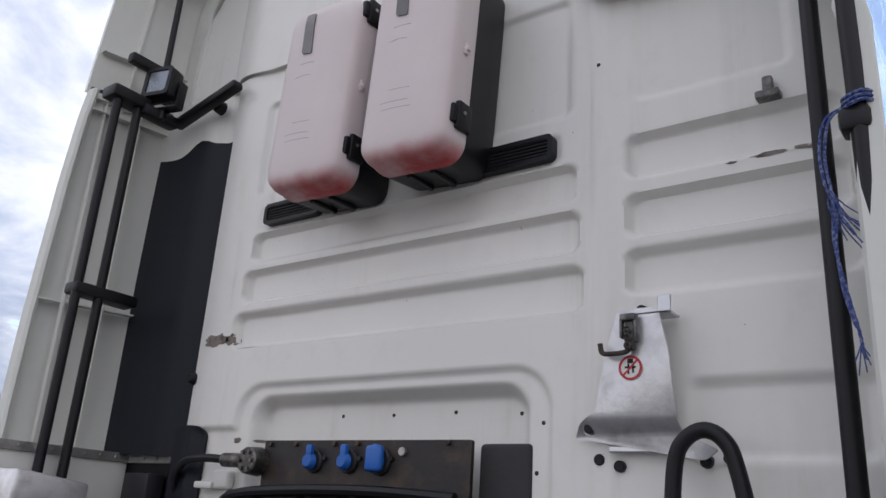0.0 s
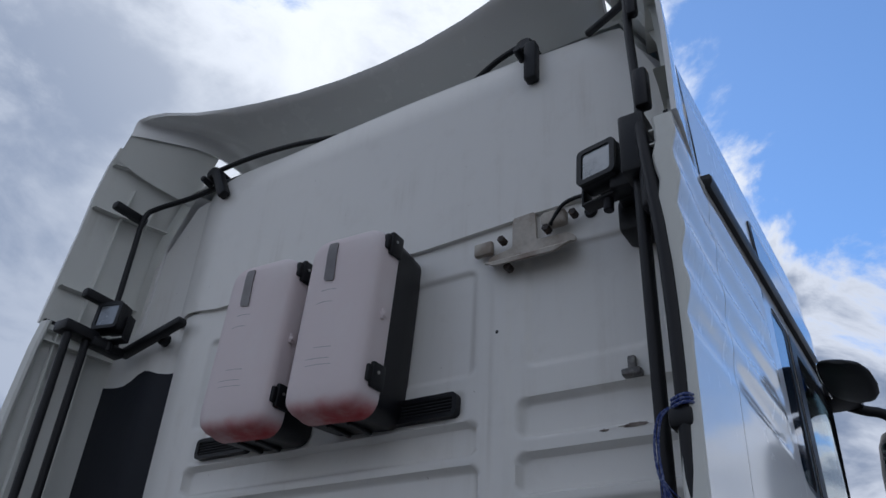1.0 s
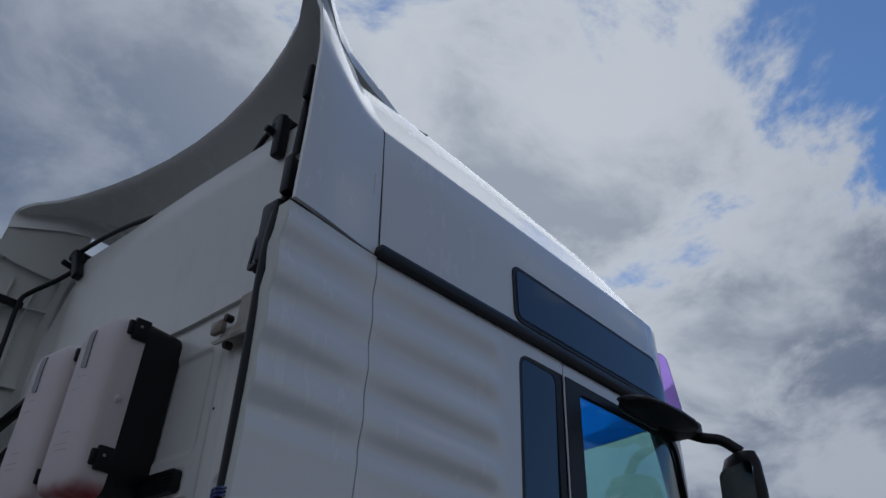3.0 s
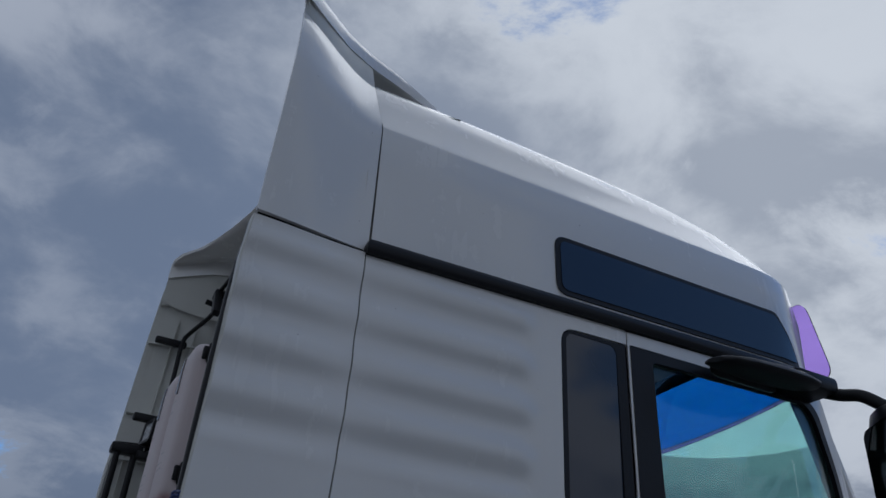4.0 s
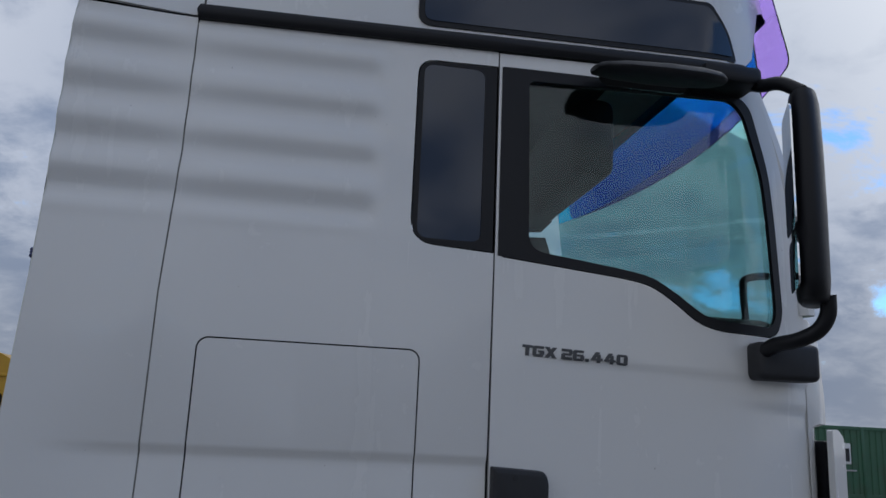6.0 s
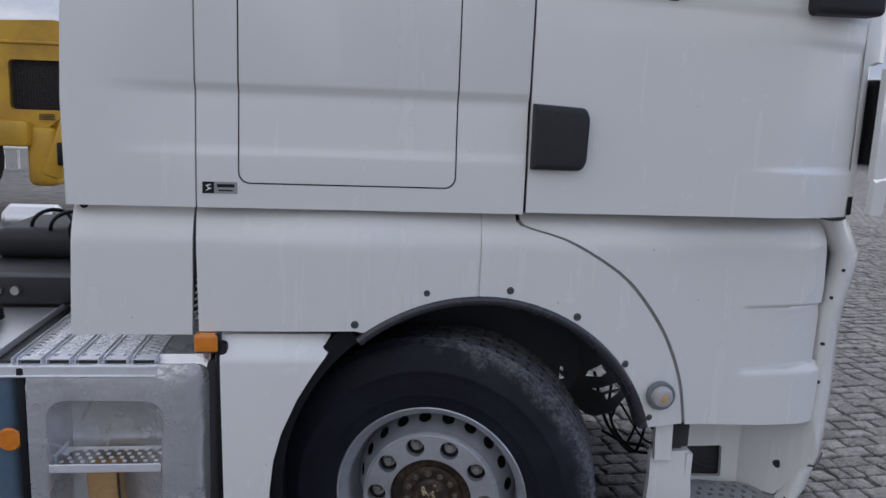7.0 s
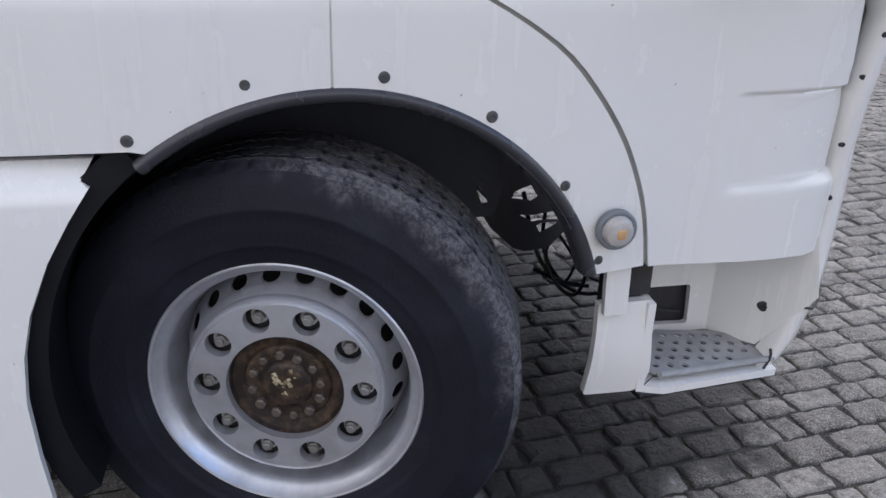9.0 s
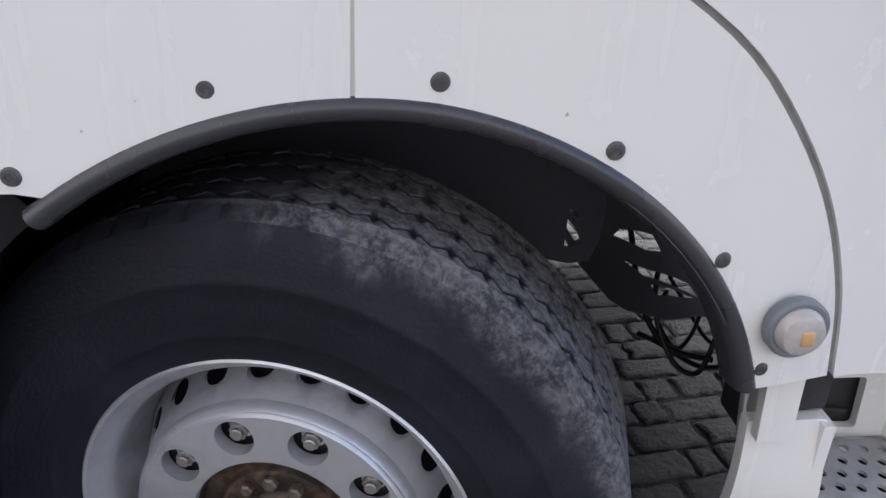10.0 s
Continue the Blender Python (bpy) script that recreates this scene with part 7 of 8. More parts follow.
# ---- mirrors ----
def mirror(Y, sg):
    b = bmesh.new()
    rows = []
    for z, w, d in ((2.262, 0.055, 0.060), (2.275, 0.075, 0.085), (2.33, 0.086, 0.105), (2.55, 0.090, 0.115), (2.75, 0.088, 0.110), (2.86, 0.082, 0.098), (2.90, 0.068, 0.080), (2.91, 0.045, 0.05)):
        cx = 1.862
        cy = -0.215
        rows.append([(cx + (0.02 + w) * math.cos(a) * (0.50 if math.cos(a) > 0 else 0.55) + 0.5 * d * math.sin(a), Y(cy + d * math.sin(a)), z) for a in (2 * math.pi * i / 20 for i in range(20))])
    vs = grid(b, rows, True)
    b.faces.new(vs[-1])
    b.faces.new(vs[0][::-1])
    bmesh.ops.recalc_face_normals(b, faces=b.faces)
    h = part("mirror_housing", b, PLASTIC, truck, "tall black rear-view mirror", sharp=45)
    part("mirror_glass", plate(rrect(-0.085, 0.0, 0.085, 0.38, 0.03), (), lambda u, v: (1.799 + 0.5 * u, Y(-0.215 + u), 2.47 + v), (0.006, 0, 0)), MIRROR, h)
    part("mirror_glass", plate(rrect(-0.075, 0.0, 0.075, 0.15, 0.03), (), lambda u, v: (1.802 + 0.5 * u, Y(-0.215 + u), 2.30 + v), (0.006, 0, 0)), MIRROR, h)
    bar("mirror_arm", [(1.80, Y(-0.02), 2.13), (1.81, Y(-0.09), 2.155), (1.84, Y(-0.16), 2.165), (1.875, Y(-0.205), 2.190), (1.892, Y(-0.23), 2.235), (1.888, Y(-0.24), 2.29)], 0.023, k=4, label="black mirror arm")
    b = bmesh.new()
    rbox(b, (1.775, min(Y(0.03), Y(-0.06)), 2.055), (1.985, max(Y(0.03), Y(-0.06)), 2.170), 0.020, 3)
    part("mirror_base", b, PLASTIC_MATT, truck, "black mirror base on the door corner")
    bar("mirror_arm", [(1.80, Y(0.0), 3.035), (1.80, Y(-0.10), 2.985), (1.82, Y(-0.17), 2.965), (1.85, Y(-0.23), 2.915)], 0.022, k=4, label="black mirror arm")
    # kerb mirror over the door
    b = bmesh.new()
    rows = []
    for x, w, hgt in ((1.235, 0.03, 0.009), (1.25, 0.055, 0.018), (1.32, 0.072, 0.028), (1.45, 0.078, 0.034), (1.56, 0.072, 0.034), (1.63, 0.055, 0.028), (1.66, 0.03, 0.018)):
        rows.append([(x, Y(-0.100 + 1.28 * w * math.cos(a)), 2.972 + 0.28 * w * math.cos(a) + 0.02 * (x - 1.24) + (hgt * math.sin(a) if math.sin(a) > 0 else hgt * 0.75 * math.sin(a))) for a in (2 * math.pi * i / 18 for i in range(18))])
    vs = grid(b, rows, True)
    b.faces.new(vs[-1])
    b.faces.new(vs[0][::-1])
    bmesh.ops.recalc_face_normals(b, faces=b.faces)
    km = part("kerb_mirror", b, PLASTIC_MATT, truck, "black kerb mirror above the door", sharp=50)
    part("mirror_glass", plate(rounded([(1.28, -0.185), (1.58, -0.18), (1.58, -0.05), (1.28, -0.05)], 0.05), (), lambda u, v: (u, Y(-0.022), 2.985 + 0.4 * (v + 0.115)), (0, 0.004 * sg, 0)), MIRROR, km)
    b = bmesh.new()
    rbox(b, (1.60, min(Y(-0.11), Y(0.03)), 2.985), (1.80, max(Y(-0.11), Y(0.03)), 3.045), 0.016, 2)
    part("mirror_bracket", b, PLASTIC, truck)


mirror(lambda y: y, 1)
mirror(lambda y: WIDE - y, -1)

# ---- fuel tank, steps, deck ----
def tank():
    t = empty("fuel_tank", (-0.18, 0.3, 0.36))
    t.parent = truck
    t.matrix_parent_inverse = Matrix.Translation(-truck.location)
    t["label"] = "aluminium fuel tank with two recessed steps"
    # front face with its recess
    outer = rounded([(-0.462, 0.312), (0.032, 0.312), (0.046, 0.75), (0.044, 0.985), (-0.462, 0.985)], [0.05, 0.05, 0.0, 0.06, 0.06])
    R0 = rounded([(-0.420, 0.368), (-0.096, 0.368), (-0.082, 0.876), (-0.410, 0.880)], 0.062)
    part("tank_face", plate(outer, (R0,), lambda u, v: (u, -0.012 + 0.10 * max(0, v - 0.925) ** 1.3 * 4 + 3.0 * max(0, u + 0.018) ** 1.5, v), (0, 0.006, 0), [-0.018, -0.008, 0.0, 0.008, 0.016, 0.024, 0.032, 0.040], [0.925, 0.94, 0.955, 0.97]), TANK_ALU, t, "brushed aluminium face")
    b = bmesh.new()
    c = Vector((-0.246, 0.617))
    rows = []
    for k, y in ((1.0, -0.012), (0.985, -0.010), (0.965, 0.0), (0.945, 0.02), (0.90, 0.14), (0.88, 0.150), (0.84, 0.152)):
        rows.append([(c.x + (u - c.x) * k, y, c.y + (v - c.y) * k) for u, v in R0])
    vs = grid(b, rows, True)
    b.faces.new(vs[-1])
    bmesh.ops.recalc_face_normals(b, faces=b.faces)
    bmesh.ops.reverse_faces(b, faces=b.faces)
    part("step_recess", b, TANK_ALU, t, "pressed aluminium recess")
    b = bmesh.new()
    rows = []
    for x in (-0.460, 0.042):
        rows.append([(x, y, z) for y, z in ((0.045, 0.33), (0.045, 0.96), (0.065, 0.995), (0.55, 0.995), (0.60, 0.95), (0.60, 0.36), (0.55, 0.30), (0.06, 0.30))])
    vs = grid(b, rows, True)
    b.faces.new(vs[0])
    b.faces.new(vs[1][::-1])
    bmesh.ops.recalc_face_normals(b, faces=b.faces)
    for f in list(b.faces):
        if f.calc_center_median().y < 0.0455:
            bmesh.ops.delete(b, geom=[f], context="FACES_ONLY")
    part("tank_shell", b, TANK_ALU, t)
    b = bmesh.new()
    tube(b, [(-0.36, 0.141, 0.76), (-0.33, 0.140, 0.82), (-0.28, 0.138, 0.852), (-0.24, 0.137, 0.858), (-0.20, 0.138, 0.852), (-0.15, 0.140, 0.82), (-0.12, 0.141, 0.76)], 0.005, 6, 5)
    part("pressed_bead", b, TANK_ALU, t)
    for z in (0.668, 0.388):
        hs = [circle(-0.385 + 0.03 * i + (0.015 if j % 2 else 0), 0.018 + 0.026 * j, 0.0065, 8) for i in range(10) for j in range(4)]
        s = part("tank_step", plate(rounded([(-0.412, -0.004), (-0.100, -0.004), (-0.090, 0.02), (-0.100, 0.12), (-0.400, 0.12), (-0.420, 0.02)], 0.008), hs, lambda u, v: (u, v, z + 0.012), (0, 0, -0.004)), ALU_BRIGHT, t, "perforated aluminium step")
        b = bmesh.new()
        rbox(b, (-0.416, -0.008, z - 0.014), (-0.096, -0.003, z + 0.012), 0.002, 1)
        part("nosing", b, ALU_BRIGHT, s)
        for x in (-0.402, -0.098):
            b = bmesh.new()
            rbox(b, (x - 0.006, 0.02, z - 0.01), (x + 0.006, 0.12, z + 0.030), 0.002, 1)
            part("step_bracket", b, ALU, s)
    return t


tank()
# dark filler between tank and mud panel, standing in for the gap's shade
b = bmesh.new()
rbox(b, (0.034, 0.03, 0.30), (0.072, 0.55, 0.98), 0.01)
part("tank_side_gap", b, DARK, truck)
b = bmesh.new()
rbox(b, (-1.02, -0.004, 0.300), (-0.486, 0.60, 0.975), 0.05, 4)
aux = part("blue_tank", b, BLUE_STEEL, truck, "blue-grey painted steel tank")
b = bmesh.new()
rbox(b, (-0.486, -0.014, 0.300), (-0.464, 0.60, 0.978), 0.006, 2)
part("strap", b, PLASTIC, aux, "black rubber strap")
b = bmesh.new()
cyl(b, (-0.515, -0.002, 0.760), (-0.515, -0.012, 0.760), 0.036, 24, 0.034, 0.003)
part("reflector", b, ORANGE, aux, "round amber reflector")


def deck():
    d = empty("tread_deck", (-0.4, 0.3, 1.0))
    d.parent = truck
    d.matrix_parent_inverse = Matrix.Translation(-truck.location)
    d["label"] = "perforated aluminium catwalk planks"
    for i in range(6):
        u0 = -0.567 + 0.0790 * i
        ln = 0.50 if i else 1.4
        hs = [rrect(u0 + 0.0070 + 0.019 * c, 0.031 + 0.030 * r + (0.015 if c % 2 else 0), u0 + 0.021 + 0.019 * c, 0.051 + 0.030 * r + (0.015 if c % 2 else 0), 0.003, 2) for c in range(3) for r in range(int((ln - 0.08) / 0.030))]
        p = part("plank", plate([(u0, 0.0), (u0 + 0.066, 0.0), (u0 + 0.066, ln), (u0, ln)], hs, lambda u, v: (u, v + 0.012, 0.996), (0, 0, -0.003)), ALU_BRIGHT, d)
        b = bmesh.new()
        for x in (u0 + 0.001, u0 + 0.065):
            rbox(b, (x - 0.0015, 0.006, 0.968), (x + 0.0015, ln + 0.010, 1.001), 0.0006, 1)
        part("plank_flange", b, ALU_BRIGHT, p)
        # dark plates at the open end and below the holes, as their shade
        b = bmesh.new()
        rbox(b, (u0 + 0.008, 0.016, 0.978), (u0 + 0.058, 0.020, 0.990), 0.001, 1)
        part("plank_end", b, DARK, p)
        b = bmesh.new()
        rbox(b, (u0 + 0.004, 0.03, 0.976), (u0 + 0.062, ln, 0.979), 0.0, 1)
        part("plank_web", b, PLASTIC, p)
    b = bmesh.new()
    rbox(b, (-1.06, -0.010, 0.974), (-0.100, 0.030, 0.982), 0.002, 1)
    rbox(b, (-1.06, -0.012, 0.952), (-0.100, -0.006, 0.982), 0.002, 1)
    rbox(b, (-1.06, -0.018, 0.950), (-0.100, -0.006, 0.956), 0.002, 1)
    part("deck_edge", b, ALU_BRIGHT, d, "folded aluminium edge")
    b = bmesh.new()
    rbox(b, (-1.06, 0.012, 0.983), (-0.574, 0.62, 0.989), 0.002, 1)
    part("deck_plate", b, ALU, d, "plain aluminium plate round the filler cap")


deck()
# frame and what lies behind the cab
b = bmesh.new()
for y0, y1 in ((0.80, 0.87), (1.55, 1.62)):
    rbox(b, (-4.6, y0, 0.80), (1.9, y1, 1.06), 0.006)
for x in (-3.8, -2.9, -2.0, -1.1, -0.4):
    rbox(b, (x, 0.85, 0.86), (x + 0.08, 1.57, 1.02), 0.006)
part("chassis_frame", b, DARK, truck, "black ladder frame")
b = bmesh.new()
rbox(b, (-0.95, 0.62, 1.00), (-0.30, 0.70, 1.10), 0.008)
rbox(b, (-2.6, 0.80, 1.06), (-0.3, 1.62, 1.075), 0.003)
part("frame_cover", b, PLASTIC_MATT, truck)
for x in (-0.78, -0.72):
    b = bmesh.new()
    cyl(b, (x, 0.622, 1.052), (x, 0.60, 1.052), 0.016, 12, bevel=0.002)
    part("frame_bolt", b, STEEL, truck)
b = bmesh.new()
cyl(b, (-0.72, 0.42, 1.000), (-0.72, 0.42, 1.040), 0.035, 20, 0.032, 0.004)
cyl(b, (-0.72, 0.42, 1.040), (-0.72, 0.42, 1.055), 0.026, 16, bevel=0.003)
part("tank_cap", b, PLASTIC, truck, "black filler cap")
rnd = random.Random(12)
for k in range(5):
    c = Vector((-0.42 - 0.09 * k, 0.95 + 0.05 * k, 1.16))
    b = bmesh.new()
    tube(b, [c + Vector((0.02 * i / 6 + 0.085 * math.cos(i * 0.55), 0.03 * math.sin(i), 0.085 * math.sin(i * 0.55) + 0.02)) for i in range(14)], 0.008, 8, 3)
    part("air_hose", b, PLASTIC, truck, "coiled black air line")
b = bmesh.new()
tube(b, [(-0.30, 0.95, 1.08), (-0.36, 0.92, 1.12), (-0.42, 0.90, 1.10)], 0.035, 10, 4)
part("brown_pipe", b, BEIGE, truck)
b = bmesh.new()
rbox(b, (-0.98, 1.05, 1.07), (-0.52, 1.50, 1.20), 0.05, 4)
part("rear_deck_box", b, PLASTIC_MATT, truck, "dark equipment behind the cab")
b = bmesh.new()
cyl(b, (-1.20, 1.75, 1.13), (-0.93, 1.75, 1.13), 0.075, 24, bevel=0.03)
part("air_tank", b, ALU, truck, "grey metal air tank")
# plain blocks for the machinery, added to keep light from under the cab
for its_name, lo, hi_end, r in (("cab_mount", (-0.30, 0.66, 1.09), (0.02, 1.76, 1.56), 0.02), ("gearbox_cover", (0.02, 0.40, 0.85), (0.25, 2.0, 1.45), 0.02), ("engine", (0.95, 0.80, 0.78), (1.95, 1.8, 1.30), 0.05), ("engine_sump", (0.1, 0.62, 0.62), (0.95, 1.8, 1.30), 0.05), ("oil_pan", (0.2, 0.95, 0.40), (1.2, 1.5, 0.70), 0.08), ("gearbox", (-0.4, 0.72, 0.40), (0.60, 1.7, 0.95), 0.05)):
    b = bmesh.new()
    rbox(b, lo, hi_end, r, 2)
    part(its_name, b, DARK, truck, "dark oily machinery under the cab")
b = bmesh.new()
for zz in steps(1.10, 1.42, 0.02):
    tube(b, [(0.004 + 0.010 * math.cos(zz * 300), 0.075, zz), (0.012, 0.070, zz + 0.01)], 0.004, 6)
part("spiral_hose", b, STEEL, truck)
for x in (-3.6, -2.25):
    for y in (0.30, 2.12):
        b = bmesh.new()
        lathe(b, [(0.28, -0.16), (0.46, -0.16), (0.51, -0.13), (0.51, 0.13), (0.46, 0.16), (0.28, 0.16), (0.26, 0.0), (0.28, -0.16)], (x, y, 0.51), 40)
        bmesh.ops.recalc_face_normals(b, faces=b.faces)
        part("rear_tyre", b, RUBBER, truck)
# dealer sticker on the quarter panel
st = part("dealer_sticker", plate([(0.036, 1.487), (0.132, 1.487), (0.132, 1.520), (0.036, 1.520)], (), lambda u, v: (u, -0.0015, v), (0, 0.001, 0)), GREY_PRINT, truck, "small grey and black dealer sticker")
part("emblem", plate([(0.036, 1.487), (0.068, 1.487), (0.068, 1.520), (0.036, 1.520)], (), lambda u, v: (u, -0.0022, v), (0, 0.0006, 0)), PLASTIC, st)
part("emblem_mark", plate([(0.042, 1.492), (0.062, 1.502), (0.050, 1.506), (0.062, 1.514), (0.044, 1.510), (0.052, 1.502)], (), lambda u, v: (u, -0.0028, v), (0, 0.0005, 0)), WHITE_PLAIN, st)
part("print_bar", plate([(0.076, 1.505), (0.124, 1.505), (0.124, 1.514), (0.076, 1.514)], (), lambda u, v: (u, -0.0022, v), (0, 0.0006, 0)), PLASTIC, st)
part("print_bar", plate([(0.080, 1.494), (0.120, 1.494), (0.120, 1.498), (0.080, 1.498)], (), lambda u, v: (u, -0.0022, v), (0, 0.0006, 0)), PLASTIC, st)


# ---- timber in the tank step ----
def timber():
    tb = empty("timber_block", (-0.26, 0.06, 0.40), label="weathered timber offcut wedged upright between two tank steps", category="timber")
    b = bmesh.new()
    rows = []
    ring = rrect(-0.044, -0.040, 0.044, 0.040, 0.005, 3)
    for i in range(11):
        t = i / 10
        z = 0.400 + 0.254 * t
        k = 0.82 + 0.18 * ease(t / 0.4)
        bulge = 0.016 * math.exp(-((t - 0.30) / 0.14) ** 2)
        rows.append([(-0.266 - 0.006 * t + u * k + (bulge if u > 0.02 else 0.0) + 0.0015 * math.sin(7 * t + 40 * v), 0.062 + v * k, z) for u, v in ring])
    vs = grid(b, rows, True)
    b.faces.new(vs[-1])
    b.faces.new(vs[0][::-1])
    bmesh.ops.recalc_face_normals(b, faces=b.faces)
    part("block", b, WOOD, tb)
    b = bmesh.new()
    lathe(b, [(0.030, 0.004), (0.026, -0.004), (0.020, -0.010), (0.012, -0.011), (0.010, -0.007), (0.0, -0.006)], (-0.242, 0.026, 0.470), 18)
    part("knot", b, WOOD_END, tb, "pale round branch stub")
    b = bmesh.new()
    tube(b, [(-0.226, 0.021, 0.655), (-0.224, 0.020, 0.58), (-0.219, 0.022, 0.52), (-0.216, 0.026, 0.485)], 0.004, 6, 3)
    part("bark", b, RUST, tb, "dark strip of bark")


timber()

# ---- surroundings ----
def machine():
    """Rear of a yellow earth mover, some metres beyond the truck."""
    m = empty("earth_mover", (-5.2, 9.5, 0), label="yellow earth-moving machine with a mesh engine cover", category="machine")
    sh = rounded([(-8.0, 1.20), (-3.55, 1.20), (-3.25, 1.45), (-3.10, 2.50), (-3.35, 2.62), (-8.0, 2.42)], [0.1, 0.1, 0.1, 0.12, 0.08, 0.1])
    part("engine_cover", plate(sh, (rrect(-3.98, 1.46, -3.20, 2.10, 0.06),), lambda u, v: (u, 9.0, v), (0, 2.2, 0)), YELLOW, m, "yellow engine cover")
    b = bmesh.new()
    rbox(b, (-8.0, 8.97, 2.30), (-3.15, 11.22, 2.345), 0.02)
    part("cover_rail", b, YELLOW, m)
    b = bmesh.new()
    for i in range(22):
        x = -3.98 + 0.78 * i / 21
        tube(b, [(x, 9.06, 1.46), (x, 9.06, 2.10)], 0.006, 5)
    for i in range(18):
        z = 1.46 + 0.64 * i / 17
        tube(b, [(-3.98, 9.07, z), (-3.20, 9.07, z)], 0.006, 5)
    part("mesh", b, DARK, m, "dark wire mesh")
    b = bmesh.new()
    rbox(b, (-4.0, 9.12, 1.44), (-3.18, 9.3, 2.12), 0.01)
    part("radiator", b, RUST, m)
    b = bmesh.new()
    rbox(b, (-5.4, 8.85, 0.98), (-3.72, 10.9, 1.32), 0.05, 2)
    rbox(b, (-3.80, 8.95, 0.45), (-3.40, 10.9, 1.25), 0.10, 3)
    rbox(b, (-3.46, 8.9, 0.55), (-3.22, 9.2, 1.45), 0.05, 2, Matrix.Translation((-3.3, 9, 1.0)) @ pose(0, 0, 0, 0, 20, 0) @ Matrix.Translation((3.3, -9, -1.0)))
    part("counterweight", b, YELLOW, m, "yellow rear counterweight")
    for i in range(4):
        b = bmesh.new()
        rbox(b, (-3.62, 8.985, 1.335 + 0.022 * i), (-3.42, 8.995, 1.345 + 0.022 * i), 0.002, 1)
        part("louvre", b, DARK, m)
    b = bmesh.new()
    rbox(b, (-3.36, 8.8, 0.75), (-3.26, 8.9, 1.05), 0.02)
    part("rear_lamp", b, PLASTIC, m)
    for x in (-7.2, -5.2):
        b = bmesh.new()
        lathe(b, [(0.3, -0.3), (0.62, -0.3), (0.75, -0.22), (0.75, 0.22), (0.62, 0.3), (0.3, 0.3), (0.25, 0.0), (0.3, -0.3)], (x, 9.7, 0.75), 32)
        bmesh.ops.recalc_face_normals(b, faces=b.faces)
        part("tyre", b, RUBBER, m)


machine()


def container():
    c = empty("container", (24.5, 27.0, 0), label="green steel shipping container with a small white sign", category="container")
    b = bmesh.new()
    pts = []
    x = 18.5
    while x < 30.5:
        pts += [(x, 27.0), (x + 0.07, 27.0), (x + 0.10, 27.04), (x + 0.17, 27.04), (x + 0.20, 27.0)]
        x += 0.28
    grid(b, [[(px, py, z) for px, py in pts] for z in (0.15, 2.68)])
    part("side", b, GREEN, c, "corrugated green side")
    b = bmesh.new()
    for z in (0.06, 2.66):
        rbox(b, (18.4, 26.97, z), (30.6, 27.10, z + 0.15), 0.01)
    rbox(b, (18.4, 27.05, 0.0), (30.6, 29.4, 2.78), 0.02)
    for px in (18.4, 22.75, 30.5):
        rbox(b, (px, 26.96, 0.06), (px + 0.14, 27.1, 2.8), 0.01)
    part("frame", b, GREEN, c)
    b = bmesh.new()
    rbox(b, (21.65, 26.955, 1.35), (22.25, 26.985, 2.15), 0.01)
    s = part("sign", b, WHITE_PLAIN, c, "white sign")
    b = bmesh.new()
    rbox(b, (21.72, 26.945, 1.45), (22.18, 26.953, 1.95), 0.0)
    part("print_block", b, PLASTIC_MATT, s)
    b = bmesh.new()
    rbox(b, (21.75, 26.94, 1.08), (22.45, 26.97, 1.14), 0.01)
    part("bolt_bar", b, STEEL, c)


container()


def fence():
    f = empty("fence", (-6.0, 16.0, 0), label="low white tubular fence on the far side of the yard", category="fence")
    for z in (0.45, 0.95):
        b = bmesh.new()
        tube(b, [(-12.0, 16.0, z), (-1.0, 16.0, z)], 0.035, 8)
        part("rail", b, WHITE_PLAIN, f)
    for i in range(38):
        b = bmesh.new()
        tube(b, [(-12.0 + 0.30 * i, 16.0, 0.0), (-12.0 + 0.30 * i, 16.0, 1.0)], 0.022, 6)
        part("post", b, WHITE_PLAIN, f)


fence()


CLADDING = material("grey_cladding", (0.30, 0.31, 0.32), 0.6, alt=(0.22, 0.23, 0.24), scale=0.4)
ROOF_EDGE = material("dark_roof_edge", (0.10, 0.10, 0.11), 0.6)


def hall(label, x0, x1, y0, y1, high):
    h = empty("warehouse", ((x0 + x1) / 2, (y0 + y1) / 2, 0), label=label, category="building")
    b = bmesh.new()
    rbox(b, (x0, y0, 0), (x1, y1, high), 0.05, 1)
    part("wall", b, CLADDING, h)
    b = bmesh.new()
    rbox(b, (x0 - 0.3, y0 - 0.3, high), (x1 + 0.3, y1 + 0.3, high + 0.3), 0.05, 1)
    part("roof", b, ROOF_EDGE, h)


hall("long grey warehouse far across the yard", -34, 26, 78, 100, 5.2)
# unseen block added to cut low light; stands for a dark reflected horizon
hall("plain grey block added out of view to darken the low horizon", -45, 50, -62, -40, 5.4)


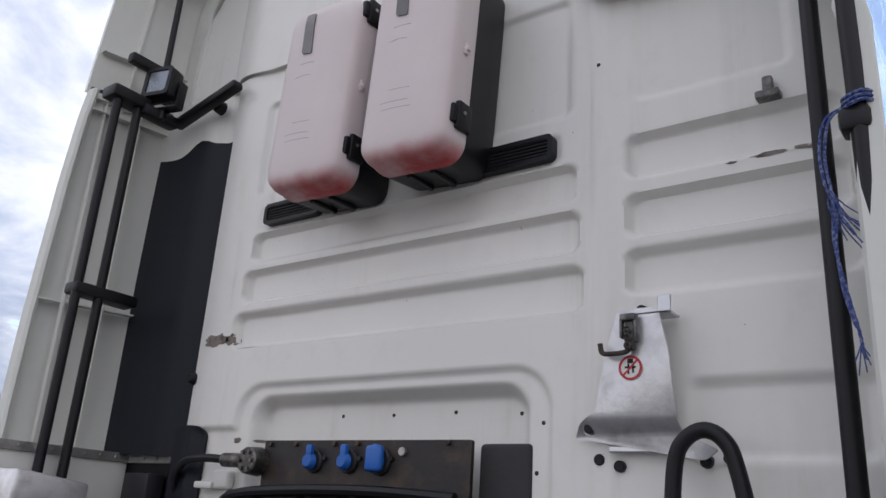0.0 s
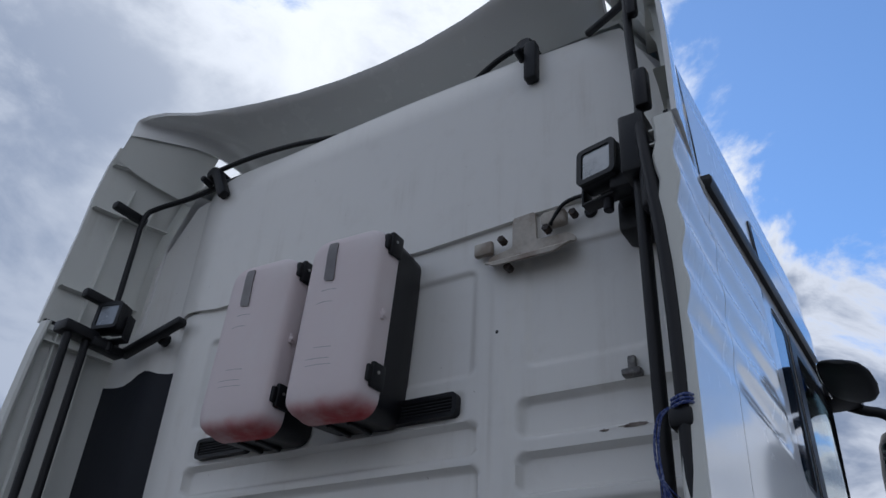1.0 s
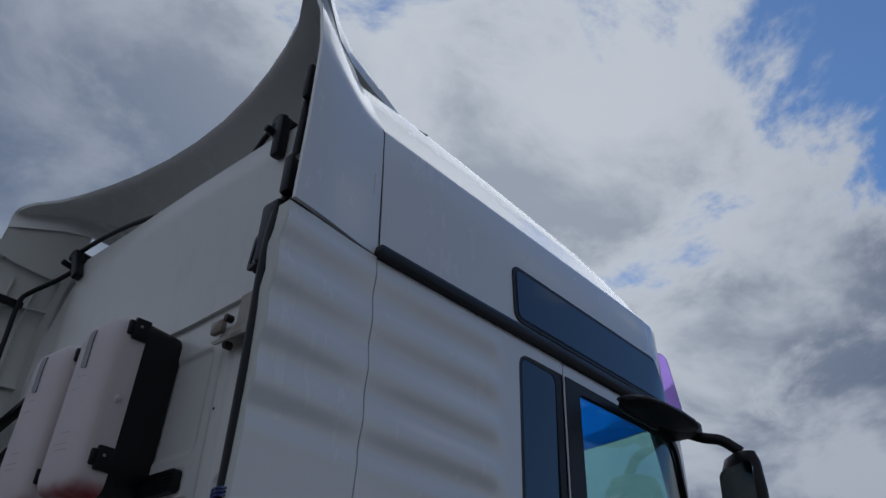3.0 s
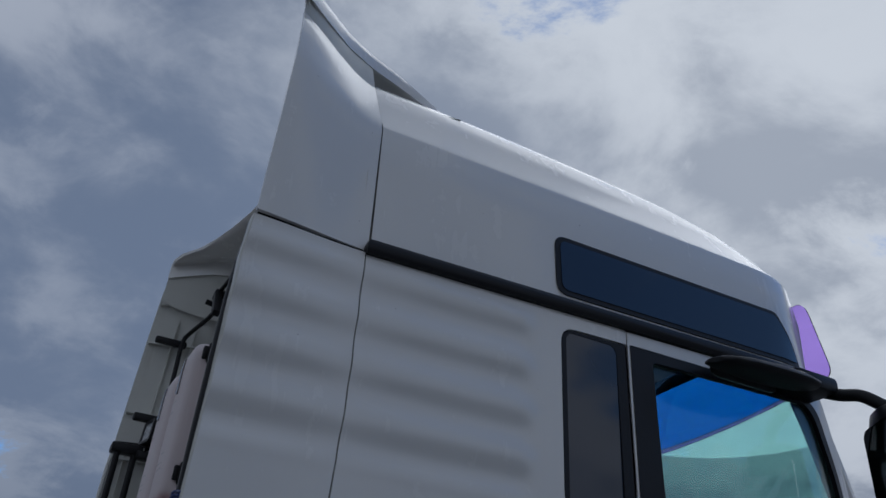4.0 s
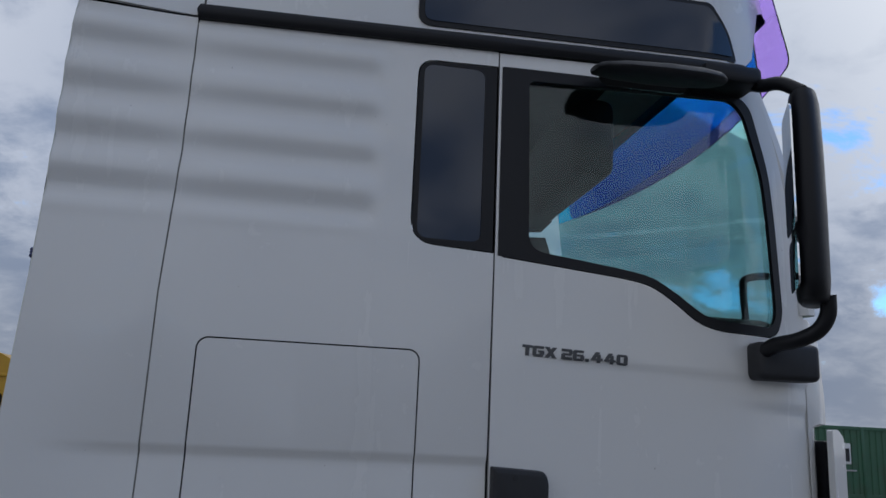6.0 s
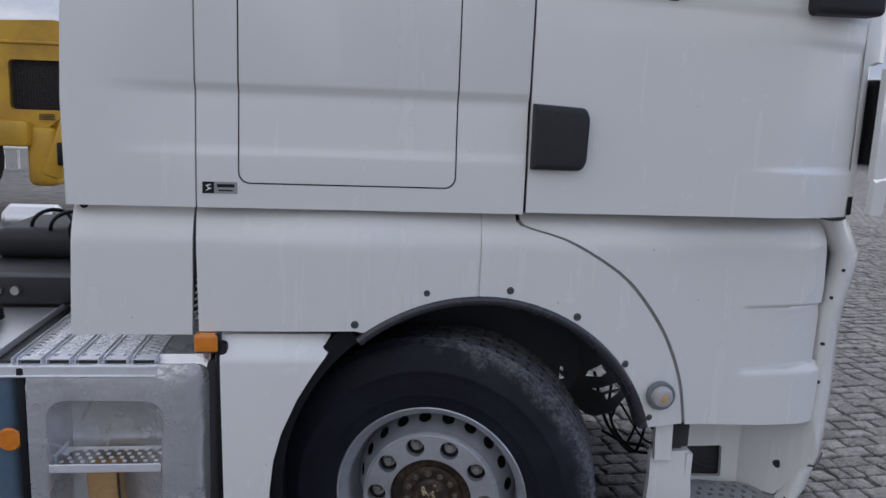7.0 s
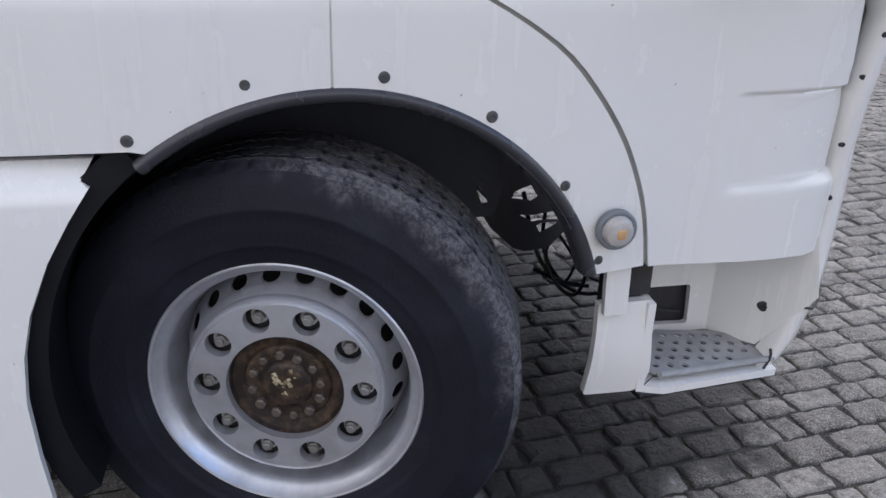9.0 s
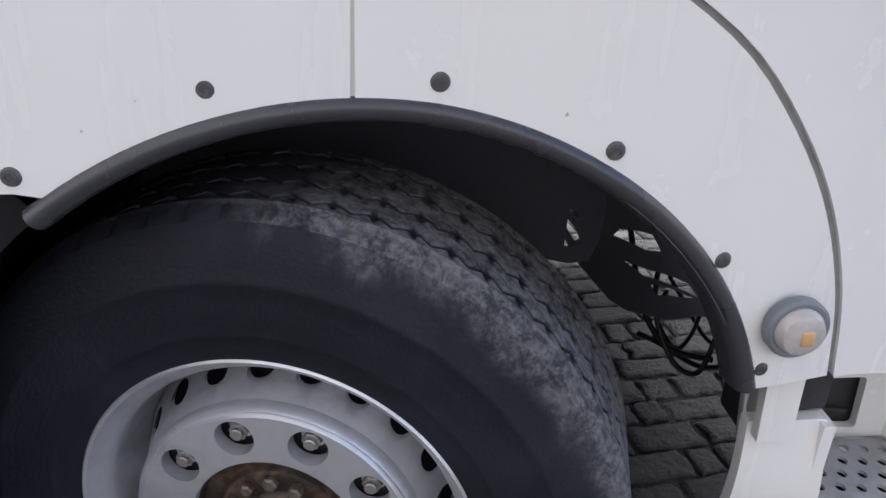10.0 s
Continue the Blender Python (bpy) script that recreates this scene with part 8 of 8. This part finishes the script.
# ---- ground ----
def ground():
    b = bmesh.new()
    bmesh.ops.create_grid(b, x_segments=40, y_segments=40, size=400, matrix=Matrix.Translation((0, 0, -0.020)))
    g = part("ground", b, FAR_STONE)
    tagged(g, kind="structure")
    b = bmesh.new()
    bmesh.ops.create_grid(b, x_segments=1, y_segments=1, size=1, matrix=Matrix.LocRotScale((3.0, 3.5, -0.0120), Euler((0, 0, radians(6.7))), (6.76, 5.88, 1)))
    p = part("pavement", b, MORTAR)
    tagged(p, kind="structure")
    rnd = random.Random(21)
    turn = Matrix.Rotation(radians(6.7), 4, "Z")
    org = Vector((3.0, 3.5, 0))

    def stone(w, d, seed):
        """Points of one worn sett, centred, top at 0."""
        r = random.Random(seed)
        ring = []
        for u, v in ((-1, -0.86), (-0.90, -1), (-0.5, -1), (-0.2, -1), (0.15, -1), (0.5, -1), (0.91, -1), (1, -0.86), (1, -0.25), (1, 0.3), (1, 0.87), (0.90, 1), (0.45, 1), (0.1, 1), (-0.25, 1), (-0.55, 1), (-0.90, 1), (-1, 0.86), (-1, 0.25), (-1, -0.3)):
            ring.append((u * w / 2 * (1 + r.uniform(-0.13, 0.07)), v * d / 2 * (1 + r.uniform(-0.17, 0.07))))
        return ring, r.uniform(-0.003, 0.003), r.uniform(-0.003, 0.003)

    verts, faces, near = [], [], []
    v = -5.9
    while v < 5.9:
        h = rnd.uniform(0.098, 0.120)
        u = -6.8 - rnd.random() * 0.15
        while u < 6.8:
            L = rnd.choice((0.085, 0.110, 0.140, 0.160, 0.180, 0.205)) * rnd.uniform(0.92, 1.08)
            c = org + turn @ Vector((u + L / 2, v + h / 2, 0))
            seed = rnd.randrange(10 ** 6)
            drop = rnd.uniform(-0.006, 0.003)
            inside = 1.30 < c.x < 2.75 and -0.55 < c.y < 0.95
            if inside and len(near) < 300:
                near.append((c, L, h, drop))
            else:
                ring, tx, ty = stone(L - 0.004, h - 0.003, seed)
                k0 = len(verts)
                spin = rnd.uniform(-0.05, 0.05)
                for kk, zz in ((0.50, 0.0030), (0.84, 0.0), (0.960, -0.0055), (1.02, -0.024)):
                    for x, y in ring:
                        q = turn @ Vector((x * kk - y * kk * spin, y * kk + x * kk * spin, 0))
                        verts.append((c.x + q.x, c.y + q.y, drop + zz + tx * x / L * 2 + ty * y / h * 2))
                n = len(ring)
                faces.append([k0 + i for i in range(n)])
                for a in (0, 1, 2):
                    for i in range(n):
                        j = (i + 1) % n
                        faces.append([k0 + (a + 1) * n + i, k0 + (a + 1) * n + j, k0 + a * n + j, k0 + a * n + i])
            u += L
        v += h
    me = bpy.data.meshes.new("setts")
    me.from_pydata(verts, [], faces)
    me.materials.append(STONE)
    ob = tagged(new("setts", me), kind="stuff")
    ob.parent = p
    shapes = []
    for s in range(24):
        ring, tx, ty = stone(0.135 - 0.004, 0.109 - 0.003, 900 + s)
        vs, fs, n = [], [], len(ring)
        for kk, zz in ((0.50, 0.0030), (0.84, 0.0), (0.960, -0.0055), (1.02, -0.024)):
            vs += [(x * kk, y * kk, zz + tx * x / 0.135 * 2 + ty * y / 0.109 * 2) for x, y in ring]
        fs.append(list(range(n)))
        for a in (0, 1, 2):
            fs += [[(a + 1) * n + i, (a + 1) * n + (i + 1) % n, a * n + (i + 1) % n, a * n + i] for i in range(n)]
        m = bpy.data.meshes.new("sett")
        m.from_pydata(vs, [], fs)
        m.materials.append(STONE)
        shapes.append(m)
    for c, L, h, drop in near:
        o = new("sett", rnd.choice(shapes))
        o.parent = p
        o.matrix_basis = Matrix.LocRotScale((c.x, c.y, drop), Euler((0, 0, radians(6.7 + rnd.choice((0, 180)) + rnd.uniform(-2, 2)))), (L / 0.135, h / 0.109, 1))


ground()
